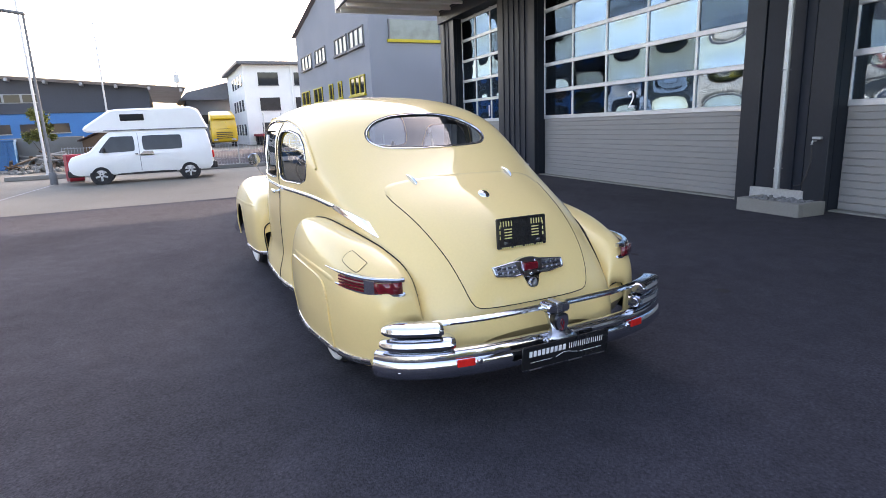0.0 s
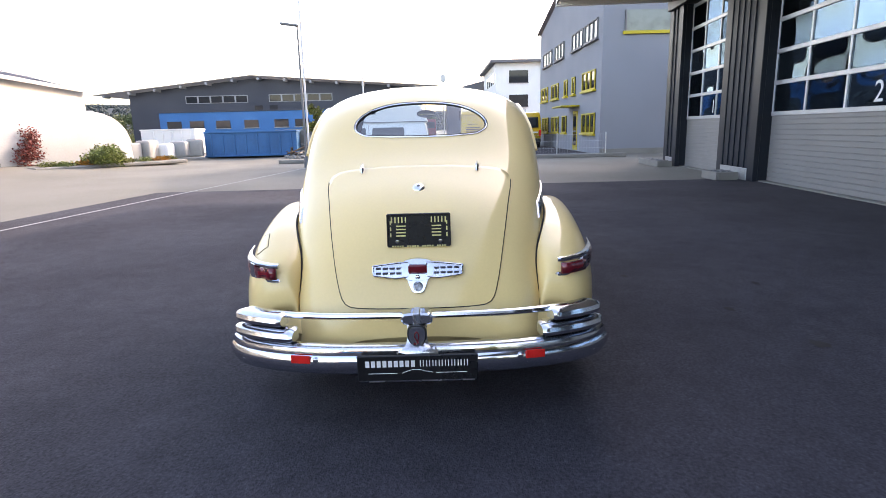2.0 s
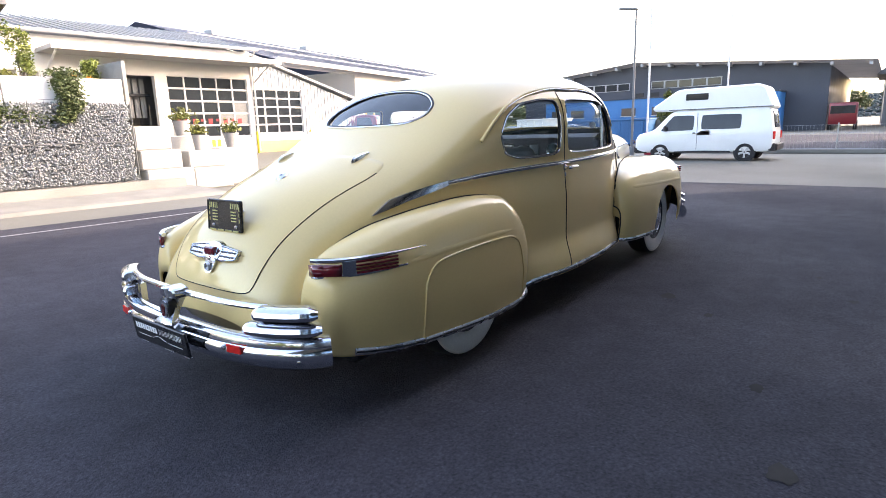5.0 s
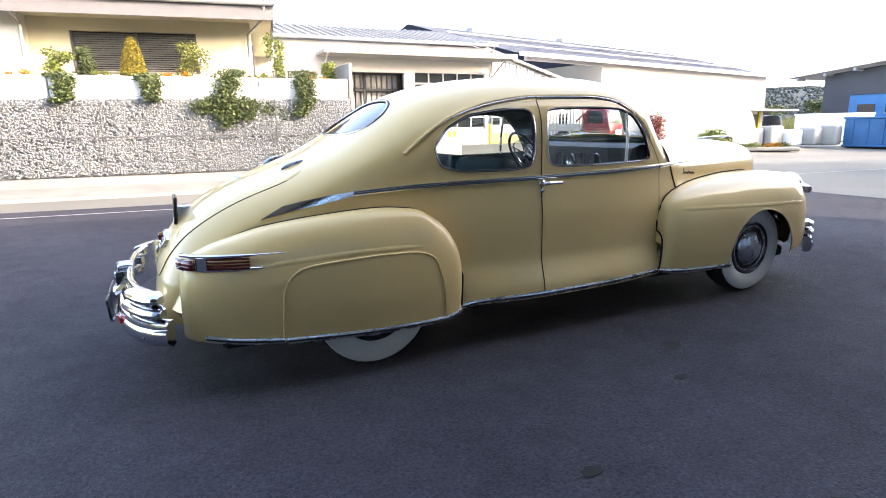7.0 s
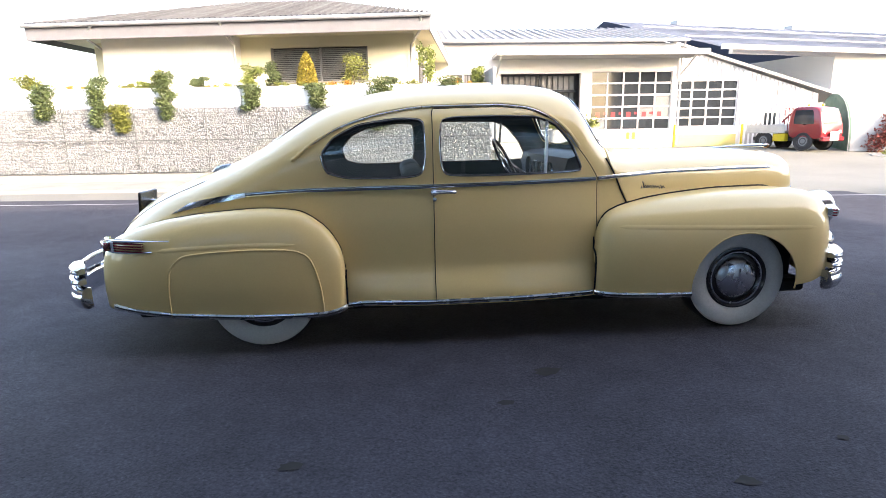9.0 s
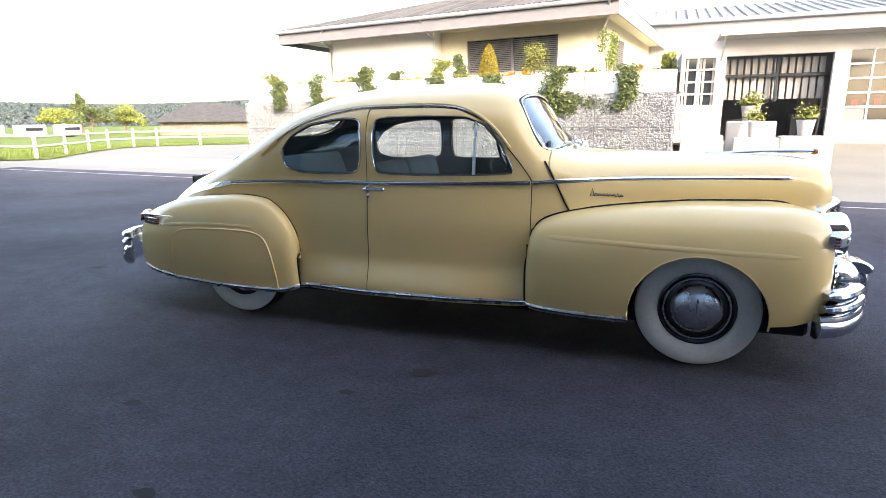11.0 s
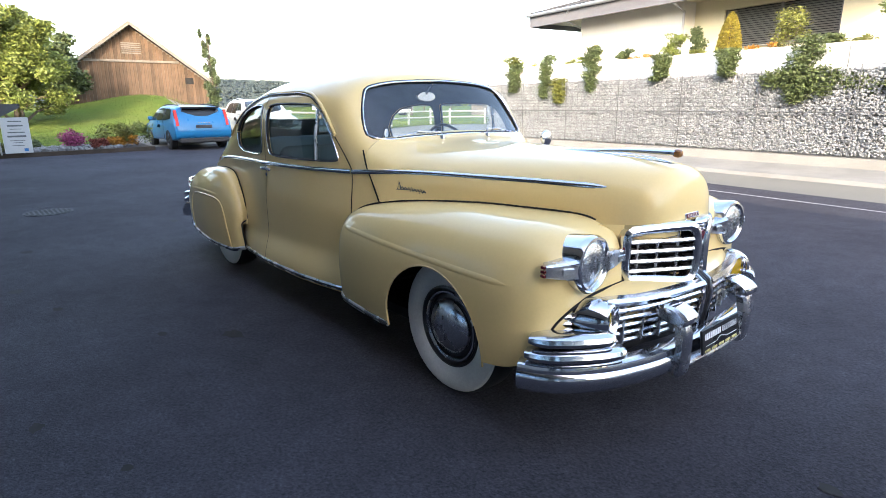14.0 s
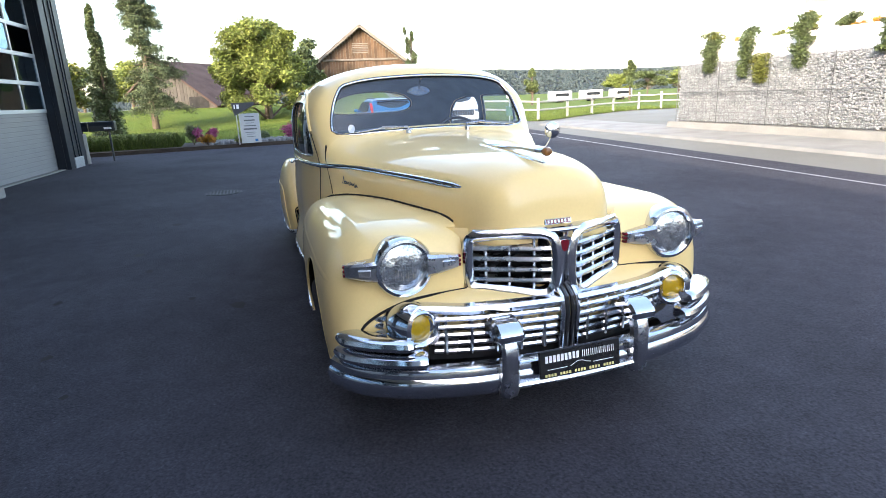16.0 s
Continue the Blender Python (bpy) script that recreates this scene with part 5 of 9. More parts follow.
# Darker copy of the grey boards, with the shed wall's shade in its colour.
M_SHEDW = pbr("dark_shed_boards", (0.055, 0.050, 0.045), 0.9, var=0.25, scale=1.5, fine=30, bump=0.3, rand=0.3)
M_REDTILE = pbr("brown_red_roof_tiles", (0.052, 0.030, 0.024), 0.85, var=0.25, scale=1.2, fine=14, bump=0.4, bscale=12)
M_BARK = pbr("bark", (0.10, 0.075, 0.055), 0.9, var=0.3, scale=4, fine=30, bump=0.6, bscale=20)
M_LEAF = pbr("mid_green_leaves", (0.128, 0.158, 0.032), 0.6, var=0.2, scale=1.2, fine=8, rand=0.45)
M_LEAFD = pbr("dark_green_leaves", (0.064, 0.088, 0.030), 0.6, var=0.2, scale=1.2, fine=8, rand=0.4)
M_LEAFY = pbr("yellow_green_leaves", (0.115, 0.125, 0.022), 0.6, var=0.2, scale=1.2, fine=8, rand=0.4)
M_CONE = pbr("golden_conifer", (0.17, 0.135, 0.012), 0.7, var=0.2, scale=4, fine=20, rand=0.35)
M_LEAFR = pbr("red_leaves", (0.17, 0.04, 0.03), 0.7, var=0.2, rand=0.4)
M_SPRUCE = pbr("spruce_needles", (0.058, 0.080, 0.034), 0.7, var=0.25, rand=0.4)
M_PINK = pbr("pink_blossom", (0.30, 0.05, 0.15), 0.7, var=0.2, rand=0.4)
M_ORANGE = pbr("orange_blossom", (0.32, 0.14, 0.01), 0.7, var=0.2, rand=0.4)
M_GRASS = pbr("meadow_grass", (0.070, 0.104, 0.016), 0.9, var=0.25, scale=0.5, fine=9, bump=0.5, bscale=15, spec=0.1, second=(0.086, 0.104, 0.022))
M_BLADE = pbr("grass_blades", (0.072, 0.104, 0.017), 0.9, var=0.2, rand=0.4)
# Blue-grey of distance haze is painted into the hill and forest colours.
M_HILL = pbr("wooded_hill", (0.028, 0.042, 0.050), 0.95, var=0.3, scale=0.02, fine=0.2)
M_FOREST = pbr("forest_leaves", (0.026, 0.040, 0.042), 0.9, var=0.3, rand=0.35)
M_PEB = pbr("grey_pebbles", (0.16, 0.165, 0.17), 0.8, var=0.2, rand=0.4)
M_FENCEW = pbr("pale_weathered_fence", (0.32, 0.31, 0.285), 0.8, var=0.15)
M_SIGN = pbr("pale_sign_board", (0.42, 0.44, 0.45), 0.4, var=0.06)
M_SIGND = pbr("dark_slate_sign", (0.035, 0.04, 0.05), 0.5, var=0.1)
M_TXT = pbr("grey_print", (0.10, 0.11, 0.12), 0.6, var=0.05)
M_SOIL = pbr("dark_soil", (0.05, 0.037, 0.028), 0.95, var=0.3, bump=0.5, bscale=30)
M_SHOPIN = pbr("workshop_interior", (0.12, 0.126, 0.13), 0.8, var=0.3, scale=1.0)
M_TERRA = pbr("stone_pot", (0.30, 0.29, 0.28), 0.8, var=0.15)

rnd = random.Random(7)


def ground_z(x, y):
    z = 0.45 * smooth01((y - 11) / 10) * smooth01((x - 2) / 3) * smooth01((40 - x) / 15)
    z += (0.30 * smooth01((-x - 19.5) / 4) + 1.0 * smooth01((-x - 24) / 14)) * smooth01((13 - y) / 6)
    z += 0.9 * math.exp(-((x + 34) / 4.5) ** 2 - ((y - 6.4) / 3.2) ** 2)
    return z


LINE = lambda x: 6.85 - 0.11 * x
WALLF = lambda x: 11.12 - 0.088 * x

# ground, one sheet out to the horizon
bm = bmesh.new()
gx = sorted(set([-3000, -900, -400, -200, -120] + list(np.linspace(-80, 80, 129)) + [120, 200, 400, 900, 3000]))
gy = sorted(set([-3000, -900, -300, -100, -40] + list(np.linspace(-20, 60, 65)) + [90, 150, 300, 900, 3000]))
grid_faces(bm, [[Vector((x, y, ground_z(x, y) if abs(x) < 90 and abs(y) < 61 else (1.3 if x < 0 and y < 12 else 0))) for y in gy] for x in gx])
bmesh.ops.recalc_face_normals(bm, faces=bm.faces)
solo("ground", bm, M_ROAD, "worn pale grey asphalt ground and street", "ground", kind="structure", smooth=True)

# yard of darker asphalt, a thin layer just past the white line; cut at the shadow's edge so paler ground reads as
# sunlit
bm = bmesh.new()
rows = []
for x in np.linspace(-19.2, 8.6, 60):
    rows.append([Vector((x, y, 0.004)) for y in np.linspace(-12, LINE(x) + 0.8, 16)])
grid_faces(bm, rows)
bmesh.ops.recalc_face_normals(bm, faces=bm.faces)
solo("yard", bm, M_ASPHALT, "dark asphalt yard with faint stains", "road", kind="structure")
bm = bmesh.new()
grid_faces(bm, [[Vector((x, LINE(x) + d, 0.0085)) for d in (-.035, .035)] for x in np.linspace(-19, 17, 50)])
solo("road_line", bm, M_LINE, "thin white painted line along the yard", "road marking", kind="structure")
# dark stains and crumbs on the asphalt
for (x, y, r) in ((-1.2, -2.2, .06), (-.2, -1.75, .05), (-1.9, -2.4, .08), (.6, -2.5, .05), (1.2, -2.25, .035), (-3.9, -.1, .09), (-4.1, -.6, .07), (-.55, -2.75, .05), (2.9, -.7, .05), (3.1, -.25, .05),
                  (-3.4, -2.2, .08), (.1, -1.4, .09), (5.5, -2.6, .05), (-7.2, -3.0, .06), (3.6, -2.9, .05)):
    n = 14
    bm = bmesh.new()
    vs = [bm.verts.new((x + r * math.cos(a) * rnd.uniform(.6, 1.2), y + r * math.sin(a) * rnd.uniform(.4, .8), .0082)) for a in np.linspace(0, 2 * math.pi, n, endpoint=False)]
    bm.faces.new(vs)
    solo("oil_stain", bm, M_GAP, "small dark oil stain on the asphalt", "stain", group="oil stains", kind="structure")
# drain grate
bm = bmesh.new()
M_d = Matrix.Translation((-5.95, -1.74, .004))
lathe(bm, [(.27, 0), (.30, 0), (.30, .006), (.27, .006), (.27, 0)], 32, M_d @ Matrix.Rotation(radians(90), 4, "X"))
drain = solo("drain_grate", bm, M_RUBBER, "round slotted iron drain grate in the asphalt", "drain")
# Flat near-black disc in place of the shade down the drain.
part("drain_pit", lathed([(0, .001), (.27, .001), (.27, .003), (0, .003)], 28, M_d @ Matrix.Rotation(radians(90), 4, "X")), M_UNDER, drain)
for k in range(9):
    y = -.22 + .055 * k
    hw = math.sqrt(.27 ** 2 - y * y)
    part("grate_bar", box((-5.95 - hw, -1.74 + y - .012, .007), (-5.95 + hw, -1.74 + y + .012, .014), .002), M_RUBBER, drain)

# far pavement, kerb and the concrete footing of the gabion wall
bm = bmesh.new()
rows = []
for x in np.linspace(-19, 3.0, 50):
    w = WALLF(x)
    rows.append([Vector((x, w - 1.75, 0)), Vector((x, w - 1.70, .07)), Vector((x, w - .5, .14)), Vector((x, w + .3, .16)), Vector((x, w + .35, 0))])
grid_faces(bm, rows)
bmesh.ops.recalc_face_normals(bm, faces=bm.faces)
solo("pavement", bm, M_CONC, "pale concrete pavement with a low kerb", "pavement", kind="structure")
bm = bmesh.new()
rows = []
for x in np.linspace(-11.6, 2.9, 30):
    w = WALLF(x)
    rows.append([Vector((x, w - .25, .12)), Vector((x, w - .18, .33)), Vector((x, w + .6, .35)), Vector((x, w + .6, .0))])
grid_faces(bm, rows)
bmesh.ops.recalc_face_normals(bm, faces=bm.faces)
solo("wall_footing", bm, M_CONC, "rough concrete footing under the gabion wall", "footing", kind="structure")


def stone_mesh(count, place, size, seed=3):
    """Many faceted stones in one mesh; place(i) gives a centre."""
    r = random.Random(seed)
    t = bmesh.new()
    bmesh.ops.create_icosphere(t, subdivisions=1, radius=1.0)
    base = [v.co.copy() for v in t.verts]
    faces = [[v.index for v in f.verts] for f in t.faces]
    t.free()
    vs, fs = [], []
    for i in range(count):
        c = Vector(place(i, r))
        s = [size * r.uniform(.6, 1.25) for _ in range(3)]
        rot = Euler((r.uniform(0, 6.3), r.uniform(0, 6.3), r.uniform(0, 6.3))).to_matrix()
        o = len(vs)
        for b in base:
            p = Vector((b.x * s[0], b.y * s[1], b.z * s[2])) * r.uniform(.82, 1.12)
            vs.append(c + rot @ p)
        fs += [[k + o for k in f] for f in faces]
    me = bpy.data.meshes.new("stones")
    me.from_pydata(vs, [], fs)
    return me


# gabion wall with its return at the far end
gab = thing("gabion_wall", "wire-mesh gabion retaining wall filled with pale grey stones", "wall")
X0, X1 = -11.3, 1.93


def wall_stone(i, r):
    if i < 37500:
        x = r.uniform(X0, X1)
        return (x, WALLF(x) + r.uniform(-.01, .10), r.uniform(.37, 2.06))
    if i < 38500:
        x = r.uniform(X0, X1)
        return (x, WALLF(x) + r.uniform(.05, .4), 2.07)
    d = r.uniform(0, 3.0)
    return (X0 - .02 - .25 * d + r.uniform(-.05, .05), WALLF(X0) + d, r.uniform(.3, 2.06))


st = tagged(new("stones", stone_mesh(42000, wall_stone, .0262)), "pale grey broken stones", kind="stuff")
st.data.materials.append(M_STONE)
st.parent = gab
bm = bmesh.new()
add_box(bm, (-6.62, .12, .33), (6.62, .75, 2.05), .02, Matrix.Translation(((X0 + X1) / 2, WALLF((X0 + X1) / 2), 0)) @ Matrix.Rotation(-math.atan(.088), 4, "Z"))
part("stone_core", bm, M_STONE, gab)
wire = bmesh.new()
for x in np.linspace(X0, X1, 67):
    add_tube(wire, [(x, WALLF(x) - .085, .34), (x, WALLF(x) - .085, 2.12)], .0035, 4)
for z in np.linspace(.36, 2.12, 19):
    add_tube(wire, [(X0, WALLF(X0) - .085, z), (X1, WALLF(X1) - .085, z)], .0035, 4)
tagged(part("wire_mesh", wire, M_WIRE, gab), "galvanised wire mesh", kind="stuff")
for x in np.linspace(X0, X1, 8):
    part("mesh_post", tube([(x, WALLF(x) - .095, .33), (x, WALLF(x) - .095, 2.14)], .010, 6), M_WIRE, gab)
part("mesh_rail", tube([(X0, WALLF(X0) - .095, 1.22), (X1, WALLF(X1) - .095, 1.22)], .010, 6), M_WIRE, gab)

# white planter wall on top
pan = thing("planter_wall", "long white rendered planter wall above the gabions", "wall")
a = -math.atan(.088)
for k in range(6):
    xa, xb = X0 + (X1 - X0) * k / 6, X0 + (X1 - X0) * (k + 1) / 6 - .02
    xm = (xa + xb) / 2
    part("panel", box((-(xb - xa) / 2, .10, 2.06), ((xb - xa) / 2, .24, 2.58), .015, Matrix.Translation((xm, WALLF(xm), 0)) @ Matrix.Rotation(a, 4, "Z")), M_RENDERW, pan)
bm = bmesh.new()
grid_faces(bm, [[Vector((x, WALLF(x) + d, z)) for d, z in ((.2, 2.50), (4.2, 2.60))] for x in np.linspace(X0, X1 + .1, 8)])
solo("terrace", bm, M_SOIL, "planted terrace soil behind the planter", "soil", kind="structure")


def leaf_mesh(count, place, size, seed=1, up=0.0):
    """Small bent leaves; place(r) gives the centre of one."""
    r = random.Random(seed)
    vs, fs = [], []
    for _ in range(count):
        c = Vector(place(r))
        s = size * r.uniform(.6, 1.3)
        q = Euler((r.uniform(-1.2, 1.2) + up, r.uniform(-1.2, 1.2), r.uniform(0, 6.3))).to_matrix()
        o = len(vs)
        for p in ((0, -1, 0), (.5, 0, .12), (0, 1.1, 0), (-.5, 0, .12)):
            vs.append(c + q @ (Vector(p) * s))
        fs += [(o, o + 1, o + 2), (o, o + 2, o + 3)]
    me = bpy.data.meshes.new("leaves")
    me.from_pydata(vs, [], fs)
    return me


def clumpy(blobs, r):
    """A point in or near the skin of one of the blobs (x, y, z, rx, ry, rz)."""
    b = blobs[r.randrange(len(blobs))]
    while True:
        v = Vector((r.gauss(0, 1), r.gauss(0, 1), r.gauss(0, 1)))
        if v.length > 1e-3:
            break
    v = v.normalized() * (r.random() ** .45) * r.uniform(.75, 1.1)
    return (b[0] + v.x * b[3], b[1] + v.y * b[4], b[2] + v.z * b[5])


def bush(name, label, category, blobs, count, size, material, stems=True, group="", seed=1, base=None):
    root = thing(name, label, category, group=group)
    lv = new("leaves", leaf_mesh(count, lambda r: clumpy(blobs, r), size, seed))
    lv.data.materials.append(material)
    lv.parent = root
    lv["kind"] = "stuff"
    if stems:
        b = bmesh.new()
        bx, by, bz = base or (blobs[0][0], blobs[0][1], min(q[2] - q[5] for q in blobs))
        for q in blobs[:6]:
            add_tube(b, [(bx, by, bz), ((bx + q[0]) / 2 + .02, (by + q[1]) / 2, (bz + q[2]) / 2), (q[0], q[1], q[2])], .012, 5, scale=[1, .7, .3])
        part("stems", b, M_BARK, root)
    return root


# hanging plants and shrubs along the planter: x, top, bottom, half width, thickness
for i, (x, zt, zb, hw, mt, nm) in enumerate(((-9.85, 2.68, 1.80, .30, M_LEAFD, "ivy_plant"), (-8.38, 2.85, 1.62, .24, M_LEAFD, "ivy_plant"), (-7.88, 2.15, 1.45, .26, M_LEAFY, "ivy_plant"),
                                             (-6.66, 2.95, 1.80, .25, M_LEAFD, "ivy_plant"), (-4.43, 2.62, 1.98, .24, M_LEAFD, "ivy_plant"), (-2.72, 2.62, 2.02, .26, M_LEAFD, "ivy_plant"),
                                             (-1.0, 2.72, 1.45, .34, M_LEAFD, "ivy_plant"), (.78, 2.72, 1.68, .32, M_LEAFD, "ivy_plant"))):
    yy = WALLF(x)
    hw *= 1.3
    n = 7
    blobs = [(x + rnd.uniform(-.12, .12) * (1 if k else .3), yy + .02 - .10 * smooth01(k / 2), zt + (zb - zt) * (k + .5) / n, hw * (1 - .45 * k / n), .18, (zt - zb) / n * .9) for k in range(n)]
    if x == -1.0:
        blobs += [(x + d, yy - .05, 2.05 - .25 * abs(d), .30, .12, .22) for d in (-.62, -.35, .3, .6, .95, 1.3)]
        blobs += [(x + d, yy - .07, 1.72, .2, .12, .22) for d in (-.2, .15, .42)]
    bush(nm, "green ivy hanging over the planter and gabion wall" if mt is M_LEAFD else "yellow-green trailing plant on the gabion wall", "plant", blobs, 2400 if x != -1.0 else 6500, .038, mt, True, "plants on the wall", 20 + i, (x, yy + .3, 2.52))
for i, (x, d, zt, hw, mt, nm, lb) in enumerate(((-10.6, .6, 2.95, .45, M_LEAFY, "shrub", "yellow-green shrub in the planter"), (-6.95, .5, 3.02, .25, M_LEAFY, "shrub", "bright green upright shrub in the planter"),
                                                (-5.85, .5, 2.85, .3, M_LEAFD, "shrub", "spiky green shrub in the planter"), (-4.5, .7, 3.15, .36, M_LEAF, "shrub", "round green shrub in the planter"),
                                                (-3.95, .9, 3.22, .33, M_LEAFD, "shrub", "grey-green shrub in the planter"), (-1.7, .8, 3.40, .50, M_LEAFY, "shrub", "broad yellow-green shrub in the planter"),
                                                (.25, .6, 3.58, .30, M_LEAF, "shrub", "tall loose green shrub in the planter"), (1.75, 1.2, 3.05, .30, M_LEAF, "shrub", "small green shrub in the planter"),
                                                (-.75, .5, 2.78, .3, M_LEAFD, "shrub", "low dark green shrub in the planter"), (-7.4, .5, 2.75, .25, M_LEAF, "shrub", "small green shrub in the planter"))):
    yy = WALLF(x) + d
    zb = 2.5
    h = zt - zb
    blobs = [(x + rnd.uniform(-.5, .5) * hw, yy + rnd.uniform(-.4, .4) * hw, zb + h * (.25 + .7 * k / 8), hw * rnd.uniform(.4, .65), hw * .5, h * .2) for k in range(9)]
    bush(nm, lb, "shrub", blobs, 1300, .036, mt, True, "shrubs in the planter", 60 + i, (x, yy, zb))
x = -2.98
cone = thing("golden_conifer", "golden yellow cone-shaped conifer in the planter", "shrub")
lv = new("leaves", leaf_mesh(5000, lambda r: (lambda h, a, q: (x + .29 * q * math.cos(a) * (1 - h ** 1.9) ** .7, WALLF(x) + .6 + .29 * q * math.sin(a) * (1 - h ** 1.9) ** .7, 2.52 + .98 * h))(r.random() ** 1.3, r.uniform(0, 6.3), r.uniform(.75, 1.02)), .03, 5, .5))
lv.data.materials.append(M_CONE)
lv.parent = cone
lv["kind"] = "stuff"
part("trunk", tube([(x, WALLF(x) + .6, 2.45), (x, WALLF(x) + .6, 3.2)], .04, 6), M_BARK, cone)
for i, x in enumerate((-9.2, -7.6, -5.3, -3.4, -2.2, -.3, 1.2)):
    blobs = [(x + rnd.uniform(-.35, .35), WALLF(x) + .35, 2.62 + rnd.uniform(-.03, .06), .12, .1, .07) for _ in range(5)]
    bush("flowers", "low flowers with green leaves in the planter", "flowers", blobs, 260, .03, M_LEAFY if i % 2 else M_ORANGE, False, "flowers in the planter", 90 + i)

# ---- house above the wall ----
house = thing("house", "white and cream single-storey house with a tiled hip roof", "house")
Hm = Matrix.Translation((-5.25, 14.9, 0)) @ Matrix.Rotation(radians(-9), 4, "Z")


def hp(name, bm_, mat_, parent=house, label="", **k):
    bm_.transform(Hm)
    return part(name, bm_, mat_, parent, label, **k)


front = box((-.15, 0, 2.4), (5.35, .3, 4.45))
fw = hp("wall", front, M_CREAMW)
carve(fw, [box((.80, -.4, 2.95), (3.90, .6, 3.98), 0, Hm)])
hp("wall", box((-4.35, -.55, 2.4), (-.15, .0, 4.55), .01), M_RENDERW)
hp("wall", box((-4.35, .0, 2.4), (-.15, .3, 4.55)), M_RENDERW)
hp("wall", box((-5.2, .35, 2.4), (-4.35, .65, 4.35)), M_CREAMW)
hp("wall", box((5.05, .3, 2.4), (5.35, 8.0, 4.45)), M_CREAMW)
hp("wall", box((-5.2, .65, 2.4), (-4.9, 8.0, 4.45)), M_CREAMW)
hp("wall", box((-5.2, 8.0, 2.4), (5.35, 8.3, 4.45)), M_CREAMW)
win = hp("window", box((.80, .16, 2.95), (3.90, .20, 3.98)), M_DARKGLASS)
for xx in (.80, 2.35, 3.84):
    hp("window_frame", box((xx, .06, 2.95), (xx + .06, .16, 3.98), .004), M_GREYFASC, win)
hp("window_sill", box((.75, -.06, 2.90), (3.95, .1, 2.95), .005), M_CONC, win)
for k in range(17):
    for xa, xb in ((.87, 2.34), (2.42, 3.83)):
        hp("blind_slat", box((xa, .09, 2.98 + .058 * k), (xb, .13, 3.015 + .058 * k), .004), M_BLIND, win)
sw_ = hp("window", box((5.30, 1.2, 2.9), (5.37, 2.6, 3.9)), M_DARKGLASS)
for k in range(16):
    hp("blind_slat", box((5.37, 1.22, 2.93 + .06 * k), (5.40, 2.58, 2.965 + .06 * k), .004), M_BLIND, sw_)
# roof: hip with overhang
e0, e1, yb0, yb1, ze = -6.0, 6.0, -1.55, 9.0, 4.56
bm = bmesh.new()
cn = [bm.verts.new(p) for p in ((e0, yb0, ze), (e1, yb0, ze), (e1, yb1, ze), (e0, yb1, ze))]
rg = [bm.verts.new(p) for p in ((-1.6, 3.7, 5.95), (1.6, 3.7, 5.95))]
bm.faces.new((cn[0], cn[1], rg[1], rg[0]))
bm.faces.new((cn[1], cn[2], rg[1]))
bm.faces.new((cn[2], cn[3], rg[0], rg[1]))
bm.faces.new((cn[3], cn[0], rg[0]))
roof = hp("roof", bm, M_TILE, smooth=False)
# tile rolls along the front slope
b = bmesh.new()
for k in range(75):
    xx = e0 + .08 + k * .16
    f = 1.0
    top_f = min(1.0, min((xx - e0) / (4.4), (e1 - xx) / 4.4))
    add_tube(b, [(xx, yb0 - .03, ze + .03), (xx, yb0 + 5.25 * top_f, ze + .03 + 1.53 * top_f)], .055, 5)
tagged(hp("tiling", b, M_TILE, roof), kind="stuff")
hp("fascia", box((e0, yb0 + .02, ze - .42), (e1, yb0 + .06, ze - .01), .006), M_GREYFASC)
hp("fascia", box((e1 - .05, yb0 + .06, ze - .42), (e1 - .01, yb1, ze - .01), .006), M_GREYFASC)
hp("fascia", box((e0 + .01, yb0 + .06, ze - .42), (e0 + .05, yb1, ze - .01), .006), M_GREYFASC)
hp("soffit", box((e0 + .06, yb0 + .07, ze - .25), (e1 - .06, yb1, ze - .22)), M_CREAMW)
b = tube([(e0 - .05, yb0 - .06, ze - .02), (e1 + .05, yb0 - .06, ze - .02)], .06, 8)
hp("gutter", b, M_GUTTER)
for pts in ([(5.75, yb0 - .05, ze - .05), (5.72, yb0 + .2, ze - .35), (5.28, -.12, ze - .6), (5.28, -.1, 2.5)], [(-.05, yb0 - .05, ze - .05), (-.05, yb0 + .25, ze - .3), (-.08, -.62, ze - .55), (-.08, -.62, 2.5)],
            [(-3.9, yb0 - .05, ze - .05), (-4.3, yb0 + .2, ze - .35), (-4.45, -.2, ze - .6), (-4.45, -.2, 2.5)]):
    hp("downpipe", tube(pts, .04, 8), M_GUTTER)

# ---- garage building beside the yard, with gates and a deep canopy ----
Gm = Matrix.Translation((0, -6.62, 0)) @ Matrix.Rotation(radians(-4.2), 4, "Z")
garage = thing("garage_building", "dark anthracite garage hall with tall glazed sectional gates", "building", Gm)


def gp(name, bm_, mat_, parent=None, label="", **k):
    ob = part(name, bm_, mat_, parent or garage, label, **k)
    return ob


GX0, GX1, GH = -14.0, 14.3, 5.2
gates = ((9.85, 13.08, 3), (1.38, 7.79, 5), (-6.52, -.11, 5), (-12.75, -8.0, 4))
# posts and wall fields between the gates
edges = [GX1] + [v for g in gates for v in (g[1], g[0])] + [GX0]
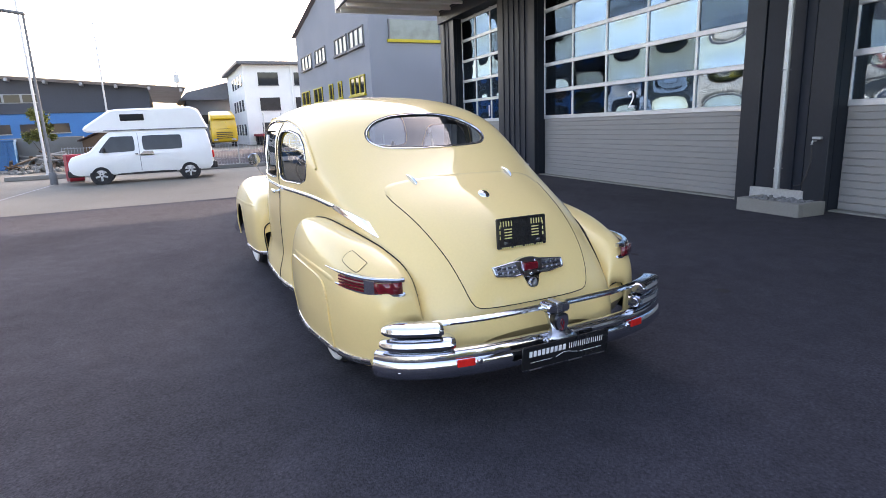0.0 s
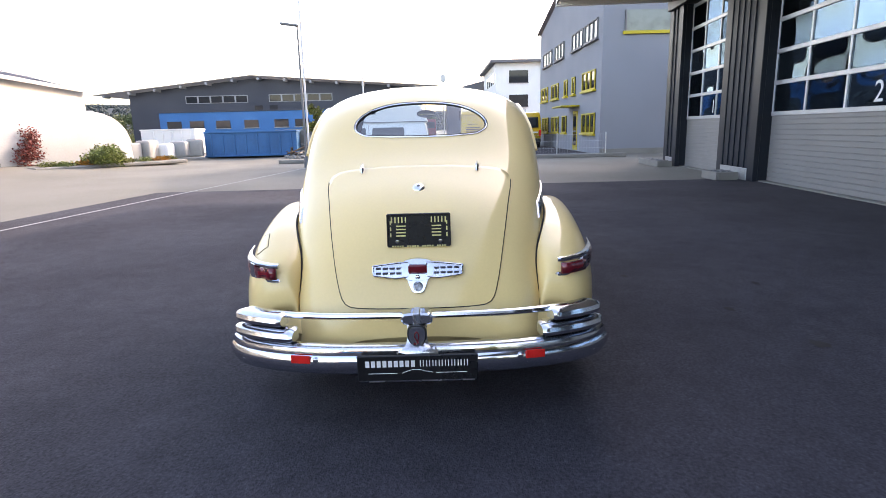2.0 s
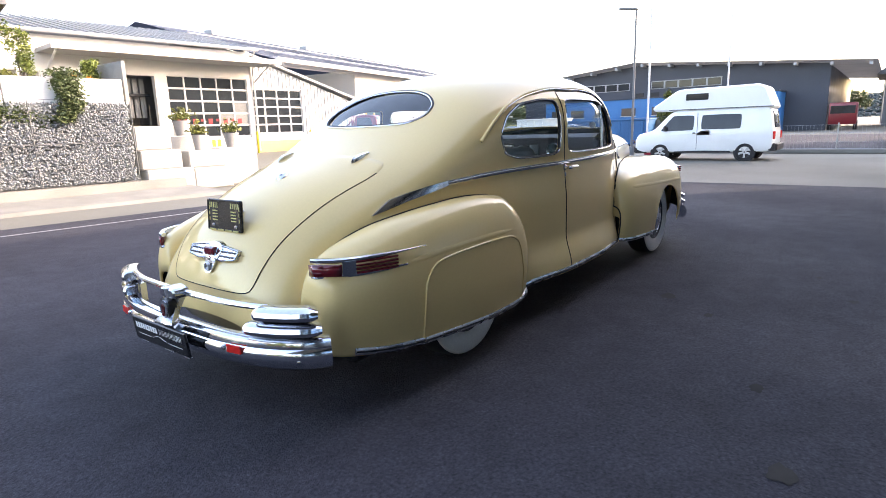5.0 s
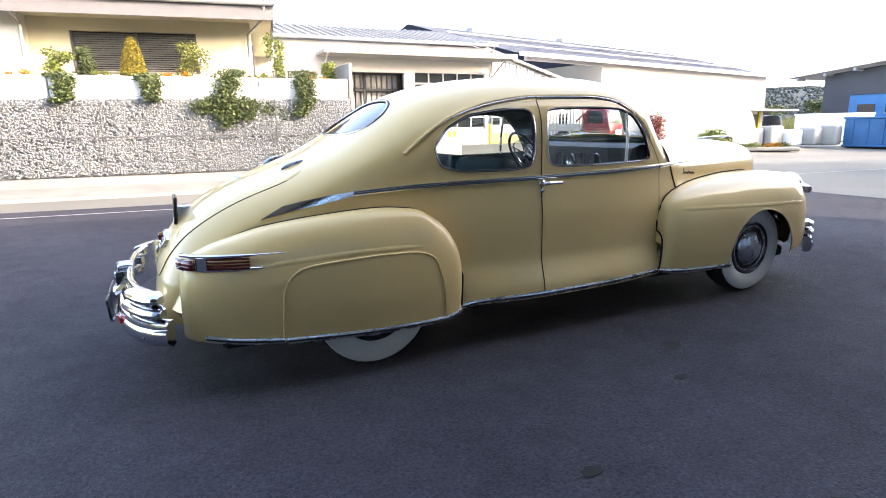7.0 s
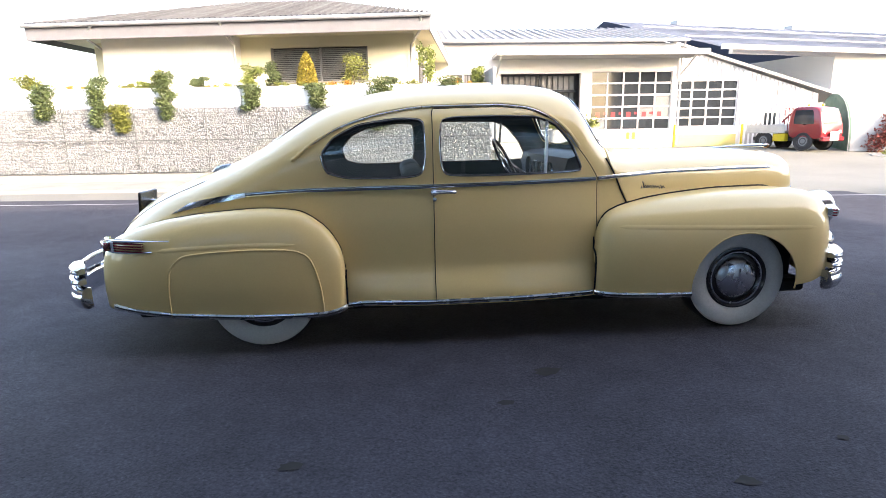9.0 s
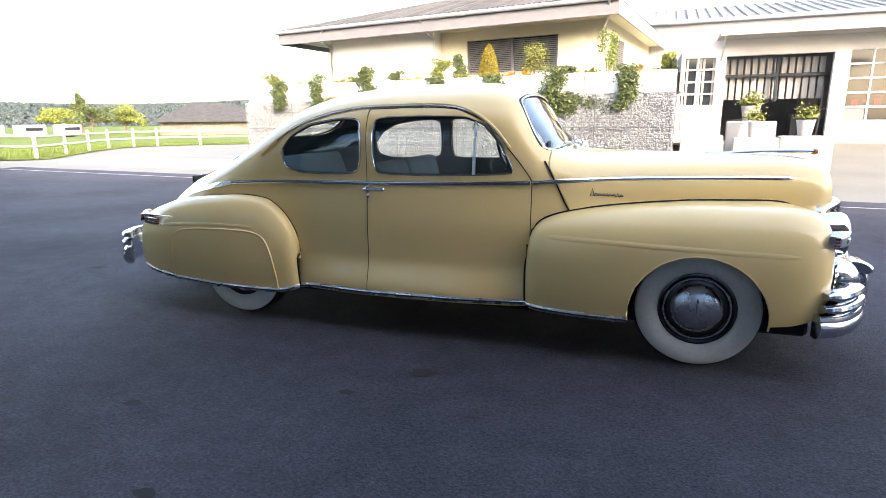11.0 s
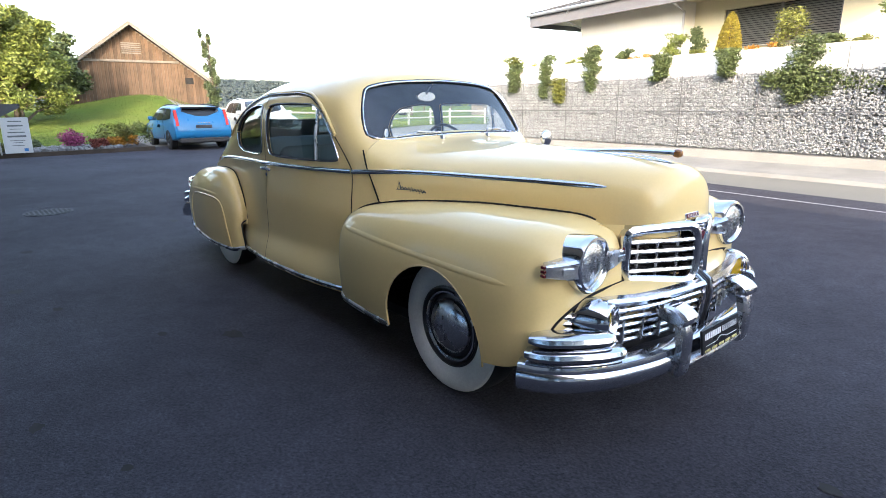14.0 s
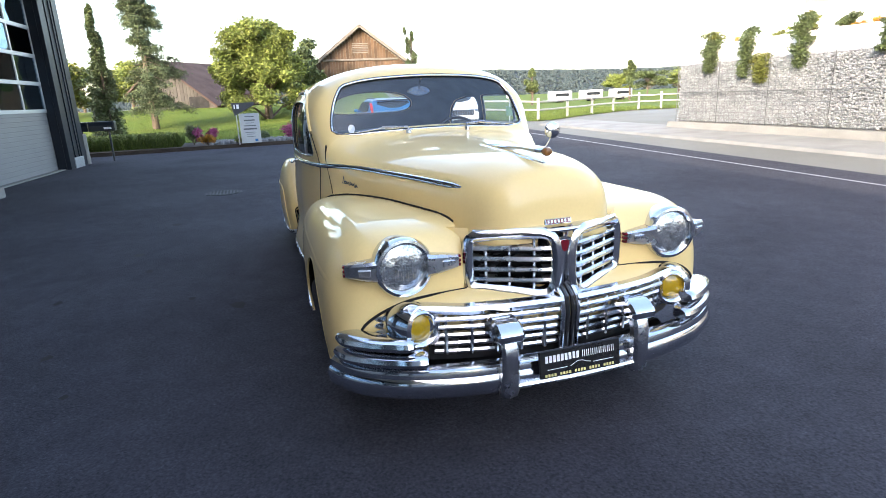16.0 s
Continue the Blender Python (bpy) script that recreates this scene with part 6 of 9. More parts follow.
for i in range(0, len(edges), 2):
    xb, xa = edges[i], edges[i + 1]
    gp("wall", box((xa, -.55, 0), (xb, -.15, GH)), M_CLAD)
    for xx in (xa, xb - .34):
        if xb - xa > .9:
            gp("post", box((xx, -.15, 0), (xx + .34, -.04, GH), .008), M_CLAD)
    # standing seams on the sheet between the posts
    if xb - xa > .9:
        gp("cladding_sheet", box((xa + .36, -.145, .1), (xb - .36, -.06, GH), .006), M_CLADS)
        b = bmesh.new()
        for xs_ in np.arange(xa + .5, xb - .4, .3):
            add_box(b, (xs_, -.06, .1), (xs_ + .03, -.035, GH))
        gp("cladding_rib", b, M_CLADS)
        gp("wall_base", box((xa + .3, -.14, 0), (xb - .3, -.02, .28), .006), M_STEEL)
gp("lintel", box((GX0, -.5, GH - .35), (GX1, .06, GH), .01), M_CLAD)
gp("wall", box((GX1 - .2, -12, 0), (GX1, -.55, GH)), M_CLADB)
gp("wall", box((GX0, -12, 0), (GX0 + .2, -.55, GH)), M_CLADB)
gp("wall", box((GX0, -12.2, 0), (GX1, -12, GH)), M_CLADB)
gp("roof", box((GX0 - .2, -12.3, GH), (GX1 + .2, .1, GH + .25), .01), M_CLADB)
gp("hall_floor", box((GX0 + .2, -12, .005), (GX1 - .2, -.55, .02)), M_CONC)

for gi, (xa, xb, cols) in enumerate(gates):
    gate = gp("gate", box((xa, -.40, .0), (xb, -.36, 1.50), .0), M_GATE, garage, "closed sectional gate, grey ribbed panel below glazed rows")
    n = 14
    for k in range(n):
        z0, z1 = .03 + 1.45 * k / n, .03 + 1.45 * (k + 1) / n - .008
        gp("gate_slat", box((xa + .01, -.365, z0), (xb - .01, -.345, z1), .006), M_GATE, gate)
    cw = (xb - xa) / cols
    rows_ = [1.50 + .655 * k for k in range(6)]
    for z in rows_:
        gp("gate_rail", box((xa, -.37, z - .045), (xb, -.325, z + .045), .008), M_GATEF, gate)
    for c in range(cols + 1):
        x_ = xa + cw * c
        gp("gate_stile", box((max(x_ - .028, xa), -.368, 1.5), (min(x_ + .028, xb), -.33, GH - .3), .006), M_GATEF, gate)
    pane = None
    for c in range(cols):
        for k in range(5):
            m_ = Matrix.Translation((xa + cw * (c + .5), -.358 + rnd.uniform(-.001, .001), rows_[k] + .3275)) @ Matrix.Rotation(rnd.uniform(-.006, .006), 4, "X") @ Matrix.Rotation(rnd.uniform(-.006, .006), 4, "Z")
            if pane is None:
                b = bmesh.new()
                grid_faces(b, [[Vector((u * (cw / 2 - .025), -.012 * (1 - u * u) * (1 - v * v), v * .285)) for v in np.linspace(-1, 1, 9)] for u in np.linspace(-1, 1, 13)])
                bmesh.ops.solidify(b, geom=b.faces[:], thickness=.006)
                bmesh.ops.recalc_face_normals(b, faces=b.faces)
                pane = gp("pane", b, M_PANE, gate)
                pane.matrix_basis = m_
            else:
                q = pane.copy()
                scene.collection.objects.link(q)
                q.matrix_basis = m_
    gp("threshold", box((xa - .1, -.4, .0), (xb + .1, -.17, .025), .005), M_CONC, gate)

# gate numerals on the glass
for txt, xx in (("1", 11.08), ("2", 4.36)):
    cu = bpy.data.curves.new("numeral", "FONT")
    cu.body, cu.size, cu.extrude, cu.align_x, cu.align_y = txt, .50, .002, "CENTER", "CENTER"
    tmp = new("tmp", cu)
    bpy.context.view_layer.update()
    me = bpy.data.meshes.new_from_object(tmp.evaluated_get(bpy.context.evaluated_depsgraph_get()))
    bpy.data.objects.remove(tmp)
    me.materials.append(M_WHITE)
    nb_ = new("numeral", me)
    nb_.parent = garage
    nb_.matrix_basis = pose(xx, -.335, 1.76, 90, 0, 180)
    nb_["label"] = "white gate numeral on the glass"

# canopy over the forecourt
canopy = thing("canopy", "deep flat roof canopy with a pale slatted soffit", "canopy", Gm)
b = bmesh.new()
pl = [(GX0 - 2.2, .05), (GX1 + .2, .05), (GX1 + .2, 3.6), (8.5, 3.8), (GX0 - 2.2, 4.2)]
depth = lambda x: 3.72 - .2 * max(0, (x - 8.5) / (GX1 + .2 - 8.5))
lo = [b.verts.new((p[0], p[1], 5.27)) for p in pl]
hi = [b.verts.new((p[0], p[1], 5.62)) for p in pl]
b.faces.new(lo[::-1])
b.faces.new(hi)
for i in range(5):
    j = (i + 1) % 5
    b.faces.new((lo[i], lo[j], hi[j], hi[i]))
bmesh.ops.recalc_face_normals(b, faces=b.faces)
part("roof_slab", b, M_CLADB, canopy, smooth=False)
for k in range(32):
    xx = GX0 - 2.0 + k * 1.0
    if xx < GX1 - .0:
        part("soffit_beam", box((xx, .06, 5.12), (xx + .10, depth(xx + .1), 5.255), .006), M_SOFFIT, canopy)
part("soffit_board", box((GX0 - 2.1, .06, 5.255), (GX1 + .1, 3.55, 5.268)), M_SOFFIT, canopy)
part("fascia", box((GX1 + .2, .05, 5.2), (GX1 + .28, 3.6, 5.64), .006), M_SOFFIT, canopy)

# downpipe, socket and cable on the pier, concrete plinths with pebbles
pipe = thing("downpipe", "pale grey rain downpipe on the dark pier", "pipe", Gm)
part("pipe", tube([(.52, .10, .30), (.52, .10, 3.2), (.46, .10, 5.0)], .045, 10), M_STEEL, pipe)
for z in (.6, 2.0, 3.6):
    part("pipe_clip", tube([(.52 + .055 * math.cos(a_), .10 + .055 * math.sin(a_), z) for a_ in np.linspace(0, 2 * math.pi, 12, endpoint=False)], .008, 5, closed=True), M_STEEL, pipe)
tap = thing("wall_tap", "metal wall tap with hanging black hose", "tap", Gm)
part("tap", joined(box((-.02, -.06, 1.02), (.10, .02, 1.06), .008), tube([(.05, 0, 1.0), (.05, .06, 1.0), (.05, .08, .95)], .014, 8)), M_STEEL, tap)
part("hose", tube(spline([(.05, .08, .95), (.02, .10, .75), (.06, .12, .52), (.14, .12, .38), (.25, .10, .36)], 20), .012, 6), M_RUBBER, tap)
for (xa, xb, d) in ((-.25, .75, .62), (8.2, 9.1, .60), (12.9, 15.1, .55), (-7.9, -6.6, .5)):
    pl_ = thing("plinth", "low concrete plinth filled with grey pebbles", "plinth", Gm, group="plinths")
    for lo_, hi_ in (((xa, d - .08, 0), (xb, d, .19)), ((xa, .10, 0), (xa + .08, d - .08, .19)), ((xb - .08, .10, 0), (xb, d - .08, .19))):
        part("edge_stone", box(lo_, hi_, .008), M_CONC, pl_)
    pe = new("pebbles", stone_mesh(130, lambda i, r: (r.uniform(xa + .1, xb - .1), r.uniform(.12, d - .1), .15 + r.uniform(-.02, .03)), .035, 11))
    pe.data.materials.append(M_PEB)
    pe.parent = pl_
    pe["kind"] = "stuff"

# mailbox by the far corner
mb = thing("mailbox", "dark metal mailbox on two posts beside the garage", "mailbox", Matrix.Translation((-14.8, -5.45, 0)))
for y0, y1, dx in ((-.60, -.22, -.12), (-.18, .50, 0)):
    part("box", box((-.16 + dx, y0, .88), (.16 + dx, y1, 1.15), .015), M_CLADB, mb)
    part("flap", box((.16 + dx, y0 + .03, 1.03), (.17 + dx, y1 - .03, 1.12), .004), M_CLAD, mb)
for y in (-.4, .3):
    part("post", tube([(-.05, y, 0), (-.05, y, .9)], .03, 8), M_CLADB, mb)
part("name_tag", box((.17, .22, .93), (.175, .42, .99), .002), M_WHITE, mb, "blank pale tag")
solo("bollard", lathed([(0, .0), (.14, .0), (.14, .80), (.12, .84), (0, .84)], 20, Matrix.Translation((-14.2, -5.75, 0)) @ Matrix.Rotation(radians(90), 4, "X")), M_CONC, "grey concrete bollard beside the mailbox", "bollard")

# ---- workshop across the street ----
M_PALEY = pbr("pale_yellow_gate", (0.40, 0.35, 0.13), 0.5, var=0.06)
Wm = Matrix.Translation((10.2, 21.5, .45)) @ Matrix.Rotation(radians(-2.0), 4, "Z")
shop = thing("workshop_building", "white workshop with an open bay, glazed gates and metal canopy", "building", Wm)


def wp(name, bm_, mat_, parent=None, label="", **k):
    return part(name, bm_, mat_, parent or shop, label, **k)


fw = wp("wall", box((-9.0, 0, 0), (2.15, .25, 4.6)), M_SIDING)
carve(fw, [box((-6.0, -.3, 0), (-2.35, .6, 3.35)), box((-1.85, -.3, .75), (1.88, .6, 3.42)), box((-8.35, -.3, 1.45), (-6.35, .6, 3.35))])
wp("wall", box((-9.0, .25, 0), (-8.8, 12, 4.6)), M_SIDING)
wp("wall", box((1.95, .25, 0), (2.15, 12, 4.6)), M_SIDING)
wp("back_wall", box((-8.8, 7.8, 0), (1.95, 8, 4.5)), M_SHOPIN)
wp("shop_floor", box((-8.8, .25, -.1), (1.95, 7.8, .02)), M_CONC)
b = bmesh.new()
grid_faces(b, [[Vector((x, y, z)) for y, z in ((-.35, 4.72), (6.0, 6.2), (12.3, 4.72))] for x in (-9.3, 2.3)])
bmesh.ops.solidify(b, geom=b.faces[:], thickness=.12)
bmesh.ops.recalc_face_normals(b, faces=b.faces)
sr = wp("roof", b, M_ROOFW, smooth=False)
for k in range(28):
    xx = -9.2 + .42 * k
    wp("roof_seam", box((xx, -.35, 0), (xx + .04, 6.5, .05), 0, Matrix.Translation((0, 0, 4.81)) @ Matrix.Rotation(math.atan(1.48 / 6.35), 4, "X")), M_ROOFW, sr)
gable = prism([(.25, 4.55), (11.8, 4.55), (6.0, 6.1)], "x", 1.95, 2.15)
wp("gable", gable, M_SIDING)
wp("shop_canopy", box((-6.4, -1.7, 3.95), (2.65, .0, 4.10), .01), M_ROOFW)
wp("canopy_edge", box((-6.4, -1.74, 3.93), (2.65, -1.70, 4.14), .004), M_GUTTER)
for xx in (-6.2, 2.2):
    wp("canopy_brace", tube([(xx, -1.5, 3.93), (xx, -.02, 3.2)], .04, 6), M_STEEL)
wp("gutter", tube([(-9.3, -.42, 4.68), (2.35, -.42, 4.68)], .07, 8), M_GUTTER)
wp("downpipe", tube([(2.2, -.40, 4.65), (2.2, -.1, 4.3), (2.2, -.08, .1)], .05, 8), M_GUTTER)
wp("bollard", tube([(1.98, -.3, 0), (1.98, -.3, 1.0)], .05, 8), M_YELLOW)
# glazed gate
g1 = wp("glazed_gate", box((-1.85, .10, 0.0), (1.88, .14, .80)), M_SIDING, shop, "white gate with rows of dark panes")
for k in range(6):
    wp("gate_rail", box((-1.85, .05, .78 + .52 * k), (1.88, .12, .85 + .52 * k), .006), M_SIDING, g1)
for k in range(6):
    wp("gate_stile", box((-1.87 + .742 * k, .055, .8), (-1.81 + .742 * k, .115, 3.42), .006), M_SIDING, g1)
for i in range(5):
    for j in range(5):
        wp("pane", box((-1.80 + .742 * i, .09, .86 + .52 * j), (-1.14 + .742 * i, .095, 1.29 + .52 * j)), M_DARKGLASS if rnd.random() < .75 else M_SHOPIN, g1)
wn = wp("shop_window", box((-8.35, .16, 1.45), (-6.35, .20, 3.35)), M_DARKGLASS, shop, "wide window with pale bars and curtains")
for k in range(5):
    wp("window_bar", box((-8.35, .06, 1.42 + .475 * k), (-6.35, .13, 1.49 + .475 * k), .006), M_SIDING, wn)
for k in range(4):
    wp("window_bar", box((-8.38 + .667 * k, .062, 1.45), (-8.31 + .667 * k, .128, 3.35), .006), M_SIDING, wn)
for k in range(16):
    if k % 5 < 3:
        wp("curtain_fold", box((-8.3 + .122 * k, .135, 1.5), (-8.21 + .122 * k, .155, 3.3), .008), M_GATE, wn)
b = bmesh.new()
for k in range(9):
    add_box(b, (-1.6 + .36 * k, .080, 1.40 + .1 * (k % 2)), (-1.40 + .36 * k, .088, 1.62), 0)
wp("stored_goods", b, M_RPAINT, g1, "red goods behind the panes")
b = joined(box((-.16, -.004, .38), (.02, .0, .70)), box((.10, -.004, .38), (.28, .0, .70)))
wp("number_bars", b, M_YELLOW, shop, "yellow painted bars on the wall")
# open bay: corrugated sheet gate pulled half way, shelf inside
for k in range(14):
    wp("bay_sheet", box((-6.0 + .26 * k, .9, 1.7), (-5.80 + .26 * k, .96, 3.3), .01), M_GATE, shop)
wp("bay_beam", box((-6.0, .6, 2.55), (-2.35, .7, 2.67), .01), M_CLAD)
wp("bay_beam", box((-4.15, .6, 1.6), (-4.03, .7, 3.35), .01), M_CLAD)
for k, (x0, h_) in enumerate(((-5.6, .9), (-4.9, 1.3), (-3.2, 1.1), (-2.9, 1.9))):
    solo("crate", box((x0, 2.0, .02), (x0 + .6, 2.8, h_), .02), M_BARNG if k % 2 else M_PLASTIC, "stacked workshop crate inside the open bay", "crate", "crates", m=Wm)
solo("ladder", joined(*[tube([(-2.55 + .0 * i, .35 + .05 * i, .02), (-2.45, .55, 2.2)], .025, 6) for i in (0, 5)], *[tube([(-2.55 + .1 * q, .35 + .2 * q, .02 + 2.18 * q), (-2.55 + .1 * q, .60 - .05 * q, .02 + 2.18 * q)], .015, 5) for q in np.linspace(.1, .9, 8)]), M_BARNG, "wooden ladder leaning in the open bay", "ladder", m=Wm)

# ribbed gable building next door
b2 = thing("ribbed_hall", "white ribbed metal hall with a glazed gate and sloping roof", "building", Wm)
fw = part("wall", prism([(2.15, 0), (9.2, 0), (9.2, 2.35), (2.15, 4.55)], "y", .5, .7), M_SIDING, b2, smooth=False)
carve(fw, [box((2.35, .3, .85), (5.3, .9, 3.05))])
for k in range(32):
    xx = 2.25 + .215 * k
    top = 4.5 - (xx - 2.15) * .312
    lo_ = 3.1 if 2.3 < xx < 5.35 else .05
    part("wall_rib", box((xx, .455, lo_), (xx + .09, .50, top), .006), M_SIDING, b2)
gt = part("glazed_gate", box((2.35, .58, 0), (5.3, .62, .90)), M_SIDING, b2, "gate with rows of dark panes")
for i in range(4):
    for j in range(5):
        part("pane", box((2.40 + .735 * i, .60, .95 + .42 * j), (3.05 + .735 * i, .605, 1.30 + .42 * j)), M_DARKGLASS, gt)
for k in range(6):
    part("gate_rail", box((2.35, .56, .88 + .42 * k), (5.3, .63, .95 + .42 * k), .005), M_SIDING, gt)
for k in range(5):
    part("gate_stile", box((2.35 + .725 * k, .562, .9), (2.42 + .725 * k, .628, 3.05), .005), M_SIDING, gt)
part("gate_base", box((2.35, .40, .0), (5.3, .57, .55), .01), M_PALEY, b2)
part("roof_edge", prism([(2.0, 4.72), (2.0, 4.60), (10.8, 2.0), (10.8, 2.12)], "y", .2, 8.0), M_ROOFW, b2, smooth=False)
part("side_door", box((5.75, .47, .05), (6.75, .52, 2.0), .008), M_GATE, b2)
part("side_window", box((6.6, .46, .6), (7.3, .52, 1.5), .008), M_DARKGLASS, b2)
part("bollard", tube([(5.45, .2, 0), (5.45, .2, 1.0)], .05, 8), M_YELLOW, b2)

# large hall with solar roof
hall = thing("solar_hall", "long white hall with a blue solar roof and open loading bay", "building", Matrix.Translation((17.0, 25.0, .3)) @ Matrix.Rotation(radians(11.5), 4, "Z"))
L_ = 30.5
fw = part("wall", box((0, 0, 0), (L_, .3, 5.0)), M_SIDING, hall, smooth=False)
carve(fw, [box((-1, -.5, 2.9), (6.9, .8, 4.75)), box((20.5, -.4, .2), (29.6, .8, 1.7))])
part("bay_back", box((0, 6.0, 2.5), (12, 6.2, 5)), M_SIDING, hall)
part("bay_side", box((6.9, .3, 2.5), (7.1, 6, 5)), M_SIDING, hall)
part("bay_floor", box((0, .3, 2.6), (7, 6, 2.8)), M_CONC, hall)
part("wall", box((L_ - .3, .3, 0), (L_, 20, 5.0)), M_SIDING, hall)
b = bmesh.new()
grid_faces(b, [[Vector((x, y, z)) for y, z in ((-.8, 4.95), (10, 8.0), (21, 4.95))] for x in np.linspace(-1.5, L_ + .4, 9)])
bmesh.ops.solidify(b, geom=b.faces[:], thickness=.15)
bmesh.ops.recalc_face_normals(b, faces=b.faces)
rf = part("roof", b, M_SOLAR, hall, smooth=False)
sl = math.atan(3.05 / 10.8)
for r_ in range(2):
    part("roof_rail", box((-1.5, 2.6 + 4 * r_, .10), (L_ + .4, 2.8 + 4 * r_, .15), 0, Matrix.Translation((0, -.8, 5.0)) @ Matrix.Rotation(sl, 4, "X")), M_ROOFW, rf)
part("eave", box((-1.5, -.95, 4.82), (L_ + .4, -.8, 5.05), .01), M_SIDING, hall)
part("loading_canopy", box((19.5, -2.2, 1.95), (L_ + 2.0, 0, 2.1), .01), M_GUTTER, hall)
for xx in (20.3, 24.8, 29.4):
    part("column", box((xx, -.12, 0), (xx + .35, .0, 1.95), .01), M_YELLOW, hall)
part("bay_gate", box((20.5, .35, .2), (29.6, .4, 1.7)), M_LEAFD, hall)
for xx in (4, 14):
    part("roof_vent", box((xx, 9.6, 7.9), (xx + .6, 10.4, 8.25), .03), M_ROOFW, hall)

# arched tarpaulin shelter
tun = thing("arched_shelter", "arched pale grey tarpaulin shelter with green end", "shelter", Matrix.Translation((18.2, 19.2, .3)) @ Matrix.Rotation(radians(-22), 4, "Z"))
arc = [(2.3 * math.cos(a_), 2.35 * math.sin(a_) ** .8) for a_ in np.linspace(0, math.pi, 21)]
b = bmesh.new()
ln = np.linspace(0, 5.4, 12)
grid_faces(b, [[Vector((x, y, z + .03 * math.sin(x * 7) * (z > .4))) for y, z in arc] for x in ln])
# rounded far end
grid_faces(b, [[Vector((5.4 + 1.9 * math.sin(q), y * math.cos(q), z * (math.cos(q) ** .5 if q < 1.57 else 0))) for y, z in arc] for q in np.linspace(0, 1.5, 9)])
bmesh.ops.recalc_face_normals(b, faces=b.faces)
part("cover", b, M_TENT, tun)
part("end_cover", prism([(y, z) for y, z in arc], "x", .02, .08), M_TENTG, tun)
# planted bed in front
bush("bush", "round dense green bush in the street bed", "bush", [(19.4 + .5 * math.cos(k), 14.0 + .4 * math.sin(k * 2), .55 + .15 * math.sin(k), .5, .5, .42) for k in range(6)], 3600, .06, M_LEAF, True, seed=131, base=(19.4, 14.0, .05))
bush("red_bush", "dark red-leaved bush beside the truck", "bush", [(18.6 + .4 * math.cos(k), 16.9 + .4 * math.sin(k * 2), 1.0 + .45 * math.sin(k * 1.7), .45, .45, .5) for k in range(7)], 4200, .06, M_LEAFR, True, seed=132, base=(18.6, 16.9, .2))
for i, (x, y) in enumerate(((17.9, 15.4), (18.3, 14.9), (18.8, 14.5), (20.2, 13.6), (20.9, 13.2), (21.6, 12.9), (22.2, 12.7))):
    bush("bed_plant", "low flowering plants in the street bed", "plant", [(x + rnd.uniform(-.3, .3), y + rnd.uniform(-.2, .2), .28, .28, .25, .18) for _ in range(5)], 520, .045, (M_LEAFY, M_LEAF, M_ORANGE)[i % 3], False, "plants in the street bed", 140 + i)
b = bmesh.new()
add_box(b, (-3.2, -.6, 0), (3.2, .6, .16), .04, Matrix.Translation((19.9, 14.1, ground_z(19.9, 14.1) - .02)) @ Matrix.Rotation(radians(-34), 4, "Z"))
solo("bed_kerb", b, M_CONC, "concrete-edged planting bed at the street", "kerb", kind="structure")
# bags and pallets by the hall
for i in range(6):
    m_ = Matrix.Translation((23.0 + i * .75, 15.8 - i * .5, ground_z(23, 15.5))) @ Matrix.Rotation(radians(-30 + 9 * i), 4, "Z")
    solo("bulk_bag", box((-.4, -.4, 0), (.4, .4, .75 + .1 * (i % 3)), .12, m_, 3), (M_RENDERW, M_TENT, M_CONC2)[i % 3], "filled bulk bag standing beside the hall", "bag", "bulk bags")

# stacked concrete blocks and pots at the end of the gabions
for i, (x, y, z, w, d, h) in enumerate(((2.15, 10.95, 0, 1.1, .7, .56), (2.1, 11.05, .56, .95, .6, .45), (2.05, 11.1, 1.01, .8, .6, .55), (3.3, 10.95, 0, 1.0, .7, .53), (3.3, 11.15, .53, .95, .6, .42),
                                        (4.35, 11.5, 0, 1.1, .6, .98), (3.2, 11.9, 0, 1.1, .6, 1.33))):
    solo("concrete_block", box((0, 0, 0), (w, d, h), .025, Matrix.Translation((x, y, z)) @ Matrix.Rotation(radians(-6 + rnd.uniform(-2, 2)), 4, "Z")), M_CONC2, "rough pale concrete block in a stacked wall", "block", "concrete blocks")
for i, (x, y, z, r) in enumerate(((3.75, 12.15, 1.33, .22), (4.9, 11.75, .98, .20), (3.75, 11.4, .95, .15))):
    pot = solo("flower_pot", lathed([(0, 0), (r * .7, 0), (r, .35), (r * 1.05, .38), (r * .9, .38), (r * .85, .3), (0, .3)], 20, Matrix.Translation((x, y, z)) @ Matrix.Rotation(radians(90), 4, "X")), M_TERRA, "round grey stone pot with plants", "pot", "pots")
    lv = new("leaves", leaf_mesh(260, lambda r_, x=x, y=y, z=z, r=r: (x + r_.gauss(0, r * .6), y + r_.gauss(0, r * .6), z + .42 + abs(r_.gauss(0, .12))), .05, 170 + i))
    lv.data.materials.append(M_LEAFY)
    lv.parent = pot
fenceend = solo("privacy_screen", box((2.0, 11.15, 2.05), (2.08, 13.4, 3.0), .01), M_FENCEW, "pale upright privacy screen at the terrace edge", "screen")

# ---- dark hall with blue offices, far along the street ----
dh = thing("dark_hall", "dark blue clad industrial hall with low gable roof", "building")
part("front_wall", prism([(2.5, 0), (35.0, 0), (35.0, 6.1), (20.6, 7.5), (4.0, 6.3), (2.5, 6.15)], "x", 62, 62.4), M_NAVY, dh, smooth=False)
part("side_wall", box((62.4, 34.6, 0), (95, 35, 6.0)), M_NAVY, dh)
part("side_wall", box((62.4, 2.5, 0), (95, 2.9, 6.0)), M_NAVY, dh)
b = bmesh.new()
